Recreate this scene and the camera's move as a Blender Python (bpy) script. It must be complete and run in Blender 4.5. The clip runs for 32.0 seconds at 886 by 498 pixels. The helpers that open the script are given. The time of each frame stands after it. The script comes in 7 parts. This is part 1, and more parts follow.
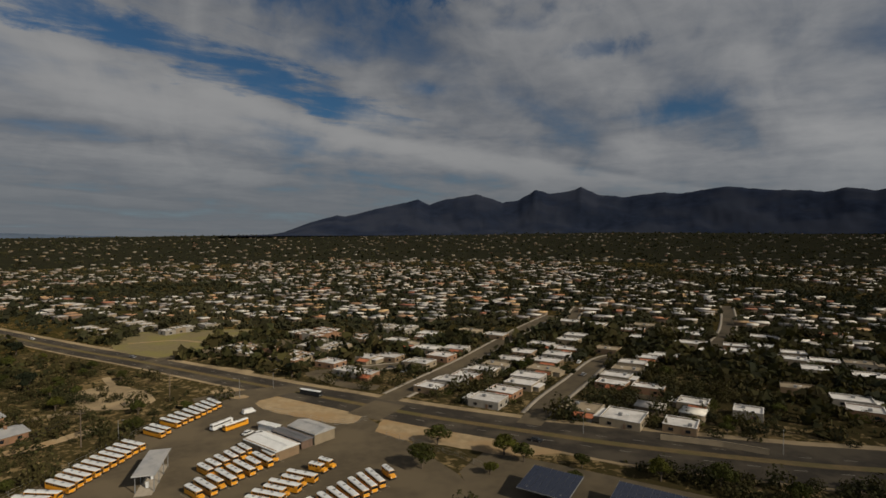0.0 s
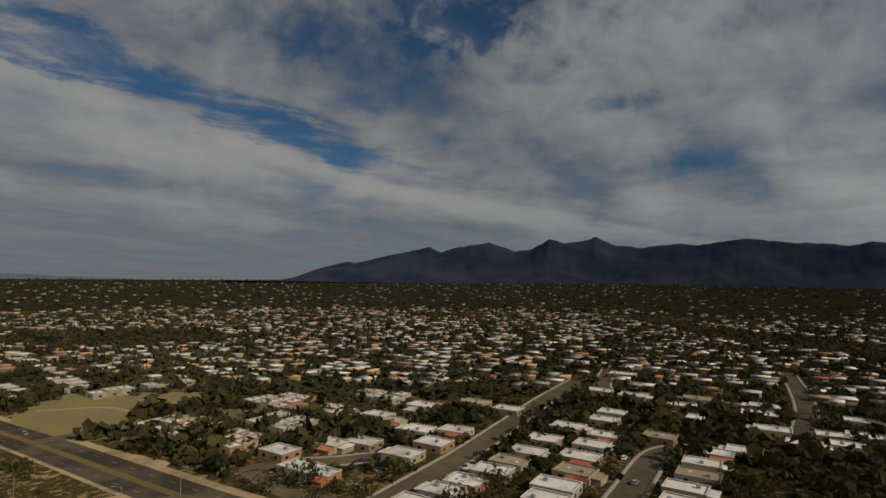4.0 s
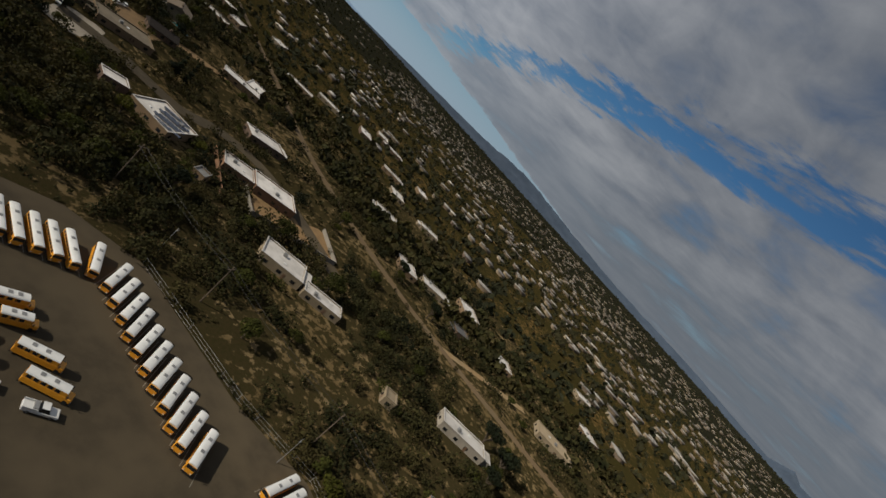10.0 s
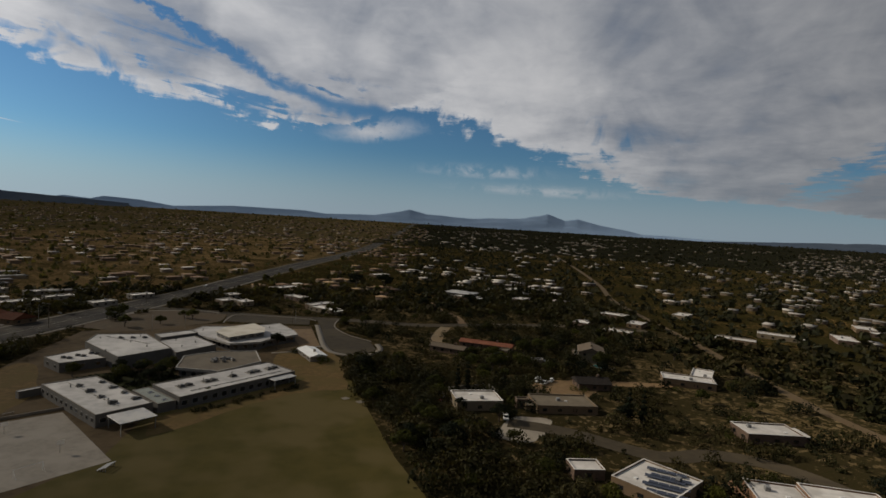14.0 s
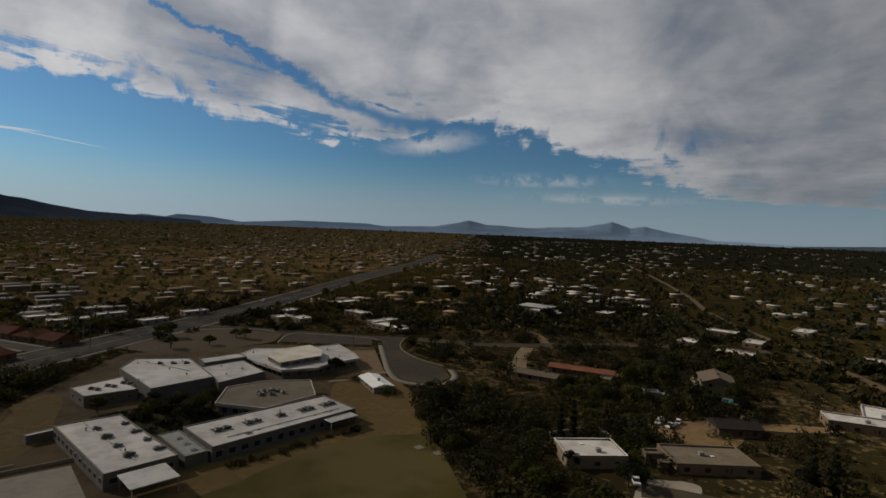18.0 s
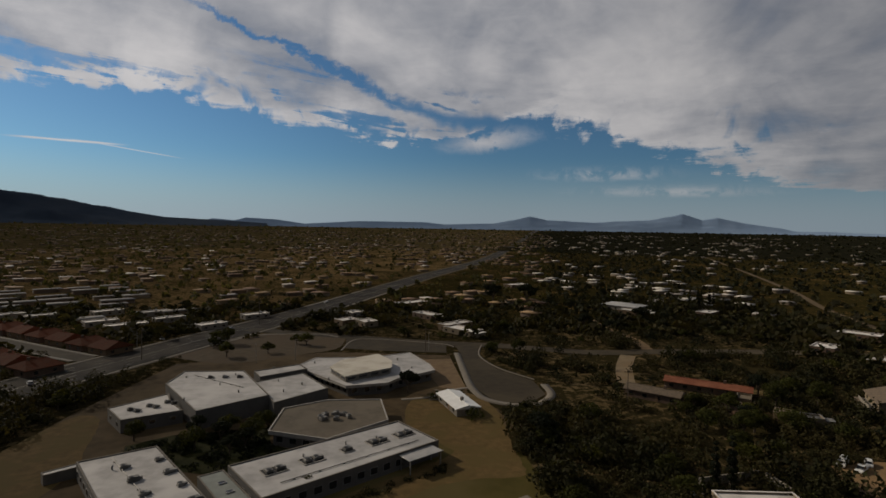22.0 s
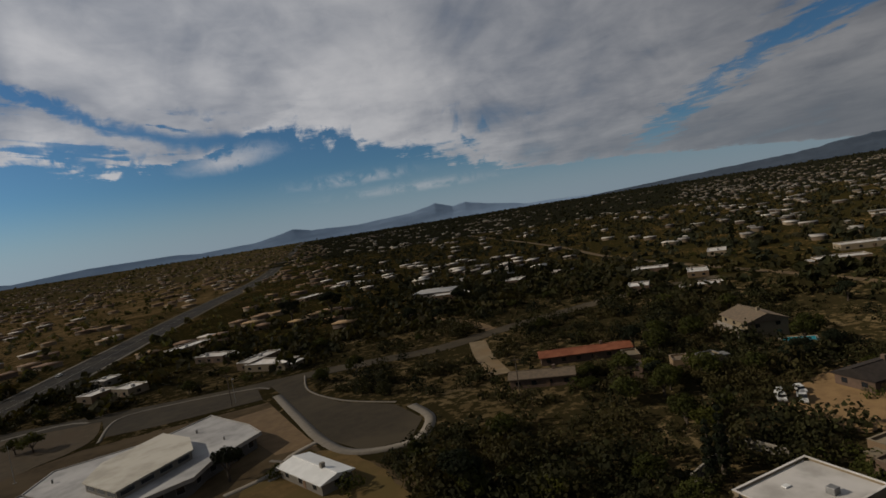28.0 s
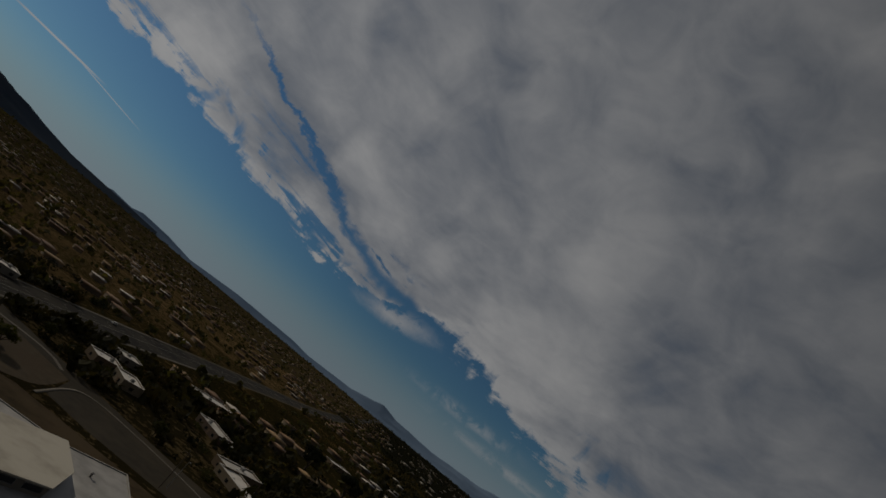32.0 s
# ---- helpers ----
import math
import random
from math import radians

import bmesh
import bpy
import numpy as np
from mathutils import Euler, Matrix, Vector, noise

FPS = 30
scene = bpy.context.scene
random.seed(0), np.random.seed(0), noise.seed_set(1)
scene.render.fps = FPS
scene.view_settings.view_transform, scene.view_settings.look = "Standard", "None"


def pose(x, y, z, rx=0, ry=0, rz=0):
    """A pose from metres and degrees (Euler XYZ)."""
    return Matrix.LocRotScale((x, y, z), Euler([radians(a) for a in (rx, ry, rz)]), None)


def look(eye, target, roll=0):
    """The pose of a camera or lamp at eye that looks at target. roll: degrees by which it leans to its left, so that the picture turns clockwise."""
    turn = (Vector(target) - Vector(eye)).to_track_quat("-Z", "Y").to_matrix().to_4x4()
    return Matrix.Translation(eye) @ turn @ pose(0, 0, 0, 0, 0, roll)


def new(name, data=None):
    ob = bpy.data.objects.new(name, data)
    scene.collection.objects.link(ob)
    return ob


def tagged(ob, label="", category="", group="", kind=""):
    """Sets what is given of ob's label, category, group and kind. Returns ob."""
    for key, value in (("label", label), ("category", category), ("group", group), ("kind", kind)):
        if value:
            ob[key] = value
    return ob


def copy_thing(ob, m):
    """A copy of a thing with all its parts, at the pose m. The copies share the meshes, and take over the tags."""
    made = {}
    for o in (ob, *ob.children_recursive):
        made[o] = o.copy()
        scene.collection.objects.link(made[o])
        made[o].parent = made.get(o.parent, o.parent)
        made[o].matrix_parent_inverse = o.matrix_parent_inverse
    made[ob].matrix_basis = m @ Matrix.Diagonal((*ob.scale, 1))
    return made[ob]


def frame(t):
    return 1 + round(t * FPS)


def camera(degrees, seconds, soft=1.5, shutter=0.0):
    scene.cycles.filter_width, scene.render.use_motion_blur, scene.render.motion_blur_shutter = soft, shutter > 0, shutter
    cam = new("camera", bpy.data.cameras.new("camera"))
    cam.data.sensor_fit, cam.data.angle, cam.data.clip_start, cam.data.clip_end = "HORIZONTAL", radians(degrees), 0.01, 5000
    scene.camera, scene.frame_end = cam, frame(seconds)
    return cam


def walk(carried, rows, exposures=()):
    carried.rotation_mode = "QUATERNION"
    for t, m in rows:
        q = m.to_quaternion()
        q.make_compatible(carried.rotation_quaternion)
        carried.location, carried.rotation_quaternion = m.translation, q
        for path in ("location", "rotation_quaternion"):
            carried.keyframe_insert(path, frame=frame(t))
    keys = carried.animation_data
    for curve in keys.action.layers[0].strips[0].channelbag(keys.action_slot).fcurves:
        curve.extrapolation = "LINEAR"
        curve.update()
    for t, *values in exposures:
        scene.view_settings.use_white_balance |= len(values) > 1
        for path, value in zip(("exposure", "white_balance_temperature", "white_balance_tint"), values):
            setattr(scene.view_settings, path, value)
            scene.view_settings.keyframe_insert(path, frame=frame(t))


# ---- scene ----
K = 1.22  # metres to one unit of the plan below
cam = camera(78.0, 32.0, soft=1.6)
PATH = [
    (0, (-0.07, -1.22, 62.74), (-0.069, 8.776, 62.480), -0.24),
    (0.5, (0.95, 6.55, 63.00), (0.991, 16.542, 62.525), -0.04),
    (1, (1.93, 14.78, 62.44), (2.073, 24.774, 62.037), -1.12),
    (1.5, (3.08, 22.38, 62.25), (3.211, 32.372, 61.876), -0.01),
    (2, (3.67, 30.66, 61.94), (3.698, 40.657, 61.591), 1.02),
    (2.5, (4.56, 39.61, 61.04), (4.343, 49.610, 60.927), 0.32),
    (4.5, (6.14, 74.76, 60.68), (5.911, 84.719, 61.528), 1.31),
    (5, (6.26, 82.09, 60.56), (5.795, 92.029, 61.576), 10.79),
    (5.5, (6.53, 89.17, 61.35), (4.825, 98.966, 62.376), 13.94),
    (6, (6.28, 95.06, 62.10), (3.977, 104.733, 63.193), 22.61),
    (6.5, (5.86, 101.92, 63.15), (3.147, 111.504, 64.073), 23.34),
    (7, (5.02, 107.80, 64.26), (0.975, 116.930, 64.841), 25.06),
    (7.5, (3.18, 112.42, 64.58), (-2.224, 120.795, 65.376), 29.65),
    (8, (1.68, 116.44, 64.19), (-5.093, 123.707, 65.347), 43.91),
    (8.5, (-1.15, 120.82, 65.60), (-9.127, 126.837, 65.947), 46.50),
    (9, (-4.81, 123.87, 66.15), (-14.098, 127.547, 65.639), 47.14),
    (9.5, (-9.07, 126.48, 65.79), (-18.993, 126.931, 64.649), 48.62),
    (10, (-13.91, 127.51, 65.41), (-23.401, 124.912, 63.624), 47.60),
    (10.5, (-18.60, 126.47, 63.71), (-26.993, 121.471, 61.550), 40.22),
    (11, (-22.35, 122.07, 62.21), (-29.208, 115.077, 60.206), 24.19),
    (11.5, (-27.30, 118.52, 61.25), (-32.909, 110.372, 59.762), 16.76),
    (12, (-30.31, 113.64, 60.63), (-35.584, 105.196, 59.712), 9.96),
    (12.5, (-32.63, 108.68, 60.18), (-37.627, 100.053, 59.471), 7.61),
    (13, (-35.13, 103.59, 59.61), (-39.815, 94.766, 59.056), 4.42),
    (13.5, (-37.15, 98.46, 59.12), (-41.580, 89.502, 58.648), 3.46),
    (14, (-38.39, 93.22, 58.72), (-42.785, 84.248, 58.241), 3.54),
    (14.5, (-40.02, 88.15, 58.35), (-44.164, 79.059, 57.920), 2.59),
    (15, (-41.21, 83.02, 57.82), (-45.106, 73.816, 57.437), 3.15),
    (15.5, (-42.37, 77.99, 57.31), (-46.216, 68.766, 56.920), 2.41),
    (17.5, (-46.12, 58.16, 55.31), (-49.473, 48.748, 54.933), 2.46),
    (18, (-46.69, 53.74, 54.99), (-50.095, 44.343, 54.660), 2.37),
    (18.5, (-47.24, 49.31, 54.67), (-50.445, 39.841, 54.343), 1.30),
    (19, (-47.40, 44.75, 54.17), (-50.468, 35.243, 53.841), 1.69),
    (19.5, (-48.07, 40.45, 53.71), (-51.158, 30.941, 53.390), 1.38),
    (20, (-48.13, 36.12, 53.26), (-51.222, 26.611, 52.959), 2.65),
    (20.5, (-48.52, 31.94, 52.78), (-51.350, 22.357, 52.412), 0.57),
    (21, (-48.70, 27.61, 52.44), (-51.111, 17.914, 51.993), 0.97),
    (21.5, (-49.02, 23.66, 51.99), (-51.335, 13.940, 51.542), 1.27),
    (22, (-48.98, 19.48, 51.60), (-51.348, 9.772, 51.204), 0.96),
    (22.5, (-48.75, 15.12, 51.12), (-51.093, 5.405, 50.714), 0.72),
    (23, (-48.74, 10.80, 50.69), (-50.921, 1.049, 50.336), -0.13),
    (23.5, (-48.61, 6.56, 50.31), (-50.524, -3.252, 49.945), -0.90),
    (24, (-48.74, 2.29, 49.74), (-50.258, -7.589, 49.333), -3.33),
    (24.5, (-48.78, -1.44, 49.28), (-50.254, -11.324, 48.853), -4.02),
    (26.5, (-48.97, -18.10, 47.88), (-51.945, -27.621, 47.116), -10.74),
    (27, (-49.68, -22.22, 47.10), (-53.860, -31.277, 46.412), -13.22),
    (27.5, (-50.76, -25.87, 46.25), (-55.933, -34.405, 45.566), -14.60),
    (28, (-52.22, -29.96, 45.44), (-58.329, -37.859, 44.900), -9.10),
    (28.5, (-53.69, -33.51, 44.68), (-60.505, -40.819, 44.290), -6.93),
    (29, (-55.37, -37.31, 43.83), (-62.367, -44.456, 43.740), -5.50),
    (29.5, (-57.50, -40.71, 43.11), (-64.387, -47.961, 43.199), 0.88),
    (30, (-59.52, -44.23, 42.32), (-66.337, -51.538, 42.549), 5.84),
    (30.5, (-61.12, -49.14, 41.00), (-67.697, -56.598, 42.118), 12.47),
    (31, (-62.96, -54.25, 39.93), (-68.794, -62.006, 42.335), 18.71),
    (31.5, (-64.42, -58.24, 40.26), (-68.919, -66.606, 43.368), 27.58),
    (32, (-67.36, -59.01, 41.93), (-70.211, -68.114, 44.947), 39.71),
]
EXPOSURES = [(0, -0.25, 6450, 10), (5, -0.27, 6580, 10), (7, -0.33, 6560, 10), (8, -0.56, 6450, 11), (9, -0.66, 6200, 14), (10, -0.25, 6150, 10), (11, 0.0, 6300, 10), (13, -0.4, 6420, 11), (17, -0.65, 6400, 11), (19, -0.7, 6480, 12), (24, -0.74, 6620, 13), (28, -0.72, 6380, 12), (30, -0.72, 6250, 12), (31, -1.2, 6600, 11), (32, -1.8, 6500, 10)]
walk(cam, [(t, look(Vector(eye) * K, Vector(target) * K, roll)) for t, eye, target, roll in PATH], EXPOSURES)

# ---- world, sun ----
SUN_AZ, SUN_EL = 129.0, 31.0  # degrees clockwise from +y, and above the horizon


class Tree:
    """A small builder of node trees."""

    def __init__(self, owner):
        owner.use_nodes = True
        self.t = owner.node_tree
        self.t.nodes.clear()

    def link(self, a, b):
        self.t.links.new(a, b)
        return b

    def put(self, node, where, value):
        if isinstance(value, bpy.types.NodeSocket):
            self.t.links.new(value, node.inputs[where])
        else:
            node.inputs[where].default_value = value

    def math(self, op, a, b=0.0, clamp=False):
        node = self.t.nodes.new("ShaderNodeMath")
        node.operation, node.use_clamp = op, clamp
        self.put(node, 0, a)
        self.put(node, 1, b)
        return node.outputs[0]

    def span(self, value, a, b, c=0.0, d=1.0, smooth=True):
        node = self.t.nodes.new("ShaderNodeMapRange")
        node.interpolation_type = "SMOOTHSTEP" if smooth else "LINEAR"
        for where, v in enumerate((value, a, b, c, d)):
            self.put(node, where, v)
        return node.outputs[0]

    def noise(self, vector, scale, detail=4.0, rough=0.55, warp=0.0):
        node = self.t.nodes.new("ShaderNodeTexNoise")
        if vector is not None:
            self.put(node, "Vector", vector)
        self.put(node, "Scale", scale)
        self.put(node, "Detail", detail)
        self.put(node, "Roughness", rough)
        self.put(node, "Distortion", warp)
        return node.outputs[0]

    def ramp(self, value, stops):
        node = self.t.nodes.new("ShaderNodeValToRGB")
        el = node.color_ramp.elements
        while len(el) < len(stops):
            el.new(0.5)
        for e, (at, col) in zip(el, stops):
            e.position, e.color = at, (*col, 1.0) if not isinstance(col, float) else (col, col, col, 1.0)
        self.put(node, 0, value)
        return node.outputs[0]

    def mix(self, fac, a, b, how="MIX"):
        node = self.t.nodes.new("ShaderNodeMix")
        node.data_type, node.blend_type = "RGBA", how
        self.put(node, 0, fac)
        self.put(node, 6, a if isinstance(a, bpy.types.NodeSocket) else (*a, 1.0))
        self.put(node, 7, b if isinstance(b, bpy.types.NodeSocket) else (*b, 1.0))
        return node.outputs[2]

    def vec(self, x, y, z=0.0):
        node = self.t.nodes.new("ShaderNodeCombineXYZ")
        for where, v in enumerate((x, y, z)):
            self.put(node, where, v)
        return node.outputs[0]


world = bpy.data.worlds.new("sky")
scene.world = world
W = Tree(world)
sky = W.t.nodes.new("ShaderNodeTexSky")
sky.sky_type, sky.sun_disc = "NISHITA", False
sky.sun_elevation, sky.sun_rotation = radians(SUN_EL), radians(SUN_AZ)
sky.altitude, sky.air_density, sky.dust_density, sky.ozone_density = 800, 1.0, 0.6, 2.5
coord = W.t.nodes.new("ShaderNodeTexCoord")
sep = W.t.nodes.new("ShaderNodeSeparateXYZ")
W.link(coord.outputs["Generated"], sep.inputs[0])
up = W.math("MAXIMUM", sep.outputs[2], 0.0)
lift, thin = W.math("ADD", up, 0.1), W.math("ADD", up, 0.004)
U, V = W.math("DIVIDE", sep.outputs[0], lift), W.math("DIVIDE", sep.outputs[1], lift)
P, Q = W.math("DIVIDE", sep.outputs[0], thin), W.math("DIVIDE", sep.outputs[1], thin)
# Streaks of the cloud sheet run from the south-west to the north-east.
along = W.math("ADD", W.math("MULTIPLY", U, 0.62), W.math("MULTIPLY", V, 0.78))
across = W.math("ADD", W.math("MULTIPLY", U, 0.78), W.math("MULTIPLY", V, -0.62))
streak = W.vec(W.math("MULTIPLY", along, 0.34), across)
big = W.noise(streak, 1.0, 3.0, 0.45, 0.6)
fine = W.noise(streak, 2.6, 5.0, 0.55, 0.6)
puff = W.noise(W.vec(U, V, 3.0), 1.5, 5.0, 0.48, 0.4)

def line_at(x, points):
    """The height of a bent line over x, as nodes."""
    x0, x1 = points[0][0], points[-1][0]
    low, high = min(p[1] for p in points), max(p[1] for p in points)
    stops = [((p[0] - x0) / (x1 - x0), (p[1] - low) / (high - low)) for p in points]
    return W.math("ADD", W.math("MULTIPLY", W.ramp(W.span(x, x0, x1, smooth=False), stops), high - low), low)


def turned(x, y, c, s):
    return W.math("ADD", W.math("MULTIPLY", x, c), W.math("MULTIPLY", y, s))


def centred(value, amount):
    return W.math("MULTIPLY", W.math("SUBTRACT", value, 0.5), amount)


def highest(first, *others):
    for other in others:
        first = W.math("MAXIMUM", first, other)
    return first


rag = W.noise(W.vec(P, Q), 1.15, 6.0, 0.6, 0.4)
rag2 = W.noise(W.vec(P, Q, 5.0), 2.6, 6.0, 0.65, 0.5)
curl = W.noise(coord.outputs["Generated"], 24.0, 6.0, 0.6, 0.5)
swing = W.math("ADD", centred(rag, 1.3), centred(rag2, 0.5))
P2 = W.math("ADD", P, centred(rag2, 0.5))
# A long blue gap crosses the sheet from the south-west to the north-east.
A, B = turned(P, Q, 0.707, 0.707), turned(P, Q, -0.707, 0.707)
thread = W.noise(W.vec(W.math("MULTIPLY", A, 0.5), B, 4.0), 2.2, 6.0, 0.62, 0.5)
gapline = line_at(A, [(-17.3, 4.1), (-8.7, 2.6), (-5.3, 2.33), (-3.75, 2.33), (-2.4, 2.5), (-1.77, 2.42), (-0.78, 2.1), (-0.28, 2.26), (0.25, 2.7), (0.7, 2.95), (1.24, 3.15), (2.09, 3.43), (3.2, 3.9)])
gapoff = W.math("ABSOLUTE", W.math("ADD", W.math("SUBTRACT", B, gapline), W.math("ADD", centred(thread, 1.7), centred(rag2, 0.9))))
gapwide = W.math("MULTIPLY", line_at(A, [(-17.3, 0.55), (-9, 0.36), (-4, 0.3), (-2, 0.28), (0, 0.3), (1.2, 0.36), (2.2, 0.42), (3.2, 0.3)]), 1.0)
gap = W.math("MULTIPLY", W.span(W.math("DIVIDE", gapoff, gapwide), 0.0, 1.6, 1.0, 0.0), W.math("MULTIPLY", W.span(A, 2.3, 3.9, 1.0, 0.0), W.span(up, 0.035, 0.09)))
# The sheet's ragged southern rim, with a lower bank of streaks before it.
rim = line_at(P2, [(-15, -9.2), (-12.5, -9.5), (-10, -9.8), (-8, -8.6), (-6.5, -7.5), (-5.3, -6.8), (-4.6, -6.0), (-3.3, -5.7), (-2.7, -5.4), (-2.1, -4.95), (-1.74, -4.8), (-1.66, -6.5), (-1.35, -6.85), (-0.8, -6.75), (-0.45, -6.3), (0.1, -5.95), (0.7, -5.3), (1.0, -4.9), (1.8, -4.6), (2.4, -4.6), (3.2, -4.1), (5.0, -3.0)])
edge = W.math("ADD", W.math("SUBTRACT", rim, Q), W.math("MULTIPLY", swing, W.span(P, -7.0, -2.0, 1.7, 1.0)))
edge = W.math("ADD", edge, W.math("MULTIPLY", centred(curl, 1.7), W.span(P, -8.0, -3.0, 2.0, 1.0)))
clear = W.span(edge, -1.0, 0.6)
# Blue slits between the streaks of the bank.
BA, BX = turned(P, Q, 0.84, 0.54), turned(P, Q, -0.54, 0.84)
strand = W.noise(W.vec(W.math("MULTIPLY", BA, 0.33), BX, 2.0), 2.1, 6.0, 0.6, 0.45)
bank = W.math("MULTIPLY", W.math("MULTIPLY", W.span(edge, -3.6, -2.2), W.span(P, -2.2, -1.2)), W.span(up, 0.2, 0.32, 1.0, 0.0))
slits = W.math("MULTIPLY", bank, W.span(W.math("ADD", strand, centred(curl, 0.35)), 0.48, 0.62))
slitoff = W.math("ABSOLUTE", W.math("ADD", W.math("SUBTRACT", Q, line_at(P2, [(-2.1, -5.1), (-1.45, -5.0), (-0.8, -4.5), (-0.28, -3.8), (0.11, -3.2), (0.34, -2.94), (0.9, -2.3)])), W.math("ADD", W.math("MULTIPLY", swing, 0.4), centred(curl, 0.7))))
slit = W.math("MULTIPLY", W.span(W.math("DIVIDE", slitoff, W.span(P, -1.7, 0.4, 0.42, 0.08)), 0.0, 1.5, 1.0, 0.0), W.math("MULTIPLY", W.span(P, 0.3, 0.9, 1.0, 0.0), W.span(P, -2.2, -1.6)))


def hole(x, y, rx, ry, ragged=1.3):
    dx, dy = W.math("DIVIDE", W.math("SUBTRACT", P, x), rx), W.math("DIVIDE", W.math("SUBTRACT", Q, y), ry)
    d = W.math("SQRT", W.math("ADD", W.math("MULTIPLY", dx, dx), W.math("MULTIPLY", dy, dy)))
    return W.span(W.math("ADD", d, W.math("ADD", centred(curl, ragged * 1.6), centred(thread, ragged * 0.6))), 0.0, 1.7, 1.0, 0.0)


# The sheet is torn into holes behind its rim.
rimholes = W.math("MULTIPLY", W.math("MULTIPLY", W.span(edge, -2.4, -0.6), W.span(P, -6.0, -4.0)), W.span(W.noise(coord.outputs["Generated"], 15.0, 4.0, 0.55, 0.5), 0.54, 0.66))
# Small soft holes to the north.
holes = highest(hole(0.82, 2.95, 0.2, 0.2), hole(0.02, 2.0, 0.24, 0.36, 2.6), hole(0.2, 1.6, 0.26, 0.18, 2.6), hole(-1.5, 1.6, 0.14, 0.22))
faint = highest(hole(-0.12, 3.72, 0.14, 0.16), hole(-0.57, 2.97, 0.16, 0.2), hole(0.4, 2.6, 0.2, 0.14), hole(1.9, 4.3, 0.4, 0.5))
holes = highest(W.math("MULTIPLY", holes, 0.85), W.math("MULTIPLY", faint, 0.5), W.math("MULTIPLY", hole(0.15, 1.75, 0.9, 0.7, 2.0), 0.5), W.math("MULTIPLY", slit, 0.85), W.math("MULTIPLY", slits, 0.95), W.math("MULTIPLY", rimholes, 0.8))
# Stray clouds in the clear south: a puff, thin veils, and a short vapour trail.
stray = W.math("MULTIPLY", highest(hole(-5.0, -8.7, 1.0, 1.1), hole(-8.6, -11.6, 2.0, 1.8)), W.span(curl, 0.42, 0.62, 0.0, 0.7))
stray = highest(stray, W.math("MULTIPLY", hole(-1.93, -6.0, 0.36, 0.75, 0.9), W.span(curl, 0.36, 0.5)))


def streak_cloud(x, y, c, s, half, wide):
    """A thin straight cloud about a point of the sky, along (c, s)."""
    dx, dy = W.math("SUBTRACT", P, x), W.math("SUBTRACT", Q, y)
    run, off = W.math("DIVIDE", turned(dx, dy, c, s), half), W.math("DIVIDE", W.math("ADD", turned(dx, dy, -s, c), centred(rag2, wide)), wide)
    return W.math("MULTIPLY", W.span(W.math("ABSOLUTE", off), 0.2, 1.2, 1.0, 0.0), W.span(W.math("ABSOLUTE", run), 0.5, 1.1, 1.0, 0.0))


trail = highest(streak_cloud(2.83, -7.48, -0.94, -0.33, 0.62, 0.13), W.math("MULTIPLY", streak_cloud(2.3, -8.1, -0.48, -0.877, 0.95, 0.05), 0.7), W.math("MULTIPLY", streak_cloud(3.9, -7.25, -0.9, -0.43, 0.35, 0.08), 0.6))
toward = W.math("MULTIPLY", sep.outputs[1], -1.0)
sunward = turned(sep.outputs[0], sep.outputs[1], math.sin(radians(SUN_AZ)), math.cos(radians(SUN_AZ)))
cell = W.noise(W.vec(U, V, 6.0), 6.0, 6.0, 0.62, 0.7)
wisp = W.noise(W.vec(W.math("MULTIPLY", along, 0.45), across, 8.0), 5.0, 7.0, 0.66, 0.8)
lump = W.noise(coord.outputs["Generated"], 9.0, 5.0, 0.5, 0.6)
thick = W.math("ADD", W.math("ADD", W.math("MULTIPLY", big, 0.8), W.math("MULTIPLY", puff, 0.55)), W.math("ADD", centred(lump, 0.5), centred(wisp, W.span(toward, -0.1, 0.4, 0.22, 0.12))))
thick = W.math("ADD", thick, W.span(toward, -0.2, 0.5, 0.0, 0.1))
cover = W.math("SUBTRACT", W.math("SUBTRACT", thick, W.math("MULTIPLY", highest(gap, holes), W.span(toward, -0.3, 0.3, 0.42, 0.5))), W.math("MULTIPLY", clear, 0.95))
cover = W.span(cover, 0.22, 0.7)
cover = highest(cover, W.math("MULTIPLY", stray, 0.85), W.math("MULTIPLY", trail, 0.9))
# Thick billows lie along the far side of the gap; edges are thinner and lighter.
beyond = W.math("SUBTRACT", B, gapline)
billow = W.math("MULTIPLY", W.math("MULTIPLY", W.span(beyond, 0.1, 0.6), W.span(beyond, 0.8, 2.6, 1.0, 0.0)), W.span(A, -3.0, 0.0))
shade = W.math("ADD", W.math("ADD", W.math("MULTIPLY", big, 0.5), W.math("MULTIPLY", fine, 0.15)), W.math("ADD", W.math("MULTIPLY", puff, 0.35), W.math("ADD", W.math("MULTIPLY", lump, 0.35), centred(cell, 0.14))))
shade = W.math("ADD", shade, W.math("ADD", W.math("MULTIPLY", billow, 0.16), W.span(edge, -2.5, -0.2, 0.0, 0.12)))
shade = W.span(shade, 0.42, 0.96)
cloud = W.mix(shade, (0.093, 0.106, 0.128), (0.306, 0.304, 0.302))
# Clouds are brighter on the sun's side.
gain = W.math("MULTIPLY", W.span(toward, -0.1, 1.0, 1.08, 2.15), W.span(sunward, -0.5, 0.95, 1.0, 1.5, smooth=False))
cloud = W.mix(1.0, cloud, W.vec(gain, gain, gain), "MULTIPLY")
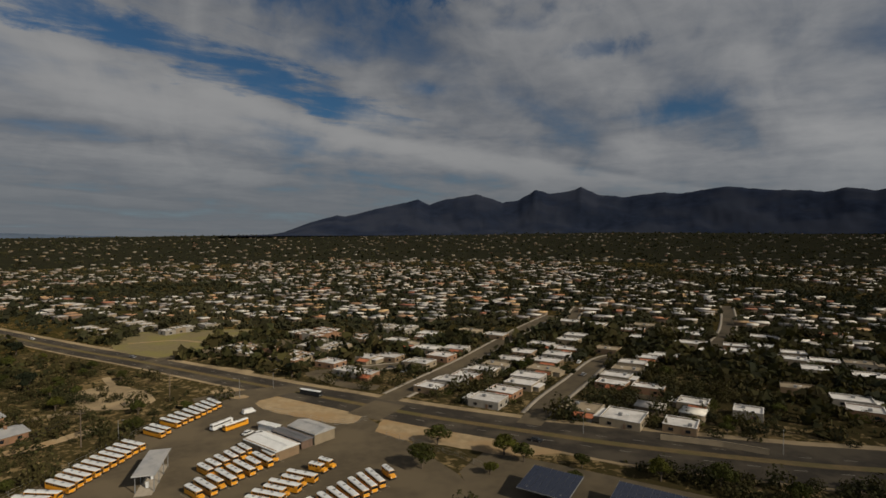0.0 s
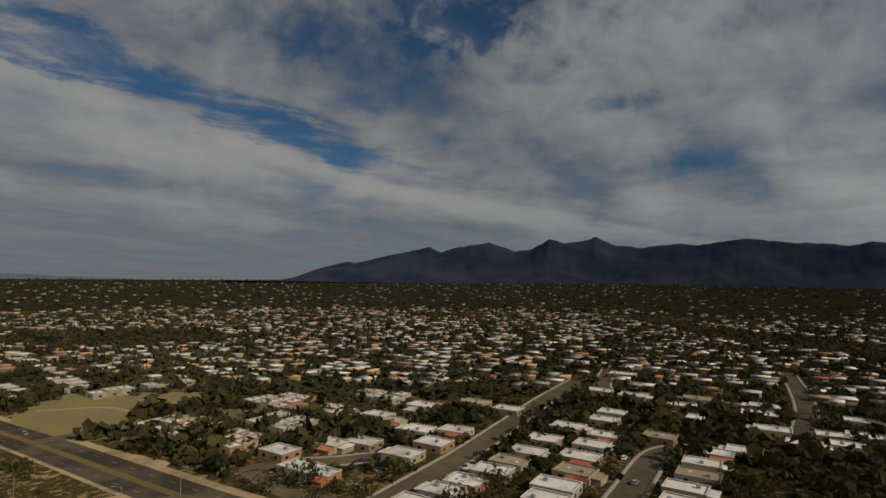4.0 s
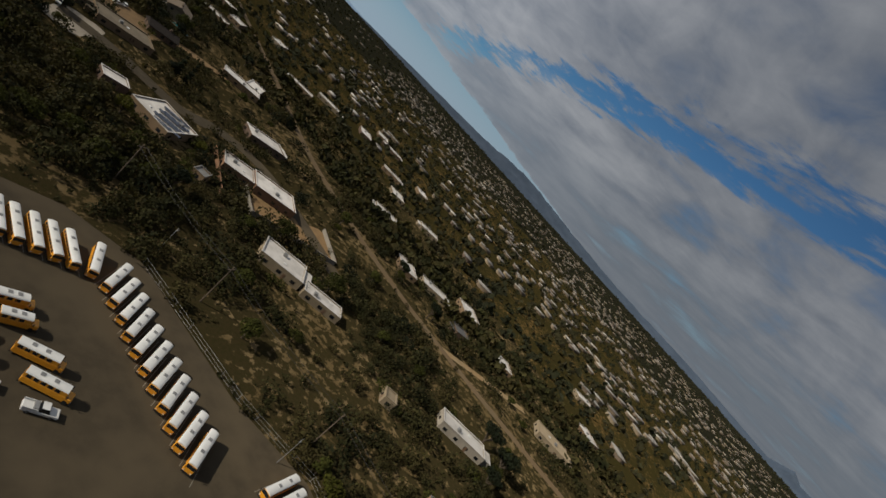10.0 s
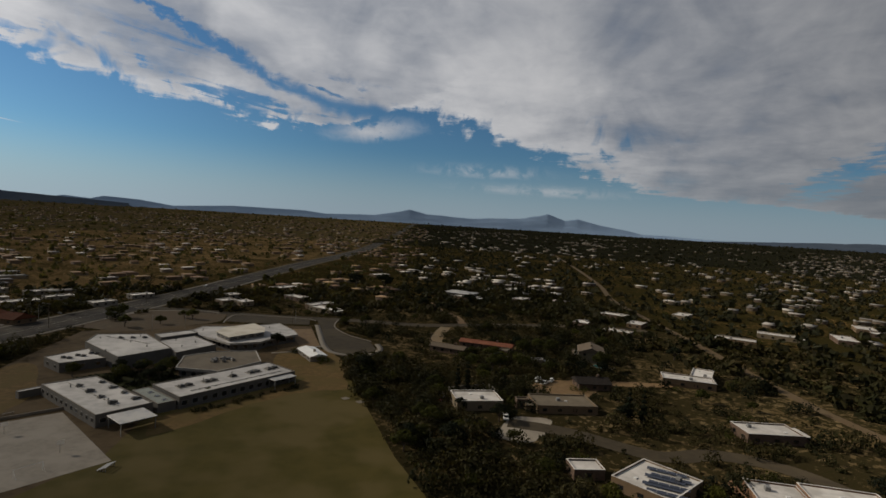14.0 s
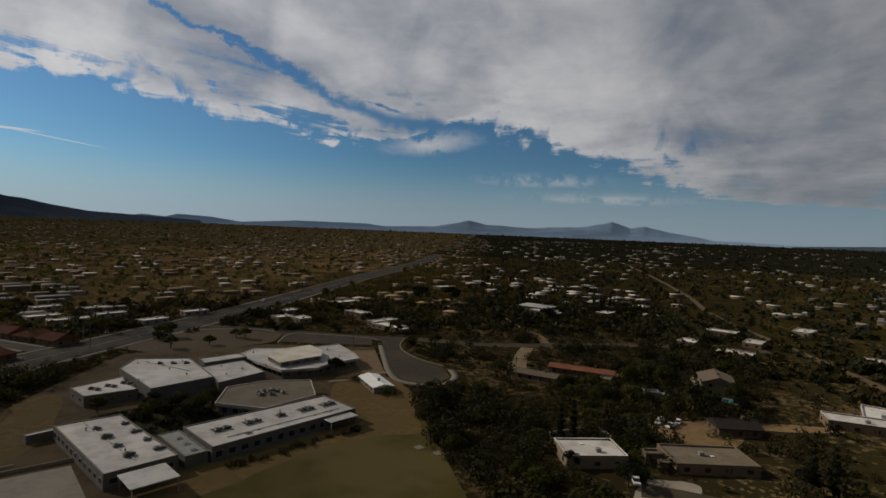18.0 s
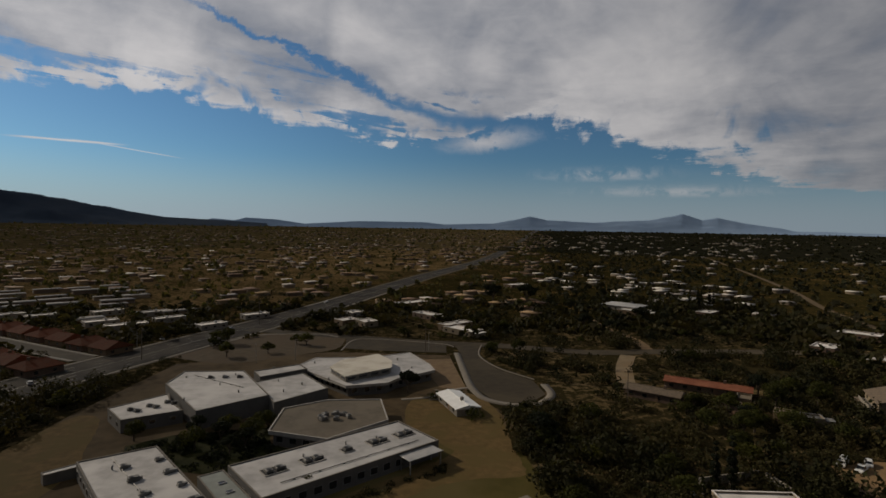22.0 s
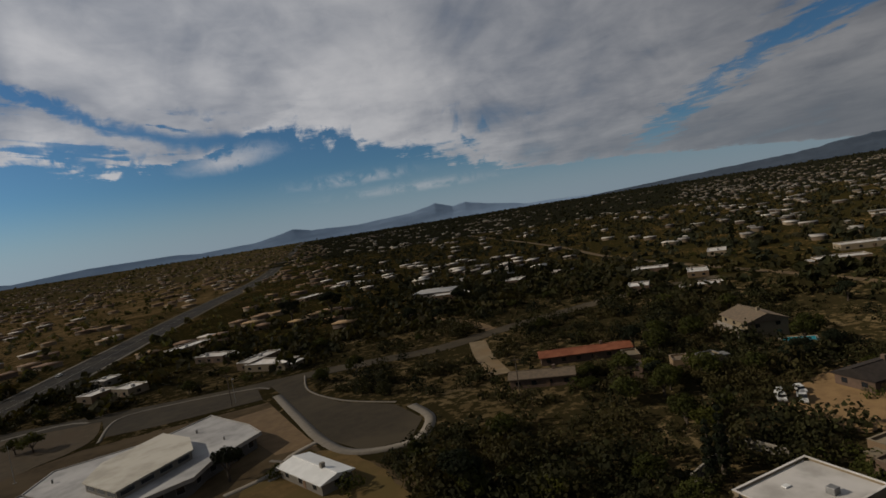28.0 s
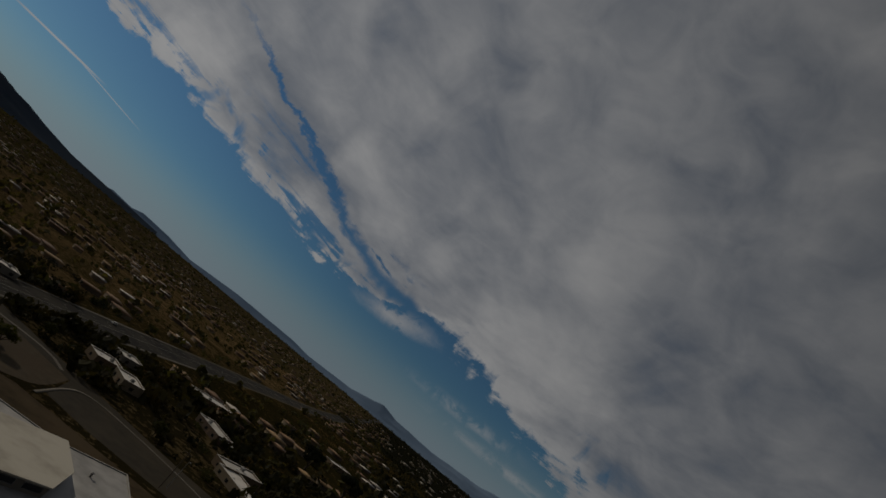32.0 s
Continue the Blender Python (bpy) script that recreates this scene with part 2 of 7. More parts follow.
# Towards the horizon the far sheet melts into an even grey-blue.
veil = W.math("MULTIPLY", W.span(up, 0.02, 0.17, 1.0, 0.0), W.math("SUBTRACT", 1.0, clear))
dim = W.mix(1.0, (0.135, 0.15, 0.166), W.vec(gain, gain, gain), "MULTIPLY")
cloud = W.mix(W.math("MULTIPLY", veil, 0.75), cloud, dim)
glow = W.math("MULTIPLY", W.span(toward, -0.9, 0.9, 0.75, 1.4, smooth=False), W.span(sunward, 0.3, 0.95, 1.0, 1.35))
blue = W.mix(1.0, sky.outputs[0], (0.028, 0.0438, 0.052), "MULTIPLY")
blue = W.mix(W.span(up, 0.0, 0.13, 0.85, 0.0), blue, (0.26, 0.325, 0.38))
blue = W.mix(1.0, blue, W.vec(glow, glow, glow), "MULTIPLY")
back = W.mix(W.math("MULTIPLY", cover, 0.97), blue, cloud)
bg = W.t.nodes.new("ShaderNodeBackground")
out = W.t.nodes.new("ShaderNodeOutputWorld")
W.link(back, bg.inputs[0])
bg.inputs[1].default_value = 1.0
W.link(bg.outputs[0], out.inputs[0])

sun = new("sun", bpy.data.lights.new("sun", "SUN"))
sun.data.energy, sun.data.angle, sun.data.color = 4.9, radians(0.6), (1.0, 0.88, 0.7)
se, sa = radians(SUN_EL), radians(SUN_AZ)
sun.matrix_world = look((0, 0, 500), (-math.sin(sa) * math.cos(se) * 10, -math.cos(sa) * math.cos(se) * 10, 500 - math.sin(se) * 10))

# ---- materials ----


def material(name, base, second=None, scale=1.0, third=None, big=0.05, rough=0.85, bump=0.0, metal=0.0, vary=0.0, island=0.0, spec=0.3, detail=4.0, leaf=0.0):
    """Base and second colour mixed by noise of that scale, third in large patches; vary: by object, island: by mesh island; leaf: share of light let through."""
    mat = bpy.data.materials.new(name)
    T = Tree(mat)
    tex = T.t.nodes.new("ShaderNodeTexCoord")
    geo = T.t.nodes.new("ShaderNodeNewGeometry")
    where = geo.outputs["Position"]
    col = T.mix(T.span(T.noise(where, scale, detail, 0.6), 0.32, 0.68), base, second or tuple(c * 0.75 for c in base))
    if third:
        col = T.mix(T.span(T.noise(where, big, 3.0, 0.6), 0.42, 0.62), col, third)
    if vary:
        info = T.t.nodes.new("ShaderNodeObjectInfo")
        hsv = T.t.nodes.new("ShaderNodeHueSaturation")
        T.put(hsv, "Value", T.span(info.outputs["Random"], 0, 1, 1 - vary, 1 + vary, smooth=False))
        T.put(hsv, "Color", col)
        col = hsv.outputs[0]
    if island:
        hsv = T.t.nodes.new("ShaderNodeHueSaturation")
        T.put(hsv, "Value", T.span(geo.outputs["Random Per Island"], 0, 1, 1 - island, 1 + island, smooth=False))
        T.put(hsv, "Hue", T.span(geo.outputs["Random Per Island"], 0, 1, 0.5 - island * 0.04, 0.5 + island * 0.04, smooth=False))
        T.put(hsv, "Color", col)
        col = hsv.outputs[0]
    shader = T.t.nodes.new("ShaderNodeBsdfPrincipled")
    T.put(shader, "Base Color", col)
    T.put(shader, "Roughness", rough)
    T.put(shader, "Metallic", metal)
    T.put(shader, "Specular IOR Level", spec)
    T.put(shader, "Diffuse Roughness", 1.0 if rough >= 0.85 else 0.0)
    if leaf:
        b = T.t.nodes.new("ShaderNodeBump")
        T.put(b, "Strength", 0.8)
        T.put(b, "Distance", 0.25)
        T.put(b, "Height", T.noise(where, 2.2, 3.0, 0.65))
        T.link(b.outputs[0], shader.inputs["Normal"])
    if bump:
        b = T.t.nodes.new("ShaderNodeBump")
        T.put(b, "Strength", bump)
        T.put(b, "Distance", 0.1)
        T.put(b, "Height", T.noise(where, scale * 3, 3.0, 0.6))
        T.link(b.outputs[0], shader.inputs["Normal"])
    o = T.t.nodes.new("ShaderNodeOutputMaterial")
    if leaf:
        thin, both = T.t.nodes.new("ShaderNodeBsdfTranslucent"), T.t.nodes.new("ShaderNodeMixShader")
        T.put(thin, "Color", T.mix(1.0, col, (1.5, 1.4, 0.7), "MULTIPLY"))
        T.put(both, 0, leaf)
        T.link(shader.outputs[0], both.inputs[1])
        T.link(thin.outputs[0], both.inputs[2])
        shader = both
    T.link(shader.outputs[0], o.inputs[0])
    return mat



def ground_material(name, sand, pale, litter, green, cover, tan=None):
    """Sand with pale washes, and dead leaves and herbs under the scrub in blotches of a few metres; cover: how much of it."""
    mat = bpy.data.materials.new(name)
    T = Tree(mat)
    where = T.t.nodes.new("ShaderNodeNewGeometry").outputs["Position"]
    col = T.mix(T.span(T.noise(where, 0.06, 5.0, 0.6), 0.45, 0.65), sand, pale)
    blot = T.math("ADD", T.noise(where, 0.28, 5.0, 0.65), T.math("MULTIPLY", T.noise(where, 0.02, 3.0, 0.5), 0.5))
    col = T.mix(T.span(blot, 0.80 - cover, 0.86 - cover), col, T.mix(T.span(T.noise(where, 0.9, 3.0, 0.6), 0.4, 0.6), litter, green))
    if tan:  # bare tan land east of the southern road, its colour brightened as if sunlit
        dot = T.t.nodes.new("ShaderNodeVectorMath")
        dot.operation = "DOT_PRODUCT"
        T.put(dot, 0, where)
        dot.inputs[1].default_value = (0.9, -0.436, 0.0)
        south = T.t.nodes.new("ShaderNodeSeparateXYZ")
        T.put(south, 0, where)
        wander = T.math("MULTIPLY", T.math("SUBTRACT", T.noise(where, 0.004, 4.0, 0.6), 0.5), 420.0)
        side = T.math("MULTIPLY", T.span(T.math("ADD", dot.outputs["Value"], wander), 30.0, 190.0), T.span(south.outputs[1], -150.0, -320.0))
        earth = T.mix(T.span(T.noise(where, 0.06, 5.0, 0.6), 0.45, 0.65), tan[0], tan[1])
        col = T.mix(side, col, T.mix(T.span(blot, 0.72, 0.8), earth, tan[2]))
    col = T.mix(T.span(T.noise(where, 3.0, 3.0, 0.7), 0.3, 0.7, 0.0, 0.35), col, tuple(c * 0.45 for c in sand))
    shader = T.t.nodes.new("ShaderNodeBsdfPrincipled")
    T.put(shader, "Base Color", col)
    T.put(shader, "Roughness", 0.95)
    T.put(shader, "Diffuse Roughness", 1.0)
    T.put(shader, "Specular IOR Level", 0.0)
    b = T.t.nodes.new("ShaderNodeBump")
    T.put(b, "Strength", 0.5)
    T.put(b, "Distance", 0.2)
    T.put(b, "Height", T.noise(where, 1.2, 4.0, 0.6))
    T.link(b.outputs[0], shader.inputs["Normal"])
    o = T.t.nodes.new("ShaderNodeOutputMaterial")
    T.link(shader.outputs[0], o.inputs[0])
    return mat


M_SAND = ground_material("desert_sand", (0.1, 0.072, 0.034), (0.165, 0.122, 0.064), (0.029, 0.023, 0.0105), (0.022, 0.0205, 0.0085), 0.135)
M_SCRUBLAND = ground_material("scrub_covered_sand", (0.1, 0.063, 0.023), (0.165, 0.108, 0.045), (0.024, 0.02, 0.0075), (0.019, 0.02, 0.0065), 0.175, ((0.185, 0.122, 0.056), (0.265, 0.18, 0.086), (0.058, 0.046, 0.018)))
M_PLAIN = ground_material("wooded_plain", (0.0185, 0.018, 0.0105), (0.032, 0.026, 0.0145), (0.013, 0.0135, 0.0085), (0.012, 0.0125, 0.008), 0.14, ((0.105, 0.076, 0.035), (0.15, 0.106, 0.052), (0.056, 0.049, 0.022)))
M_DIRT = material("bare_dirt", (0.215, 0.16, 0.09), (0.155, 0.114, 0.062), 0.25, (0.18, 0.12, 0.058), 0.06, 0.95, 0.3)
M_VERGE = material("dusty_verge", (0.15, 0.112, 0.063), (0.1, 0.074, 0.041), 0.22, (0.19, 0.142, 0.08), 0.05, 0.95, 0.3)
M_ASPHALT = material("asphalt", (0.027, 0.023, 0.018), (0.021, 0.018, 0.0145), 0.6, (0.048, 0.04, 0.029), 0.05, 0.9, 0.2, spec=0.08)
M_LOT = material("lot_asphalt", (0.06, 0.048, 0.031), (0.047, 0.038, 0.025), 0.3, (0.073, 0.058, 0.037), 0.04, 0.9, 0.2, spec=0.1)
M_LAWN = material("dry_lawn", (0.094, 0.075, 0.022), (0.07, 0.059, 0.016), 0.11, (0.118, 0.092, 0.036), 0.03, 0.95, 0.4, spec=0.05, detail=9.0)
M_GREEN = material("watered_courtyard_grass", (0.026, 0.031, 0.008), (0.017, 0.021, 0.006), 0.5, (0.034, 0.034, 0.01), 0.1, 0.95, 0.3, spec=0.05)
M_CONC = material("concrete", (0.27, 0.235, 0.185), (0.225, 0.196, 0.152), 0.5, (0.3, 0.262, 0.208), 0.1, 0.9, 0.1)
M_LEAF = material("desert_leaves", (0.036, 0.0345, 0.0125), (0.0145, 0.016, 0.0062), 0.11, (0.048, 0.04, 0.0145), 0.05, 0.9, island=0.3, leaf=0.14, spec=0.1)
M_FARLEAF = material("distant_leaves", (0.032, 0.033, 0.016), (0.017, 0.019, 0.01), 0.02, (0.041, 0.037, 0.0175), 0.006, 0.9, island=0.3, leaf=0.15, spec=0.1)
# Lit copy of the distant leaves: sun on the south-eastern trees put into colour.
M_SUNLEAF = material("sunlit_olive_leaves", (0.07, 0.068, 0.026), (0.042, 0.043, 0.017), 0.02, (0.088, 0.076, 0.03), 0.006, 0.9, island=0.35, leaf=0.2, spec=0.1)
M_ROOFW = material("white_roof_coating", (0.43, 0.395, 0.35), (0.34, 0.31, 0.275), 0.3, rough=0.8, island=0.45)
M_WALL = material("stucco", (0.21, 0.16, 0.11), (0.165, 0.125, 0.085), 0.3, rough=0.9, island=0.35)
# Cloud shadow and bluish haze over the northern slopes are painted into the rock.
M_ROCK = material("hazy_shaded_mountain_rock", (0.015, 0.02, 0.034), (0.0095, 0.013, 0.023), 0.012, (0.02, 0.024, 0.036), 0.003, 1.0, spec=0.0)
# The pale blue of distance haze is put into this rock's base colour.
M_FAR = material("haze_blue_range_rock", (0.23, 0.32, 0.45), (0.2, 0.285, 0.41), 0.005, rough=1.0, spec=0.0)
# Western hills and eastern mountain: blue-grey haze mixed into both base colours.
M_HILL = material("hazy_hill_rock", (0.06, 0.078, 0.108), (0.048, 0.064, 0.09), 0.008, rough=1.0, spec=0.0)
M_EAST = material("hazy_eastern_rock", (0.06, 0.08, 0.11), (0.046, 0.062, 0.088), 0.006, (0.066, 0.083, 0.108), 0.002, 1.0, spec=0.0)

# ---- ground and distance ----
CX, CY = -40.0, 30.0


def height(x, y):
    """The ground's height: level near by, rising slowly towards the rim of the basin."""
    x, y = np.asarray(x, float), np.asarray(y, float)
    r, a = np.hypot(x - CX, y - CY), np.degrees(np.arctan2(x - CX, y - CY))
    k = np.clip((r - 1200.0) / 2600.0, 0, 1)
    north = np.clip(1 - np.abs(a - 18) / 75.0, 0, 1)
    return k * k * (3 - 2 * k) * (41.0 + 47.0 * north)


def mesh_object(name, verts, faces, mats, kind="", label="", category="", index=None, parent=None, smooth=False):
    """A mesh object from arrays of vertices and of triangles or quads."""
    verts, faces = np.asarray(verts, np.float32), np.asarray(faces, np.int32)
    me = bpy.data.meshes.new(name)
    n, c = faces.shape
    me.vertices.add(len(verts))
    me.vertices.foreach_set("co", verts.ravel())
    me.loops.add(n * c)
    me.loops.foreach_set("vertex_index", faces.ravel())
    me.polygons.add(n)
    me.polygons.foreach_set("loop_start", np.arange(0, n * c, c, dtype=np.int32))
    if index is not None:
        me.polygons.foreach_set("material_index", np.asarray(index, np.int32))
    for m in mats if isinstance(mats, (list, tuple)) else [mats]:
        me.materials.append(m)
    me.update(calc_edges=True)
    if smooth:
        me.polygons.foreach_set("use_smooth", np.ones(n, bool))
    ob = new(name, me)
    ob.parent = parent
    return tagged(ob, label, category, "", kind)


def grid_faces(rows, cols, closed=False):
    a = np.arange(rows * cols).reshape(rows, cols)
    b = np.roll(a, -1, 1) if closed else a[:, 1:]
    a = a if closed else a[:, :-1]
    return np.stack([a[:-1], b[:-1], b[1:], a[1:]], -1).reshape(-1, 4)


# The ground is one sheet of rings, finer near the middle.
radii = np.r_[0.01, 40, 90, 150, 220, 320, 450, 640, 900, 1250, np.linspace(1500, 3980, 15)]
az = np.radians(np.arange(0, 360, 3.0))
gx, gy = CX + radii[:, None] * np.sin(az), CY + radii[:, None] * np.cos(az)
cells = grid_faces(len(radii), len(az), True)[:, ::-1]
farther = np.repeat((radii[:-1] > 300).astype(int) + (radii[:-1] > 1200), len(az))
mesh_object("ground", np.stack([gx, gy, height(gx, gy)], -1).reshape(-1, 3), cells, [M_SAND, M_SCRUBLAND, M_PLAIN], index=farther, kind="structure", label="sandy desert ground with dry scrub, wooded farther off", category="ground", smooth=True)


def ridge(name, profile, radius, depth, foot, mat, seed, rugged, label, jagged=0.05):
    """A range: a wall of slopes whose crest follows (azimuth, elevation angle) pairs, with spurs and gullies."""
    az0, az1 = profile[0][0], profile[-1][0]
    cols = int((az1 - az0) * 5) + 1
    azs = np.linspace(az0, az1, cols)
    el = np.interp(azs, [p[0] for p in profile], [p[1] for p in profile])
    rows = 15
    verts = []
    for i in range(rows + 4):
        k = min(i / rows, 1.0)
        back = max(i - rows, 0)
        for a, e in zip(azs, el):
            r = radius + depth * (k - 1.0) + 40.0 * back
            crest = math.tan(radians(e)) * radius + 60.0
            jag = (0.3 - abs(noise.fractal((a * 0.32, 0.0, seed), 0.8, 2.1, 6))) * 1.6 * rugged * max(crest - 60.0, 8.0) * jagged
            spur = noise.fractal((a * 0.16 + k * 0.9, k * 1.6 - a * 0.05, seed + 5.0), 0.8, 2.1, 6)
            t = k ** 1.35
            z = foot + (crest + jag - foot) * t + spur * rugged * (crest - foot) * 0.3 * math.sin(math.pi * min(k * 1.02, 1.0))
            if back:
                z -= back * 30.0
            s = radians(a)
            verts.append((CX + r * math.sin(s), CY + r * math.cos(s), z))
    return mesh_object(name, verts, grid_faces(rows + 4, cols)[:, ::-1], mat, "structure", label, "mountains")


ridge("mountains_north", [(-22, 0.0), (-17, 0.15), (-15.8, 0.35), (-13, 1.4), (-10.4, 2.1), (-9.6, 1.95), (-7, 2.6), (-2, 3.72), (-0.8, 3.2), (1, 3.75), (4.3, 4.25), (6.9, 3.35), (8.6, 3.6), (10.3, 4.65), (11.6, 4.2), (13.4, 4.35), (14.8, 4.8), (16.5, 4.1), (18.9, 3.7), (22.7, 4.05), (24, 3.85), (28, 4.4), (31.2, 4.0), (35.7, 3.65), (37.2, 3.85), (39, 3.6), (45, 4.0), (50, 4.3), (62, 3.2), (80, 1.5), (95, 0.3)], 3820, 820, 60, M_ROCK, 3.0, 0.55, "rugged mountain range with bare rocky slopes, dark bluish from painted haze and cloud shadow", 0.06)
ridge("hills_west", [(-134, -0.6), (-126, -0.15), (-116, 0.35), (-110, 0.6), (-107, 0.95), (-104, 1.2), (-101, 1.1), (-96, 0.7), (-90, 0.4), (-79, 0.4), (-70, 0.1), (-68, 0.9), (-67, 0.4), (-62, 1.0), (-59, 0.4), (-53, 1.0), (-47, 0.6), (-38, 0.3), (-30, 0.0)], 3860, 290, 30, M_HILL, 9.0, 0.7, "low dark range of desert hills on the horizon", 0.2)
ridge("mountains_south", [(-200, 0.02), (-190, 0.13), (-189, 0.38), (-187, 0.23), (-186, 0.53), (-183, 0.38), (-180.4, 0.02), (-175, 0.38), (-168, 0.38), (-166, 0.18), (-161, 0.38), (-159, 0.73), (-157.3, 1.13), (-155.5, 0.78), (-154, 0.73), (-151, 0.58), (-148.3, 0.78), (-145.7, 0.88), (-144, 1.23), (-142.8, 1.53), (-141, 0.93), (-139.7, 1.18), (-137.5, 0.68), (-134.7, 0.28), (-133.5, 0.02), (-131, 0.02), (-122, -0.3), (-114, -0.7)], 3920, 210, 35, M_FAR, 15.0, 0.6, "distant mountain range painted pale blue with haze", 0.09)
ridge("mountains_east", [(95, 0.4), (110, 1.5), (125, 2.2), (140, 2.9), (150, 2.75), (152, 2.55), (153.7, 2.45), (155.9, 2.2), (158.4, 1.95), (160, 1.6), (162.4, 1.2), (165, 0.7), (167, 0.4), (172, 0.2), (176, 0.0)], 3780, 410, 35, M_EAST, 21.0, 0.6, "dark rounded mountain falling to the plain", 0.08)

# ---- roads and paved ground ----


def smooth_line(points, step=8.0):
    """Points along a Catmull-Rom line through the given ones."""
    p = np.array([points[0], *points, points[-1]], float)
    out = []
    for a, b, c, d in zip(p, p[1:], p[2:], p[3:]):
        for t in np.linspace(0, 1, max(int(np.linalg.norm(c - b) / step), 1), endpoint=False):
            out.append(0.5 * (2 * b + (c - a) * t + (2 * a - 5 * b + 4 * c - d) * t * t + (3 * b - a - 3 * c + d) * t ** 3))
    return np.array([*out, points[-1]])


def offset_line(line, off):
    d = np.gradient(line, axis=0)
    d /= np.linalg.norm(d, axis=1)[:, None]
    return line + np.stack([-d[:, 1], d[:, 0]], -1) * np.asarray(off)[..., None]


def ribbon(name, line, left, right, z, mat, thick=0.0, **tags):
    """A strip along a line, from offset right to offset left of it; thick: with sides, for kerbs."""
    a, b = offset_line(line, np.full(len(line), left) if np.isscalar(left) else left), offset_line(line, np.full(len(line), right) if np.isscalar(right) else right)
    n = len(line)
    za, zb = height(*a.T) + z, height(*b.T) + z
    if not thick:
        verts = np.concatenate([np.c_[b, zb], np.c_[a, za]])
        return mesh_object(name, verts, grid_faces(2, n), mat, **tags)
    verts = np.concatenate([np.c_[b, zb - thick], np.c_[b, zb], np.c_[a, za], np.c_[a, za - thick]])
    return mesh_object(name, verts, grid_faces(4, n), mat, **tags)


def worn_outline(outline, ragged=0.8):
    """An outline rounded and made uneven, as bare ground ends in nature."""
    line = smooth_line(list(outline) + [outline[0]], 1.8)[:-1]
    n = [noise.noise((x * 0.17, y * 0.17, 12.0)) + 0.6 * noise.noise((x * 0.5, y * 0.5, 3.0)) for x, y in line]
    mid = line.mean(0)
    way = (line - mid) / np.linalg.norm(line - mid, axis=1)[:, None]
    return [tuple(p) for p in line + way * (np.array(n) * ragged * 1.6)[:, None]]


def patch(name, outline, z, mat, **tags):
    """A flat area with the given outline."""
    if name in ("sandy_strip", "worn_ground", "dirt_yard", "house_yard", "gravel_drive", "dry_field"):
        outline = worn_outline(outline, 0.5 if name == "dry_field" else 0.8)
    bm = bmesh.new()
    f = bm.faces.new([bm.verts.new((x, y, z)) for x, y in outline])
    if f.normal.z < 0 or sum((b[0] - a[0]) * (b[1] + a[1]) for a, b in zip(outline, outline[1:] + outline[:1])) > 0:
        f.normal_flip()
    bmesh.ops.triangulate(bm, faces=[f])
    me = bpy.data.meshes.new(name)
    bm.to_mesh(me)
    me.materials.append(mat)
    return tagged(new(name, me), **tags)


ROAD_1 = [(-2900, 1975), (-2700, 1850), (-1200, 895), (-620, 545), (-420, 430), (-225, 312), (-150, 270), (-82, 230), (-40, 206), (-6, 187), (31, 170), (54, 160), (94, 147), (116, 142), (190, 128), (300, 112)]
ROAD_2 = [(260, -30), (160, -60), (90, -95), (50, -152), (29, -188), (1, -233), (-51, -319), (-163, -533), (-335, -845), (-600, -1420), (-1250, -2800), (-1560, -3420)]
ROAD_3 = [(-1000, -1200), (-640, -640), (-470, -384), (-380, -262), (-300, -114), (-268, -58), (-246, -16), (-234, 20), (-226, 50), (-222, 100), (-228, 180), (-240, 260)]
LOT = [(-67, 38), (-47, 70), (-20, 100), (10, 122), (4, 140), (-12, 165), (-27, 186), (-74, 221), (-84, 205), (-96, 172), (-99, 150), (-106, 118), (-101, 98), (-100, 64), (-90, 50)]
LAWN = [(0, -23), (-25, -51), (-34, -80), (-62, -100), (-92, -112), (-97, -95), (-94, -70), (-89, -30), (-88, 0), (-72, 30), (-66, 40), (-46, 72), (-20, 60), (20, 40)]
L1, L2, L3 = smooth_line(ROAD_1), smooth_line(ROAD_2), smooth_line(ROAD_3)
M_CURB = material("kerb_concrete", (0.22, 0.19, 0.15), (0.18, 0.156, 0.12), 0.8, rough=0.9)
M_PAINT = material("road_paint", (0.2, 0.185, 0.155), (0.14, 0.13, 0.11), 0.8, rough=0.8)
M_YELLOW = material("school_bus_yellow", (0.62, 0.27, 0.015), (0.56, 0.24, 0.015), 0.5, rough=0.4, vary=0.08, spec=0.5)
M_WHITE = material("white_enamel", (0.6, 0.6, 0.58), (0.53, 0.53, 0.51), 0.4, rough=0.4, vary=0.06, spec=0.5)
M_GLASS = material("dark_window_glass", (0.012, 0.014, 0.016), (0.016, 0.018, 0.02), 0.5, rough=0.12, spec=0.6)
M_RUBBER = material("tyre_rubber", (0.015, 0.015, 0.015), rough=0.9)
M_BLACK = material("black_trim", (0.02, 0.02, 0.02), rough=0.6)
M_STEEL = material("galvanised_steel", (0.26, 0.26, 0.255), (0.18, 0.18, 0.175), 1.0, rough=0.55, metal=0.4)
M_CORR = material("corrugated_metal_roof", (0.28, 0.28, 0.275), (0.22, 0.22, 0.215), 0.4, (0.31, 0.3, 0.285), 0.15, rough=0.55, spec=0.4)
M_CHARCOAL = material("charcoal_shingle", (0.04, 0.034, 0.03), (0.028, 0.024, 0.022), 0.9, rough=0.95, spec=0.05, bump=0.2)
M_DARKROOF = material("dark_metal_roof", (0.11, 0.11, 0.115), (0.09, 0.09, 0.095), 0.4, rough=0.6)
M_FLAT = material("white_flat_roof", (0.5, 0.475, 0.44), (0.37, 0.35, 0.32), 0.2, (0.55, 0.525, 0.49), 0.12, rough=0.8, vary=0.12, bump=0.1)
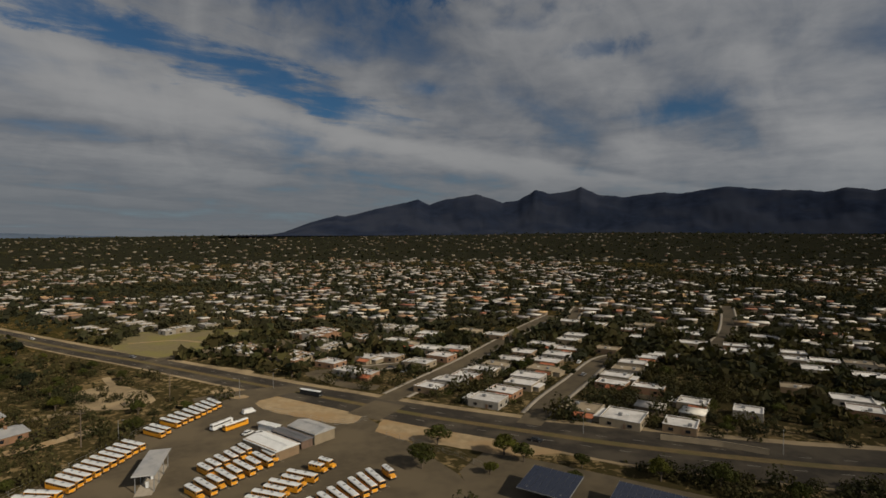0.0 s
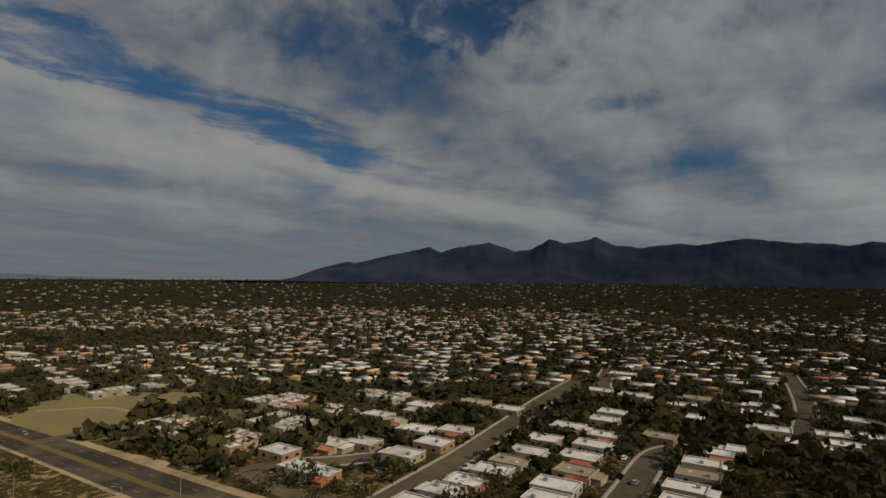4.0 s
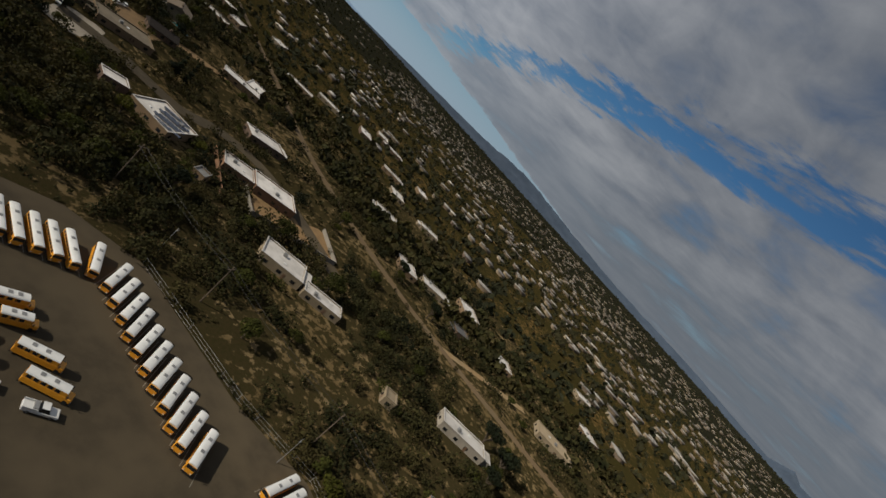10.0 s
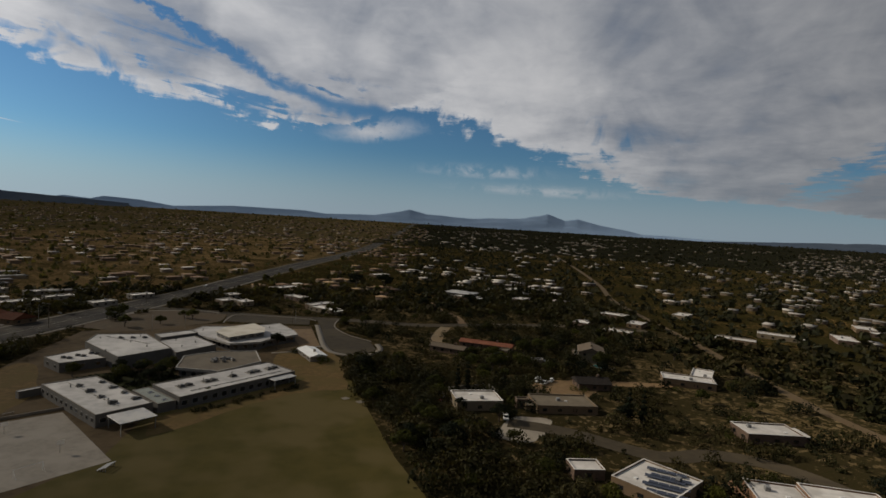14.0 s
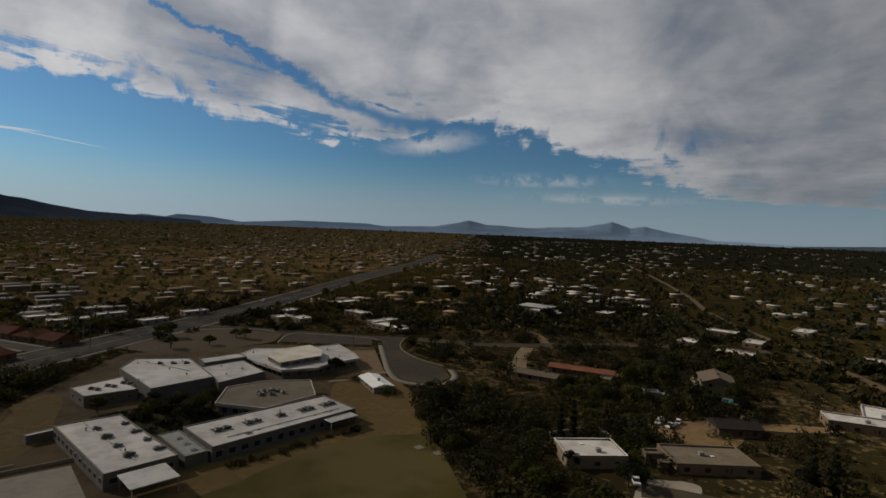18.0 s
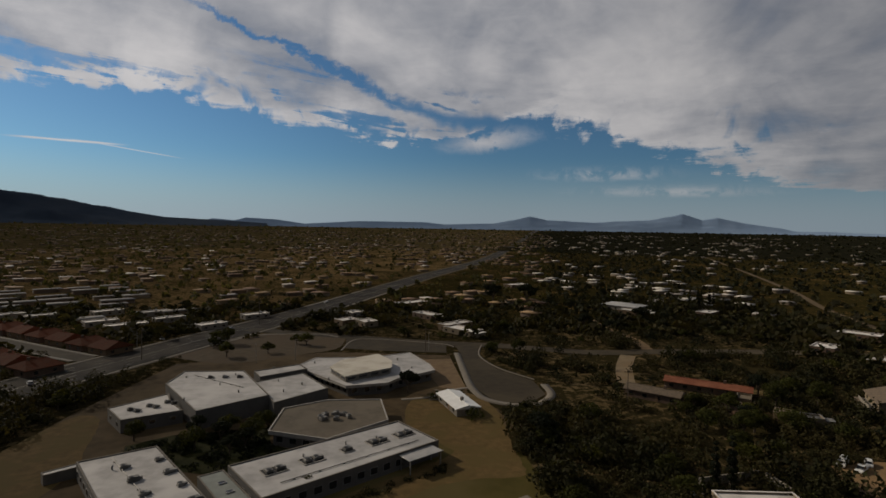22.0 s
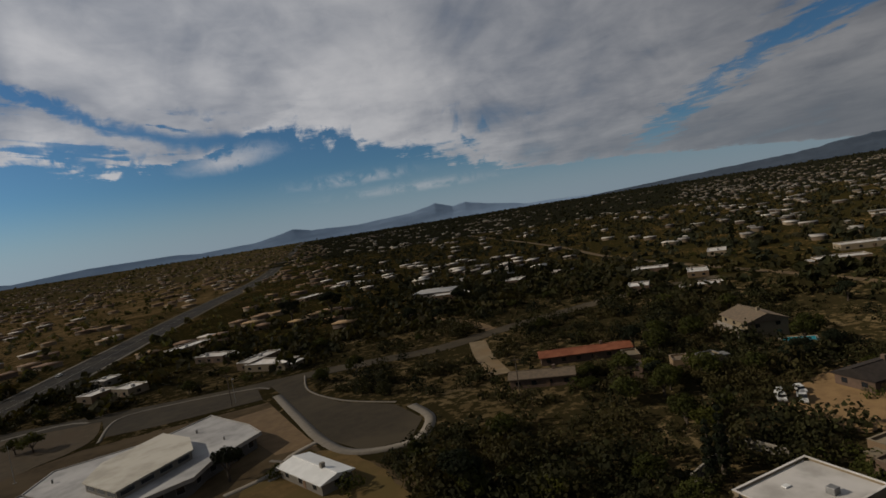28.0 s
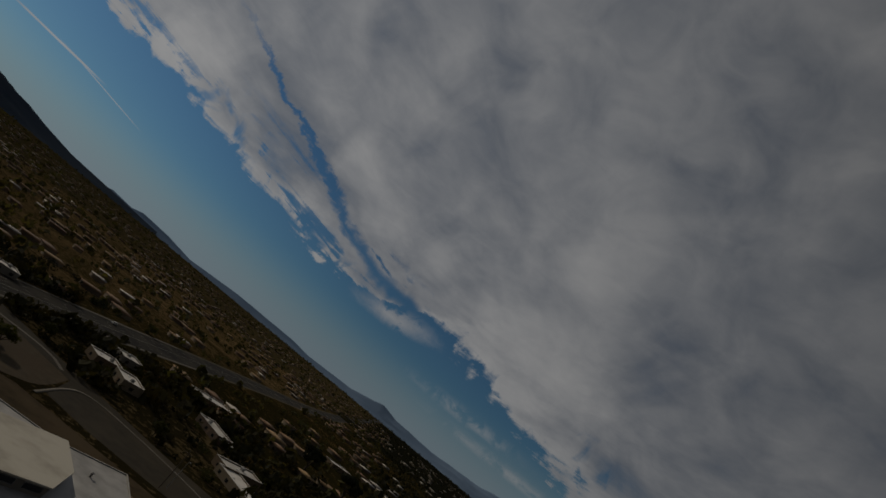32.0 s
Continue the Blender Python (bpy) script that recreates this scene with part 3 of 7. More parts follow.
M_SCHOOLROOF = material("grey_white_membrane_roof", (0.29, 0.284, 0.276), (0.21, 0.206, 0.2), 0.25, (0.34, 0.332, 0.322), 0.06, rough=0.8)
M_PALEROOF = material("pale_cream_roof", (0.36, 0.335, 0.28), (0.29, 0.27, 0.225), 0.3, (0.4, 0.375, 0.32), 0.1, rough=0.8)
M_FASCIA = material("pale_grey_fascia_paint", (0.29, 0.275, 0.25), (0.23, 0.218, 0.198), 0.4, rough=0.8)
M_GREENROOF = material("faded_green_metal_roof", (0.15, 0.165, 0.15), (0.115, 0.128, 0.116), 0.4, rough=0.7)
M_GRAVELROOF = material("tan_gravel_roof", (0.145, 0.118, 0.08), (0.118, 0.096, 0.065), 0.8, (0.165, 0.134, 0.092), 0.12, rough=0.95, bump=0.2)
M_SCHOOLWALL = material("school_wall_paint", (0.115, 0.108, 0.098), (0.092, 0.087, 0.079), 0.3, rough=0.85)
M_TAN = material("tan_stucco", (0.177, 0.121, 0.0689), (0.151, 0.102, 0.059), 0.3, rough=0.9, vary=0.15)
M_CREAM = material("cream_stucco", (0.223, 0.177, 0.115), (0.19, 0.151, 0.0984), 0.3, rough=0.9, vary=0.1)
M_WHITEWALL = material("white_stucco", (0.236, 0.21, 0.171), (0.197, 0.177, 0.144), 0.3, rough=0.9, vary=0.12)
M_PINK = material("salmon_stucco", (0.21, 0.118, 0.0656), (0.177, 0.0984, 0.0558), 0.3, rough=0.9)
M_BRICK = material("brown_brick", (0.131, 0.0853, 0.059), (0.0984, 0.0656, 0.0459), 0.8, rough=0.9)
M_TILE = material("red_clay_tile", (0.24, 0.075, 0.032), (0.18, 0.056, 0.025), 0.9, (0.27, 0.095, 0.045), 0.2, rough=0.85, vary=0.15)
M_DARKTILE = material("dark_brown_tile", (0.15, 0.045, 0.021), (0.1, 0.031, 0.015), 0.9, (0.125, 0.048, 0.026), 0.2, rough=0.95, vary=0.3, spec=0.05, bump=0.2)
M_LANE = material("packed_dirt_lane", (0.115, 0.085, 0.05), (0.085, 0.063, 0.037), 0.3, (0.1, 0.07, 0.04), 0.06, rough=0.95, bump=0.2, spec=0.1)
M_SCHOOLDIRT = material("brown_school_earth", (0.092, 0.064, 0.033), (0.066, 0.047, 0.025), 0.3, (0.115, 0.082, 0.045), 0.06, rough=0.95, bump=0.2, spec=0.05)
M_WORN = material("worn_ochre_grass", (0.165, 0.108, 0.045), (0.115, 0.078, 0.031), 0.35, (0.125, 0.09, 0.034), 0.09, rough=0.95, bump=0.3, spec=0.05)
M_UNIT = material("weathered_grey_sheet_metal", (0.17, 0.165, 0.155), (0.1, 0.098, 0.093), 0.7, rough=0.6, vary=0.45, metal=0.2)
M_SHINGLE = material("brown_shingle", (0.145, 0.108, 0.072), (0.105, 0.08, 0.055), 0.9, rough=0.9, vary=0.15)
M_DOOR = material("painted_door", (0.16, 0.1, 0.06), rough=0.6)
M_SOLAR = material("solar_cell_glass", (0.012, 0.016, 0.03), (0.016, 0.02, 0.036), 1.5, rough=0.2, spec=0.6)
M_BARK = material("bark", (0.09, 0.07, 0.05), (0.06, 0.045, 0.032), 2.0, rough=0.95)
M_TREE = material("mesquite_leaves", (0.05, 0.053, 0.0115), (0.028, 0.031, 0.0075), 0.3, rough=0.9, vary=0.25, island=0.3, leaf=0.22, spec=0.1)
M_DARKTREE = material("dark_pine_needles", (0.016, 0.02, 0.01), (0.01, 0.013, 0.006), 0.4, rough=0.9, vary=0.2, island=0.35, leaf=0.2, spec=0.1)
M_BRIGHT = material("palo_verde_leaves", (0.066, 0.066, 0.011), (0.043, 0.044, 0.008), 0.3, rough=0.9, vary=0.2, island=0.3, leaf=0.22, spec=0.1)
M_WATER = material("pool_water", (0.02, 0.25, 0.3), rough=0.05, spec=0.6)
M_WOOD = material("weathered_wood_pole", (0.12, 0.09, 0.065), (0.09, 0.07, 0.05), 1.5, rough=0.9)
M_RED = material("red_car_paint", (0.3, 0.03, 0.02), rough=0.35, spec=0.5)
M_GREYCAR = material("grey_car_paint", (0.2, 0.2, 0.2), rough=0.35, spec=0.5, vary=0.3)
M_FIELD = material("mown_dry_field", (0.104, 0.082, 0.038), (0.08, 0.066, 0.03), 0.3, (0.1, 0.086, 0.025), 0.05, rough=0.95, bump=0.2)
M_ORANGEDIRT = material("orange_earth", (0.19, 0.12, 0.053), (0.145, 0.09, 0.04), 0.3, rough=0.95, bump=0.2)
M_COLDGRASS = material("brown_dry_grass", (0.088, 0.06, 0.022), (0.062, 0.044, 0.016), 0.4, (0.058, 0.046, 0.013), 0.08, rough=0.95, bump=0.2)

# ---- helpers for things ----


def thing(name, x, y, z=0.0, turn=0.0, label="", category="", group=""):
    ob = new(name)
    ob.empty_display_size = 0.5
    ob.matrix_basis = pose(x, y, z, 0, 0, turn)
    return tagged(ob, label, category, group)


def true_size(ob):
    """Keep a thing built in metres at its size when the plan is brought to metres."""
    ob.matrix_basis = ob.matrix_basis @ Matrix.Scale(1 / K, 4)
    return ob


def part(name, bm, mat, parent, label=""):
    me = bpy.data.meshes.new(name)
    bm.to_mesh(me)
    bm.free()
    me.materials.append(mat)
    ob = new(name, me)
    ob.parent = parent
    return tagged(ob, label)


def box(bm, x0, y0, z0, x1, y1, z1, bevel=0.0):
    m = Matrix.Translation(((x0 + x1) / 2, (y0 + y1) / 2, (z0 + z1) / 2)) @ Matrix.Diagonal((x1 - x0, y1 - y0, z1 - z0, 1))
    made = bmesh.ops.create_cube(bm, size=1, matrix=m)["verts"]
    if bevel:
        bmesh.ops.bevel(bm, geom=list({e for v in made for e in v.link_edges}), offset=bevel, segments=1, affect="EDGES")
    return bm


def boxes(*items, bevel=0.0):
    bm = bmesh.new()
    for item in items:
        box(bm, *item, bevel=bevel)
    return bm


def tube(bm, a, b, r0, r1, sides=6):
    a, b = Vector(a), Vector(b)
    d = b - a
    m = Matrix.Translation((a + b) / 2) @ d.to_track_quat("Z", "Y").to_matrix().to_4x4()
    bmesh.ops.create_cone(bm, cap_ends=True, segments=sides, radius1=r0, radius2=r1, depth=d.length, matrix=m)
    return bm


def prism(outline, z0, z1):
    """A solid with that outline, given either way round."""
    area = sum(a[0] * b[1] - b[0] * a[1] for a, b in zip(outline, outline[1:] + outline[:1]))
    pts = outline if area > 0 else outline[::-1]
    bm = bmesh.new()
    low, top = [bm.verts.new((x, y, z0)) for x, y in pts], [bm.verts.new((x, y, z1)) for x, y in pts]
    n = len(pts)
    bm.faces.new(top)
    bm.faces.new(low[::-1])
    for i in range(n):
        bm.faces.new((low[i], low[(i + 1) % n], top[(i + 1) % n], top[i]))
    return bm


def inset(outline, d):
    """The outline moved inwards by d."""
    area = sum(a[0] * b[1] - b[0] * a[1] for a, b in zip(outline, outline[1:] + outline[:1]))
    pts = [Vector(p) for p in (outline if area > 0 else outline[::-1])]
    out = []
    for a, b, c in zip(pts[-1:] + pts[:-1], pts, pts[1:] + pts[:1]):
        n1, n2 = (b - a).normalized(), (c - b).normalized()
        n1, n2 = Vector((-n1.y, n1.x)), Vector((-n2.y, n2.x))
        k = (n1 + n2) / max((n1 + n2).dot(n1), 0.3)
        out.append(tuple(b + k * d))
    return out


def ring(outline, d, z0, z1):
    """A wall of thickness d that follows the outline inside it."""
    area = sum(a[0] * b[1] - b[0] * a[1] for a, b in zip(outline, outline[1:] + outline[:1]))
    pts = outline if area > 0 else outline[::-1]
    ins = inset(pts, d)
    bm = bmesh.new()
    rows = [[bm.verts.new((x, y, z)) for x, y in line] for line, z in ((pts, z0), (pts, z1), (ins, z1), (ins, z0))]
    n = len(pts)
    for i in range(n):
        j = (i + 1) % n
        for a, b in zip(rows, rows[1:] + rows[:1]):
            bm.faces.new((a[i], a[j], b[j], b[i]))
    return bm


def openings(parent, outline, z0, z1, every, width, mat=None, name="window", skip=()):
    """Windows in even steps along the sides of an outline; each is a frame with a pane set into it."""
    area = sum(a[0] * b[1] - b[0] * a[1] for a, b in zip(outline, outline[1:] + outline[:1]))
    pts = outline if area > 0 else outline[::-1]
    cache = {}
    for i, (a, b) in enumerate(zip(pts, pts[1:] + pts[:1])):
        a, b = Vector(a), Vector(b)
        long = (b - a).length
        n = int((long - 1.0) // every)
        if i in skip or n < 1:
            continue
        ang = math.degrees(math.atan2(b.y - a.y, b.x - a.x))
        for k in range(n):
            p = a + (b - a) * ((k + 0.5) / n)
            if not cache:
                w = part(name, boxes((-width / 2, -0.05, z0, width / 2, 0.2, z1)), M_STEEL, parent)
                g = part("pane", boxes((-width / 2 + 0.08, -0.07, z0 + 0.08, width / 2 - 0.08, 0.1, z1 - 0.08)), M_GLASS, w)
                cache["w"], cache["g"] = w, g
            else:
                w, g = new(name, cache["w"].data), new("pane", cache["g"].data)
                w.parent, g.parent = parent, w
            w.matrix_basis = pose(p.x, p.y, 0, 0, 0, ang)


def flat_building(name, outline, h, wall, roof, label, category="building", parapet=0.5, windows=None, z=0.0, group="", trim=M_CURB, overhang=0.0, skip=(), fascia=0.0):
    """A flat-roofed building: walls, roof slab, parapet coping and windows."""
    cx, cy = sum(p[0] for p in outline) / len(outline), sum(p[1] for p in outline) / len(outline)
    loc = [(x - cx, y - cy) for x, y in outline]
    t = thing(name, cx, cy, z, 0, label, category, group)
    h *= 0.8
    part("wall", prism(loc, 0.0, h - 0.25), wall, t)
    part("roof", prism(inset(loc, 0.28 - overhang), h - 0.25, h), roof, t)
    if parapet:
        lip = parapet * 0.4
        part("parapet", ring(inset(loc, -overhang), 0.22, h - 0.25, h + lip), wall if not overhang else trim, t)
        part("coping", ring(inset(loc, -overhang - 0.04), 0.3, h + lip, h + lip + 0.06), trim, t)
    if fascia:
        part("fascia", ring(inset(loc, -overhang), overhang + 0.1, h - 0.25 - fascia, h - 0.26), trim, t, "deep pale fascia under the roof edge")
    if windows:
        openings(t, loc, windows[0], windows[1], windows[2], windows[3], skip=skip)
    return t


def rect(w, d):
    return [(-w / 2, -d / 2), (w / 2, -d / 2), (w / 2, d / 2), (-w / 2, d / 2)]


def slab_house(x, y, w, d, turn, h, wall, roof, label, wing=0.0, tile=0.0, group="", unit=True, seed=0):
    """A flat-roofed desert house: a body, perhaps a lower wing and a tiled lean-to, windows, door and roof cooler."""
    h = max(h - 0.55, 2.75) / K
    rnd = random.Random(seed * 7 + 1)
    t = thing("house", x, y, 0, turn, label, "house", group)
    out = rect(w, d)
    part("wall", prism(out, 0, h - 0.2), wall, t)
    part("roof", prism(inset(out, 0.26), h - 0.2, h), roof, t)
    part("parapet", ring(out, 0.25, h - 0.2, h + 0.35), wall, t)
    part("coping", ring(inset(out, -0.04), 0.34, h + 0.35, h + 0.43), roof, t)
    if wing:
        s = rnd.choice((-1, 1))
        x0, x1 = (w / 2, w / 2 + wing) if s > 0 else (-w / 2 - wing, -w / 2)
        part("wing", boxes((x0 + 0.01 * s, -d * 0.32, 0, x1, d * 0.36, h - 0.5)), wall, t)
        part("wing_roof", boxes((x0 + 0.02 * s, -d * 0.35, h - 0.5, x1 + 0.3 * s, d * 0.39, h - 0.28)), roof, t)
    if tile:
        bm = bmesh.new()
        y0 = -d / 2
        v = [bm.verts.new(p) for p in ((-w * tile, y0 - 2.6, h - 0.75), (w * 0.49, y0 - 2.6, h - 0.75), (w * 0.49, y0 - 0.02, h - 0.1), (-w * tile, y0 - 0.02, h - 0.1), (-w * tile, y0 - 2.6, h - 0.95), (w * 0.49, y0 - 2.6, h - 0.95), (w * 0.49, y0 - 0.02, h - 0.4), (-w * tile, y0 - 0.02, h - 0.4))]
        for f in ((0, 1, 2, 3), (7, 6, 5, 4), (0, 4, 5, 1), (1, 5, 6, 2), (3, 7, 4, 0), (2, 6, 7, 3)):
            bm.faces.new([v[i] for i in f])
        part("porch_roof", bm, M_TILE, t, "red clay tile porch roof")
        part("porch_wall", boxes((-w * tile + 0.2, y0 - 2.3, 0, w * 0.47, y0 - 0.03, h - 0.97)), wall, t)
    for a, b, e, wd in (((-w / 2, -d / 2), (w / 2, -d / 2), 0, w), ((w / 2, -d / 2), (w / 2, d / 2), 90, d), ((w / 2, d / 2), (-w / 2, d / 2), 180, w), ((-w / 2, d / 2), (-w / 2, -d / 2), 270, d)):
        n = max(int(wd // 4.5), 1)
        for k in range(n):
            s = (k + 0.5) / n
            px, py = a[0] + (b[0] - a[0]) * s, a[1] + (b[1] - a[1]) * s
            q = part("window", boxes((-0.7, -0.06, 0.75, 0.7, 0.1, 1.72)), M_GLASS, t)
            q.matrix_basis = pose(px, py, 0, 0, 0, e)
    dr = part("door", boxes((-0.42, -0.07, 0.0, 0.42, 0.1, 1.7)), M_DOOR, t)
    dr.matrix_basis = pose(w * 0.12, -d / 2 if not tile else d / 2, 0, 0, 0, 0 if not tile else 180)
    if unit:
        ux, uy = rnd.uniform(-w * 0.3, w * 0.3), rnd.uniform(-d * 0.25, d * 0.25)
        part("roof_cooler", boxes((ux - 0.6, uy - 0.6, h, ux + 0.6, uy + 0.6, h + 0.95), bevel=0.06), M_STEEL, t)
        part("skylight", boxes((-ux - 0.5, -uy - 0.4, h, -ux + 0.5, -uy + 0.4, h + 0.22), bevel=0.05), M_WHITE, t)
    return t


def pitched_house(x, y, w, d, turn, h, wall, roof, label, rise=1.8, hip=0.0, group="", storeys=1):
    """A house with a pitched roof along its length; hip: how far the ends slope in."""
    t = thing("house", x, y, 0, turn, label, "house", group)
    h, rise = h * 0.85, rise * 0.85
    part("wall", prism(rect(w, d), 0, h), wall, t)
    bm = bmesh.new()
    o = 0.5
    e = hip * d / 2
    pts = [(-w / 2 - o, -d / 2 - o, h), (w / 2 + o, -d / 2 - o, h), (w / 2 + o, d / 2 + o, h), (-w / 2 - o, d / 2 + o, h), (-w / 2 - o + e, 0, h + rise), (w / 2 + o - e, 0, h + rise)]
    v = [bm.verts.new(p) for p in pts] + [bm.verts.new((p[0], p[1], p[2] - 0.2)) for p in pts[:4]]
    for f in ((0, 1, 5, 4), (2, 3, 4, 5), (1, 2, 5), (3, 0, 4), (0, 6, 7, 1), (1, 7, 8, 2), (2, 8, 9, 3), (3, 9, 6, 0), (9, 8, 7, 6)):
        bm.faces.new([v[i] for i in f])
    part("roof", bm, roof, t)
    part("ridge_cap", boxes((-w / 2 - o + e, -0.15, h + rise - 0.05, w / 2 + o - e, 0.15, h + rise + 0.08)), roof, t)
    for s in range(storeys):
        for a, b, ang, wd in (((-w / 2, -d / 2), (w / 2, -d / 2), 0, w), ((w / 2, -d / 2), (w / 2, d / 2), 90, d), ((w / 2, d / 2), (-w / 2, d / 2), 180, w), ((-w / 2, d / 2), (-w / 2, -d / 2), 270, d)):
            n = max(int(wd // 4.0), 1)
            for k in range(n):
                q = part("window", boxes((-0.6, -0.06, 0.75 + 2.4 * s, 0.6, 0.1, 1.75 + 2.4 * s)), M_GLASS, t)
                u = (k + 0.5) / n
                q.matrix_basis = pose(a[0] + (b[0] - a[0]) * u, a[1] + (b[1] - a[1]) * u, 0, 0, 0, ang)
    part("door", boxes((w * 0.1 - 0.5, -d / 2 - 0.08, 0, w * 0.1 + 0.35, -d / 2 + 0.1, 1.7)), M_DOOR, t)
    part("chimney", boxes((w * 0.2 - 0.4, -0.4, h + rise * 0.4, w * 0.2 + 0.4, 0.4, h + rise + 0.9)), wall, t)
    return t


def wheel(parent, x, y, r, w):
    bm = bmesh.new()
    bmesh.ops.create_cone(bm, cap_ends=True, segments=12, radius1=r, radius2=r, depth=w, matrix=Matrix.Translation((x, y, r)) @ Matrix.Rotation(math.pi / 2, 4, "X"))
    q = part("wheel", bm, M_RUBBER, parent)
    if r > 0.4:
        return
    bm = bmesh.new()
    bmesh.ops.create_cone(bm, cap_ends=True, segments=10, radius1=r * 0.55, radius2=r * 0.5, depth=w + 0.04, matrix=Matrix.Translation((x, y, r)) @ Matrix.Rotation(math.pi / 2, 4, "X"))
    part("rim", bm, M_STEEL, q)


def make_bus(length, hood, label, body=M_YELLOW):
    """A school bus that faces +x: body, white roof, window bands, hatches, wheels, bumpers, mirrors and lights."""
    t = thing("school_bus", 0, 0, 0, 0, label, "bus", "parked school buses")
    L, W2 = length / 2, 1.02
    front = L - hood
    part("body", boxes((-L, -W2, 0.4, front, W2, 1.66), bevel=0.08), body, t)
    part("upper_body", boxes((-L + 0.02, -W2 + 0.03, 1.62, front - 0.05, W2 - 0.03, 2.56), bevel=0.05), body, t)
    bm = bmesh.new()
    n = 7
    prof = [(W2 * math.cos(a), 2.5 + 0.36 * math.sin(a)) for a in np.linspace(0, math.pi, n)]
    for x0, x1 in ((-L + 0.05, front - 0.12),):
        va, vb = [bm.verts.new((x0, y, z)) for y, z in prof], [bm.verts.new((x1, y, z)) for y, z in prof]
        for i in range(n - 1):
            bm.faces.new((va[i], vb[i], vb[i + 1], va[i + 1]))
        bm.faces.new(va)
        bm.faces.new(vb[::-1])
        bm.faces.new((va[-1], vb[-1], vb[0], va[0]))
    part("roof", bm, M_WHITE, t, "white painted roof")
    for s in (-1, 1):
        n = int((length - hood - 1.4) / 1.0)
        for k in range(n):
            x0 = -L + 0.45 + k * (length - hood - 1.4) / n
            part("side_window", boxes((x0, s * (W2 - 0.03) - 0.03, 1.76, x0 + 0.82, s * (W2 - 0.03) + 0.03, 2.4)), M_GLASS, t)
        part("mirror", boxes((front + 0.1, s * 1.35 - 0.08, 1.7, front + 0.25, s * 1.35 + 0.08, 2.3)), M_BLACK, t)
        for x in (-L + length * 0.27, front - 1.0 if not hood else front + 0.3):
            wheel(t, x, s * 0.87, 0.48, 0.28)
        part("headlight", boxes((L - 0.02, s * 0.8 - 0.14, 0.8, L + 0.04, s * 0.8 + 0.14, 1.02)), M_WHITE, t)
    part("windshield", boxes((front - 0.08, -0.95, 1.66, front + 0.02, 0.95, 2.46)), M_GLASS, t)
    part("rear_window", boxes((-L - 0.02, -0.8, 1.66, -L + 0.08, 0.8, 2.36)), M_GLASS, t)
    if hood:
        part("hood", boxes((front - 0.05, -1.0, 0.55, L, 1.0, 1.55), bevel=0.18), body, t)
    part("front_bumper", boxes((L - 0.05, -1.15, 0.4, L + 0.12, 1.15, 0.68)), M_BLACK, t)
    part("rear_bumper", boxes((-L - 0.12, -1.15, 0.4, -L + 0.05, 1.15, 0.68)), M_BLACK, t)
    for x in (-length * 0.22, length * 0.12 - hood / 2):
        part("roof_hatch", boxes((x - 0.4, -0.4, 2.83, x + 0.4, 0.4, 2.92), bevel=0.03), M_STEEL, t)
    return t


def make_car(length, width, paint, label, bed=False, van=False):
    """A car, pickup or van that faces +x."""
    t = thing("van" if van else "pickup" if bed else "car", 0, 0, 0, 0, label, "van" if van else "pickup" if bed else "car")
    L, w = length / 2, width / 2
    part("body", boxes((-L, -w, 0.35, L, w, 0.95), bevel=0.1), paint, t)
    x0, x1, top = (-L + 0.1, L - 1.1, 2.0) if van else (-0.4, 0.95, 1.75) if bed else (-L * 0.72, L * 0.35, 1.45)
    bm = bmesh.new()
    v = [bm.verts.new(p) for p in ((x0, -w + 0.08, 0.9), (x1 + 0.5, -w + 0.08, 0.9), (x1 + 0.5, w - 0.08, 0.9), (x0, w - 0.08, 0.9), (x0 + 0.25, -w + 0.22, top), (x1, -w + 0.22, top), (x1, w - 0.22, top), (x0 + 0.25, w - 0.22, top))]
    for f in ((3, 2, 1, 0), (4, 5, 6, 7), (0, 1, 5, 4), (1, 2, 6, 5), (2, 3, 7, 6), (3, 0, 4, 7)):
        bm.faces.new([v[i] for i in f])
    part("cabin", bm, paint if van else M_GLASS, t)
    part("roof", boxes((x0 + 0.22, -w + 0.2, top, x1 + 0.03, w - 0.2, top + 0.05)), paint, t)
    if van:
        part("windshield", boxes((x1 + 0.1, -w + 0.25, 1.15, x1 + 0.4, w - 0.25, 1.7)), M_GLASS, t)
    if bed:
        for s in (-1, 1):
            part("bed_side", boxes((-L, s * (w - 0.06) - 0.05, 0.95, -0.42, s * (w - 0.06) + 0.05, 1.3)), paint, t)
        part("tool_box", boxes((-1.2, -w + 0.15, 0.96, -0.5, w - 0.15, 1.4)), M_STEEL, t)
    for s in (-1, 1):
        for x in (-L * 0.62, L * 0.62):
            wheel(t, x, s * (w - 0.12), 0.34, 0.24)
        part("headlight", boxes((L - 0.03, s * (w - 0.25) - 0.15, 0.65, L + 0.02, s * (w - 0.25) + 0.15, 0.8)), M_WHITE, t)
        part("tail_light", boxes((-L - 0.02, s * (w - 0.2) - 0.1, 0.65, -L + 0.03, s * (w - 0.2) + 0.1, 0.82)), M_RED, t)
    return t


# ---- leaves, bushes and trees ----


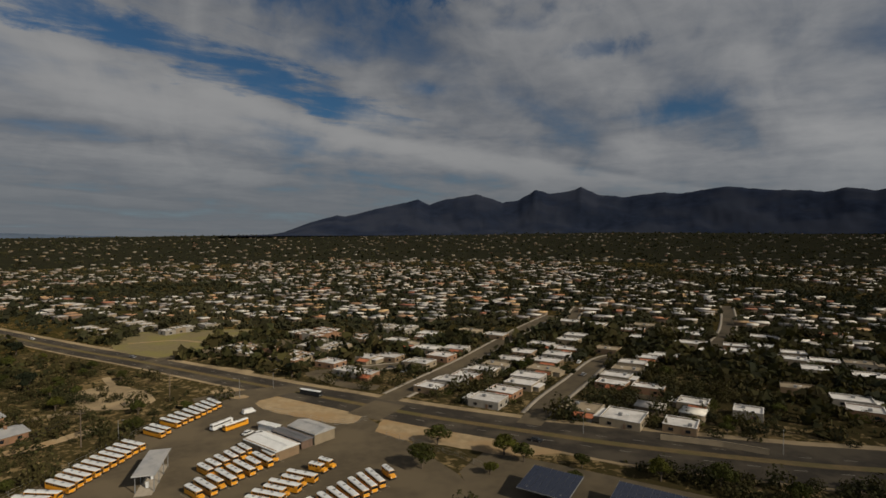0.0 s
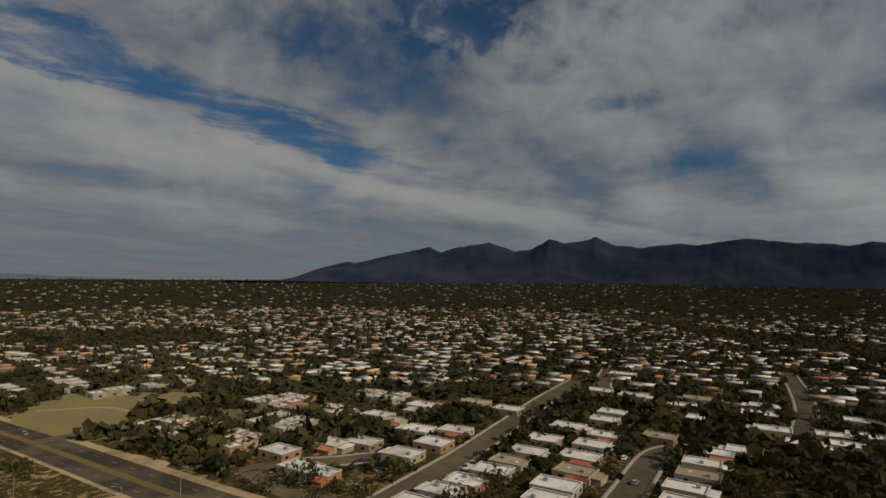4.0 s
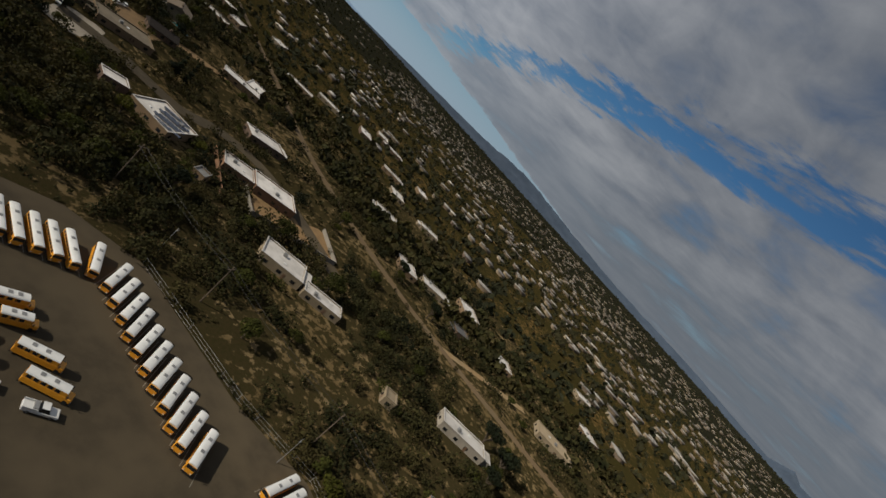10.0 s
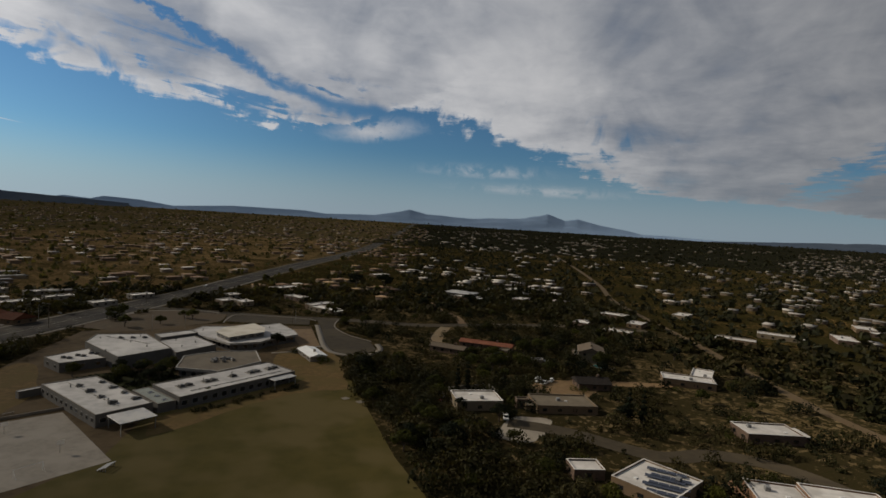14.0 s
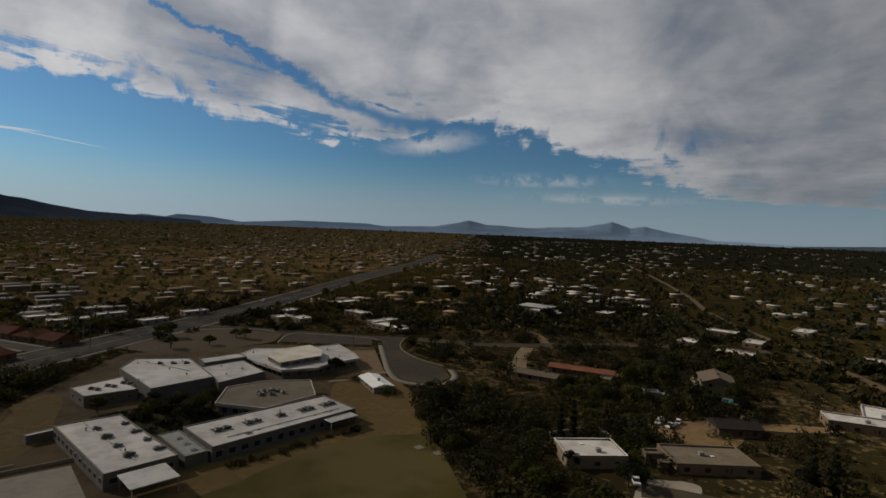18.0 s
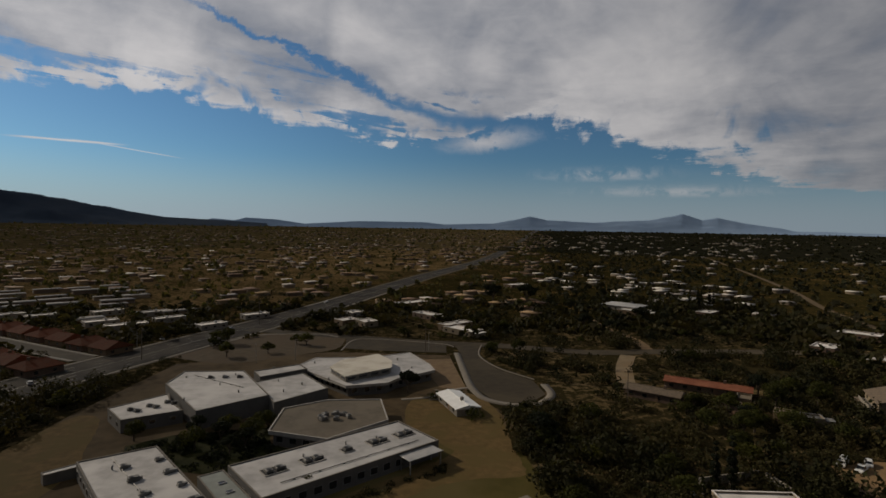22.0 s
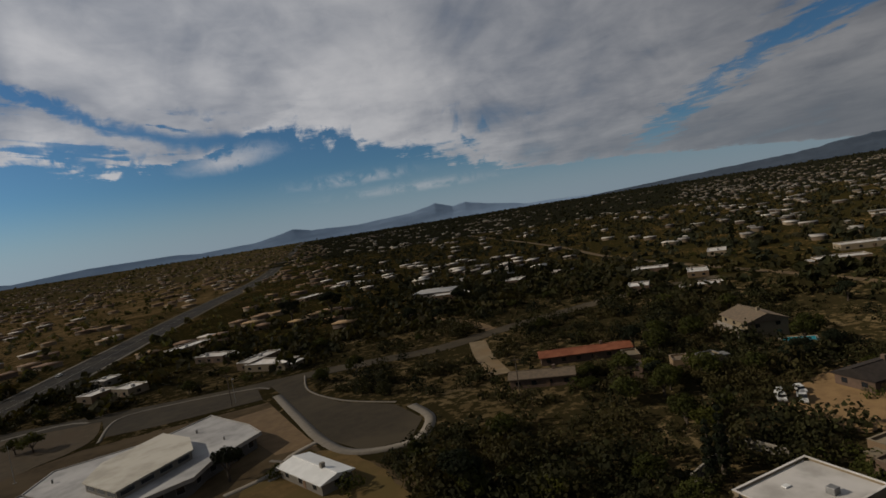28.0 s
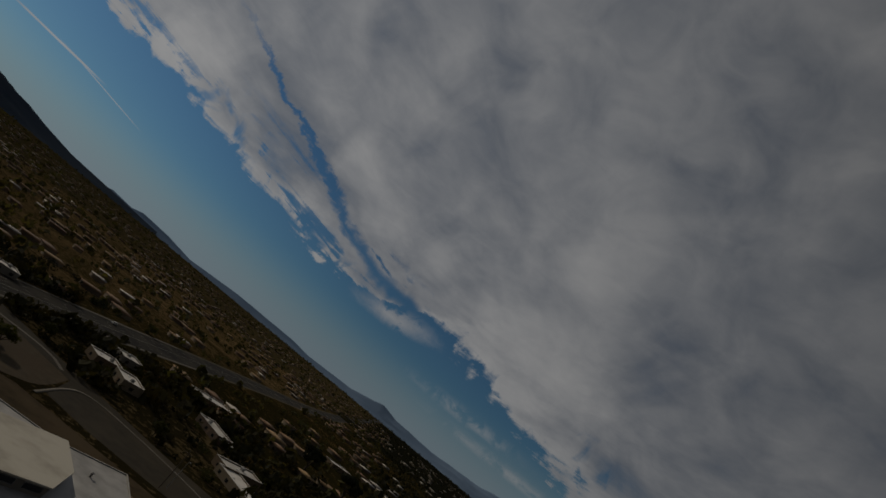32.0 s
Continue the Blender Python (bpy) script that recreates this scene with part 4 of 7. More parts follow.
def leaf_cloud(rng, lobes, count, size, flat=1.0):
    """Vertices and triangles of many small leaf clumps spread through a few lobes (x, y, z, radius)."""
    lob = np.array(lobes)
    pick = rng.choice(len(lob), count, p=lob[:, 3] ** 2 / (lob[:, 3] ** 2).sum())
    d = rng.normal(size=(count, 3))
    d /= np.linalg.norm(d, axis=1)[:, None]
    r = rng.uniform(0.5, 1.1, count) ** 0.5
    c = lob[pick, :3] + d * (lob[pick, 3] * r)[:, None] * [1, 1, flat]
    c[:, 2] = np.maximum(c[:, 2], 0.12)
    out = d + rng.normal(size=(count, 3)) * 0.38
    out /= np.linalg.norm(out, axis=1)[:, None]
    a = np.cross(out, rng.normal(size=(count, 3)))
    a /= np.linalg.norm(a, axis=1)[:, None]
    b = np.cross(out, a)
    s = size * rng.uniform(0.6, 1.4, (count, 1))
    v = np.stack([c - a * s - b * s * 0.55, c + a * s * 0.9 - b * s * 0.7, c + a * s * 0.3 + b * s, c - a * s * 0.8 + b * s * 0.5], 1)
    return v.reshape(-1, 3), np.arange(count * 4).reshape(-1, 4)


def scatter(name, templates, xs, ys, sizes, rng, mat, **tags):
    """One mesh of many bushes: each a turned and scaled copy of a template."""
    V, F, base = [], [], 0
    which = rng.integers(0, len(templates), len(xs))
    for k, (tv, tf) in enumerate(templates):
        sel = which == k
        n = int(sel.sum())
        if not n:
            continue
        a, s = rng.uniform(0, 2 * math.pi, n), sizes[sel]
        c, si = np.cos(a)[:, None], np.sin(a)[:, None]
        x = (tv[None, :, 0] * c - tv[None, :, 1] * si) * s[:, None] + xs[sel][:, None]
        y = (tv[None, :, 0] * si + tv[None, :, 1] * c) * s[:, None] + ys[sel][:, None]
        z = tv[None, :, 2] * (s * rng.uniform(0.75, 1.2, n))[:, None] + height(xs[sel], ys[sel])[:, None]
        V.append(np.stack([x, y, z], -1).reshape(-1, 3))
        F.append((tf[None] + (np.arange(n) * len(tv))[:, None, None] + base).reshape(-1, tf.shape[1]))
        base += n * len(tv)
    return mesh_object(name, np.concatenate(V), np.concatenate(F), mat, "stuff", **tags)


def make_tree(seed, tall, spread, mat, name, label, category="tree", count=1000, size=0.19, slender=False):
    rng = np.random.default_rng(seed)
    t = thing(name, 0, 0, 0, 0, label, category)
    bm = bmesh.new()
    fork = tall * (0.28 if not slender else 0.08)
    tube(bm, (0, 0, -0.1), (0.1, 0.05, fork), 0.045 * tall, 0.034 * tall, 7)
    lobes = []
    if slender:
        tube(bm, (0.1, 0.05, fork - 0.1), (0, 0, tall * 0.9), 0.03 * tall, 0.02, 6)
        lobes = [(0, 0, tall * k, spread * (1.05 - abs(k - 0.4) * 1.1)) for k in (0.2, 0.35, 0.5, 0.65, 0.8, 0.92)]
    else:
        for k in range(6):
            a = k * 1.05 + rng.uniform(-0.3, 0.3)
            rr = spread * rng.uniform(0.4, 0.75)
            p = (rr * math.cos(a), rr * math.sin(a), tall * rng.uniform(0.52, 0.78))
            tube(bm, (0.1, 0.05, fork - 0.1), p, 0.022 * tall, 0.008 * tall, 5)
            lobes.append((*p, spread * rng.uniform(0.32, 0.52)))
        lobes.append((0, 0, tall * 0.8, spread * 0.5))
    part("trunk", bm, M_BARK, t)
    v, f = leaf_cloud(rng, lobes, count, size, 0.75)
    mesh_object("crown", v, f, mat, parent=t)
    return t

# ---- roads, yards and paved areas ----
S = dict(kind="structure")
wide = np.interp(L1[:, 0], [-300, -60, -6, 31, 54, 94], [7.6, 8.3, 10.2, 11, 14, 14.5])
ribbon("road_verge", L1, wide + 3.6, -wide - 1.6, 0.03, M_VERGE, **S, label="bare sandy verge along the wide road", category="verge")
ribbon("road", L1, wide, -wide, 0.06, M_ASPHALT, **S, label="wide dark asphalt road with lanes both ways", category="road")
mid = np.interp(L1[:, 0], [-300, -60, 10, 60], [1.5, 1.3, 1.5, 1.7])
ribbon("median", L1, mid - 0.4, -mid - 0.4, 0.075, M_COLDGRASS, **S, label="sandy strip between the carriageways", category="median")
ribbon("road_verge", L2, 13.2, -13.2, 0.034, M_COLDGRASS, **S, label="dusty verge beside the road", category="verge")
ribbon("road", L2, 10.5, -10.5, 0.064, M_ASPHALT, **S, label="wide dark asphalt road past the school", category="road")
ribbon("pavement", L2[(L2[:, 1] < -90) & (L2[:, 1] > -420)], -11.2, -12.4, 0.16, M_CURB, 0.16, **S, label="pale concrete pavement along the road", category="pavement")
ribbon("pavement", L2[(L2[:, 1] < -90) & (L2[:, 1] > -420)], 12.2, 11.0, 0.16, M_CURB, 0.16, **S, label="pale concrete pavement along the road", category="pavement")
ribbon("country_lane", L3, 2.4, -2.4, 0.05, M_LANE, **S, label="narrow pale unpaved lane through the scrub", category="lane")


def dashes(line, off, lo, hi, step=11.0, long=3.2):
    """Painted lane dashes along a line."""
    line = offset_line(line, np.full(len(line), off))
    run = np.r_[0, np.cumsum(np.linalg.norm(np.diff(line, axis=0), axis=1))]
    V, F = [], []
    for s in np.arange(lo, min(hi, run[-1] - 5), step):
        a = np.array([np.interp(s, run, line[:, 0]), np.interp(s, run, line[:, 1])])
        b = np.array([np.interp(s + long, run, line[:, 0]), np.interp(s + long, run, line[:, 1])])
        n = np.array([a[1] - b[1], b[0] - a[0]]) / np.linalg.norm(b - a) * 0.09
        k = len(V)
        V += [(*(a - n), 0.085), (*(b - n), 0.085), (*(b + n), 0.085), (*(a + n), 0.085)]
        F.append((k, k + 1, k + 2, k + 3))
    return np.array(V), np.array(F)


def lane_paint(name, line, offs, lo, hi):
    V, F, base = [], [], 0
    for off in offs:
        v, f = dashes(line, off, lo, hi)
        V.append(v), F.append(f + base)
        base += len(v)
    mesh_object(name, np.concatenate(V), np.concatenate(F), M_PAINT, "stuff", "worn white lane dashes", "road marking")


run1 = np.r_[0, np.cumsum(np.linalg.norm(np.diff(L1, axis=0), axis=1))]
near = run1[np.argmin(np.hypot(L1[:, 0] + 500, L1[:, 1] - 480))]
lane_paint("lane_marking", L1, (4.7, -5.2), near, run1[-1])
run2 = np.r_[0, np.cumsum(np.linalg.norm(np.diff(L2, axis=0), axis=1))]
lane_paint("lane_marking", L2, (6.8, 3.4, -3.4, -6.8), 150, 1100)
ribbon("centre_line", L2, 0.35, 0.2, 0.085, M_PAINT, **S, label="pale centre line", category="road marking")
ribbon("centre_line", L2, -0.2, -0.35, 0.085, M_PAINT, **S, label="pale centre line", category="road marking")

STREETS = [
    ([(28, 178), (40, 203), (57, 232), (78, 268), (92, 278), (104, 276)], 4.2, True),
    ([(-22, 205), (-8, 232), (10, 266), (34, 318), (56, 366), (84, 420)], 4.5, True),
    ([(-27, 222), (-40, 226), (-60, 246), (-52, 250)], 3.4, False),
    ([(-20, 262), (-36, 255), (-52, 252)], 4.0, True),
    ([(-148, 270), (-131, 292), (-121, 312), (-100, 322), (-88, 306), (-90, 280)], 4.0, False),
    ([(-100, 322), (-80, 322), (-62, 330), (-30, 338), (10, 350)], 3.6, False),
    ([(118, 470), (104, 430), (96, 392), (128, 372), (170, 345)], 4.0, True),
    ([(150, 300), (180, 345), (210, 400), (245, 470)], 4.0, True),
    ([(-130, -42), (-143, -30), (-156, -9), (-173, -4), (-184, 10), (-184, 36), (-178, 66)], 3.6, False),
    ([(-20, -262), (-63, -238), (-98, -219), (-128, -207), (-148, -196), (-166, -187), (-200, -183), (-262, -170), (-300, -150)], 4.3, False),
    ([(40, -165), (62, -182), (92, -216), (130, -250)], 4.2, True),
    ([(24, -202), (33, -210), (49, -223), (77, -247), (112, -277)], 3.8, True),
    ([(-95, 205), (-76, 218), (-58, 222)], 3.4, False),
]
def clear_run(line, gap=12.0):
    """The longest stretch of a line that keeps off the two wide roads."""
    ok = [min(np.hypot(*(L1 - p).T).min(), np.hypot(*(L2 - p).T).min()) > gap for p in line]
    best, start = (0, 0), None
    for i, k in enumerate(ok + [False]):
        if k and start is None:
            start = i
        if not k and start is not None:
            best, start = max(best, (i - start, start)), None
    return line[best[1]:best[1] + best[0]]


for number, (line, half, kerbed) in enumerate(STREETS):
    ln = smooth_line(line, 3.0)
    ribbon("street", ln, half, -half, 0.066 + 0.0014 * number, M_LOT, **S, label="narrow grey asphalt residential street", category="street")
    if kerbed:
        ln = clear_run(ln, 15.0)
        ribbon("kerb", ln, half + 1.7, half, 0.17, M_CURB, 0.17, **S, label="pale concrete kerb and pavement", category="kerb")
        ribbon("kerb", ln, -half, -half - 1.7, 0.17, M_CURB, 0.17, **S, label="pale concrete kerb and pavement", category="kerb")
TRAILS = [([(-208, -276), (-200, -235), (-198, -207), (-190, -183)], 2.6, M_ORANGEDIRT), ([(-177, -180), (-164, -162), (-153, -143)], 3.0, M_DIRT), ([(-150, 178), (-128, 196), (-118, 208)], 2.2, M_VERGE), ([(-118, 208), (-138, 226), (-150, 240)], 1.6, M_VERGE), ([(-222, 100), (-245, 122), (-262, 140)], 2.0, M_DIRT), ([(-134, 150), (-122, 160), (-112, 178)], 2.5, M_DIRT)]
for number, (line, half, mat) in enumerate(TRAILS):
    ribbon("dirt_track", smooth_line(line, 4.0), half, -half, 0.04 + 0.0012 * number, mat, **S, label="bare dirt track through the scrub", category="track")

patch("bus_lot", LOT, 0.05, M_LOT, **S, label="worn asphalt yard where school buses park", category="parking lot")
patch("sandy_strip", [(-71, 202), (-64, 211), (-43, 201), (-29, 192), (-30, 180), (-37, 180), (-52, 187), (-65, 195)], 0.054, M_DIRT, **S, label="pale sandy ground between yard and road", category="ground")
patch("sandy_strip", [(-95, 217), (-87, 223), (-78, 220), (-76, 209), (-82, 208)], 0.055, M_DIRT, **S, label="pale sandy corner beside the yard gate", category="ground")
patch("sandy_strip", [(-22, 172), (-18, 184), (5, 173), (22, 163), (34, 156), (20, 152), (5, 158), (-11, 164)], 0.056, M_DIRT, **S, label="pale sandy ground between yard and road", category="ground")
patch("sandy_strip", [(-150, 212), (-142, 226), (-130, 224), (-114, 212), (-110, 200), (-122, 194), (-138, 200)], 0.033, M_VERGE, **S, label="open sandy ground among the scrub", category="ground")
patch("sandy_strip", [(-128, 246), (-118, 262), (-104, 258), (-88, 250), (-92, 243), (-108, 248)], 0.034, M_VERGE, **S, label="open sandy ground beside the road", category="ground")
patch("lot_exit", [(-80, 214), (-66, 224), (-58, 218), (-70, 205)], 0.086, M_LOT, **S, label="asphalt way out of the bus yard", category="driveway")
patch("lot_exit", [(-34, 190), (-26, 205), (-14, 198), (-22, 182)], 0.088, M_LOT, **S, label="asphalt way out of the yard", category="driveway")
patch("solar_lot", [(4, 142), (12, 156), (28, 148), (66, 126), (58, 100), (12, 112), (8, 124)], 0.055, M_LOT, **S, label="asphalt car park under solar canopies", category="parking lot")
patch("lawn", LAWN, 0.047, M_LAWN, **S, label="dry yellow-green playing field, worn bare in patches", category="lawn")
patch("school_yard", [(14, -40), (20, -105), (12, -145), (-2, -196), (-58, -206), (-104, -192), (-97, -140), (-101, -128), (-104, -112), (-92, -108), (-60, -98), (-34, -78), (-26, -50), (0, -22)], 0.035, M_SCHOOLDIRT, **S, label="dusty brown school grounds with dry grass", category="ground")
patch("worn_ground", [(-33, -60), (-44, -66), (-62, -79), (-80, -86), (-93, -86), (-97, -104), (-101, -128), (-97, -142), (-80, -140), (-74, -120), (-80, -104), (-78, -97), (-41, -77), (-34, -72)], 0.058, M_WORN, **S, label="worn ochre grass and bare earth beside the school", category="ground")
patch("worn_ground", [(2, -88), (14, -74), (19, -104), (12, -140), (4, -138), (0, -118), (-2, -104)], 0.052, M_WORN, **S, label="worn bare earth behind the classrooms", category="ground")
COURT = [(-20, -103), (-33, -97), (-44, -101), (-46, -108), (-40, -113), (-40, -124), (-24, -117), (-17, -123), (-8, -118), (-10, -108)]
patch("courtyard_lawn", COURT, 0.066, M_GREEN, **S, label="dark green grass in the school courtyard", category="lawn")
patch("ball_court", [(11, -69), (2, -80), (-12, -85), (-27, -48), (-6, -37)], 0.07, M_CONC, **S, label="pale concrete ball court with faint lines", category="court")
patch("cul_de_sac", [(-112, -216), (-109, -194), (-101, -147), (-103, -133), (-112, -129), (-121, -137), (-123, -152), (-116, -169), (-115, -189), (-123, -212)], 0.06, M_LOT, **S, label="grey asphalt turning loop beside the school", category="road")
ribbon("kerb", smooth_line([(-108, -196), (-103.5, -170), (-100, -147), (-101.5, -134), (-112, -127.5), (-122, -135), (-125, -147)], 2.0), 1.4, -1.2, 0.18, M_CURB, 0.18, **S, label="wide pale concrete walk round the turning loop", category="kerb")
ribbon("footpath", smooth_line([(-84, -138), (-88, -139), (-90, -143), (-88, -148)], 1.5), 0.5, -0.5, 0.09, M_CURB, 0.09, **S, label="narrow pale footpath to the hut", category="path")
ribbon("kerb", smooth_line([(-124, -153), (-117, -170), (-116, -190), (-123, -209)], 2.0), 0.3, -0.3, 0.18, M_CURB, 0.18, **S, label="low concrete kerb", category="kerb")
patch("school_front_lot", [(-66, -238), (-108, -214), (-104, -197), (-76, -206), (-64, -212)], 0.052, M_LOT, **S, label="asphalt drive in front of the school", category="driveway")
patch("school_island", worn_outline([(4, -209), (-17, -240), (-26, -249), (-56, -246), (-65, -236), (-60, -212), (-44, -203), (-19, -194)], 0.3), 0.045, M_LANE, **S, label="brown earth island with trees before the school", category="ground")
ribbon("footpath", smooth_line([(0, -212), (-17, -237), (-28, -247), (-54, -244), (-62, -236)], 3.0), 0.7, -0.7, 0.08, M_CURB, 0.08, **S, label="pale concrete footpath round the school island", category="path")
ribbon("kerb", smooth_line([(-62, -208), (-70, -229), (-88, -224), (-108, -212), (-110, -207)], 3.0), 0.4, -0.4, 0.18, M_CURB, 0.18, **S, label="low concrete kerb round a planted island", category="kerb")
patch("school_garden", [(-90, -188), (-103, -186), (-98, -146), (-90, -150)], 0.045, M_ORANGEDIRT, **S, label="ochre earth beside the library", category="ground")
ribbon("footpath", smooth_line([(-76, -140), (-86, -141), (-92, -146), (-99, -148)], 2.0), 0.9, -0.9, 0.08, M_CURB, 0.08, **S, label="pale concrete footpath", category="path")
ribbon("footpath", smooth_line([(4, -44), (14, -72), (6, -84)], 2.0), 0.8, -0.8, 0.08, M_CURB, 0.08, **S, label="pale concrete footpath", category="path")
patch("dry_field", [(-143, 276), (-186, 304), (-197, 352), (-170, 360), (-122, 362), (-128, 320)], 0.04, M_FIELD, **S, label="fenced dry grass field with worn paths", category="field")
ribbon("dirt_track", smooth_line([(-184, 316), (-160, 326), (-140, 320), (-132, 340)], 3.0), 1.2, -1.2, 0.05, M_DIRT, **S, label="worn path across the dry field", category="track")
patch("house_yard", [(-154, 40), (-164, 27), (-182, 38), (-194, 42), (-183, 58)], 0.045, M_ORANGEDIRT, **S, label="walled ochre earth yard behind a house", category="ground")
patch("dirt_yard", [(-158, -76), (-172, -76), (-188, -72.5), (-214, -61), (-216, -56), (-200, -60), (-188, -64), (-176, -57), (-166, -54), (-156, -60), (-157, -69)], 0.045, M_ORANGEDIRT, **S, label="ochre dirt yard with parked vehicles", category="ground")
patch("gravel_drive", [(-134, -46), (-120, -34), (-130, -28), (-144, -40)], 0.045, M_CONC, **S, label="pale gravel drive beside a house", category="driveway")
ring_pts = [(72 + 10 * math.cos(a), 204 + 9 * math.sin(a)) for a in np.linspace(0, 6.283, 18, endpoint=False)]
patch("turning_circle", ring_pts, 0.062, M_LOT, **S, label="small asphalt turning circle among houses", category="street")

# ---- school ----
SB = "school building"
room_a = [(-4, -102), (-17.3, -107.6), (-34.3, -76.6), (-21.3, -70)]
flat_building("school_classroom_block", room_a, 4.3, M_SCHOOLWALL, M_SCHOOLROOF, "grey school classroom block with white membrane roof", SB, 0.35, (1.2, 2.4, 3.2, 1.6))
long_a = [(-33.5, -94), (-70.5, -112.5), (-77.5, -98.5), (-41, -79)]
flat_building("school_long_wing", long_a, 4.4, M_SCHOOLWALL, M_SCHOOLROOF, "long grey school wing with white roof and dark porch", SB, 0.45, (1.0, 2.5, 3.0, 1.8))
flat_building("school_passage", [(-28.2, -92.2), (-32.6, -94.4), (-40.2, -79.4), (-35.5, -77.2)], 3.4, M_SCHOOLWALL, M_GREENROOF, "low grey roofed passage between school wings", SB, 0.2)
gym = [(-8.6, -152), (-11, -165.5), (-29, -163), (-38.5, -135.5), (-21.7, -125.3)]
flat_building("school_gymnasium", gym, 6.0, M_SCHOOLWALL, M_SCHOOLROOF, "tall grey gymnasium with plain white roof", SB, 0.4)
flat_building("school_kitchen", [(1.5, -136.5), (-10.6, -147.2), (-12.6, -140), (-17.5, -131.5), (-4.5, -126.5)], 4.1, M_SCHOOLWALL, M_SCHOOLROOF, "low grey school annex with roof vents", SB, 0.3, (1.2, 2.3, 4, 1.5))
flat_building("school_hall", [(-33, -152), (-47, -160.5), (-54.5, -142), (-40, -131)], 5.0, M_SCHOOLWALL, M_SCHOOLROOF, "grey school hall linking gymnasium and library", SB, 0.4)
flat_building("school_upper_hall", [(-32, -162), (-46, -168.5), (-48.5, -162), (-34.5, -154.5)], 6.0, M_SCHOOLWALL, M_SCHOOLROOF, "small grey roof step beside the gymnasium", SB, 0.4)
octa = [(-41, -112), (-43.5, -126.5), (-54, -131), (-67.5, -129), (-67.2, -114), (-53, -105)]
flat_building("school_octagon", octa, 4.5, M_SCHOOLWALL, M_GRAVELROOF, "many-sided school block with tan gravel roof", SB, 0.5, (1.0, 2.4, 3.0, 1.8), trim=M_FASCIA, overhang=1.0, fascia=0.4)
lib = [(-46, -171), (-52, -181), (-72, -178.5), (-85.5, -183.5), (-89, -166), (-89, -158.5), (-76, -151.5), (-72, -147), (-60.5, -146)]
flat_building("school_library", lib, 4.4, M_SCHOOLWALL, M_SCHOOLROOF, "angular white-roofed school library", SB, 0.3, (1.0, 2.6, 2.8, 1.7), trim=M_FASCIA, overhang=1.2, fascia=0.4)
up = [(-56, -160.7), (-60, -169), (-73, -176), (-76.4, -166), (-75, -157), (-60, -149)]
flat_building("library_lantern", up, 2.5, M_WHITEWALL, M_PALEROOF, "raised many-sided clerestory with cream roof and dark windows", SB, 0.0, (0.5, 1.5, 3.6, 3.0), z=3.53, overhang=0.7)
flat_building("school_wall", [(-4, -103), (1, -100), (2, -101.5), (-3.4, -105)], 2.6, M_SCHOOLWALL, M_CORR, "small grey shed against the classroom block", SB, 0.15)


def awning(x, y, w, d, turn, h, label):
    t = thing("shade_awning", x, y, 0, turn, label, "awning")
    part("roof", boxes((-w / 2, -d / 2, h, w / 2, d / 2, h + 0.18), bevel=0.04), M_CORR, t)
    for sx in (-1, 1):
        for sy in (-1, 1):
            part("post", boxes((sx * (w / 2 - 0.4) - 0.1, sy * (d / 2 - 0.4) - 0.1, 0, sx * (w / 2 - 0.4) + 0.1, sy * (d / 2 - 0.4) + 0.1, h)), M_STEEL, t)
    return t


awning(-29.8, -67.8, 9.2, 8.4, 26, 3.2, "white corrugated shade awning on steel posts")
awning(-72.5, -93.6, 9.0, 4.0, 27, 3.1, "dark shade roof along the school wing")
t = pitched_house(-90.6, -130.2, 15, 6.6, 97, 2.7, M_WHITEWALL, M_WHITE, "small white metal hut with low gable roof", 0.9)


def rooftop_unit(x, y, z, turn, w, d, h, label="grey rooftop air conditioner on the school roof"):
    t = true_size(thing("rooftop_unit", x, y, z * 0.8, turn, label, "air conditioner", "rooftop units"))
    part("casing", boxes((-w / 2, -d / 2, 0.15, w / 2, d / 2, h), bevel=0.05), M_UNIT, t)
    part("base_rail", boxes((-w / 2 - 0.1, -d / 2 + 0.1, 0, w / 2 + 0.1, -d / 2 + 0.25, 0.16), (-w / 2 - 0.1, d / 2 - 0.25, 0, w / 2 + 0.1, d / 2 - 0.1, 0.16)), M_BLACK, t)
    bm = bmesh.new()
    bmesh.ops.create_cone(bm, cap_ends=True, segments=12, radius1=min(w, d) * 0.35, radius2=min(w, d) * 0.35, depth=0.12, matrix=Matrix.Translation((w * 0.15, 0, h + 0.06)))
    part("fan_guard", bm, M_BLACK, t)
    part("duct", boxes((-w / 2 - 0.7, -d * 0.25, 0.15, -w / 2 + 0.02, d * 0.25, h * 0.7), bevel=0.05), M_UNIT, t)
    return t


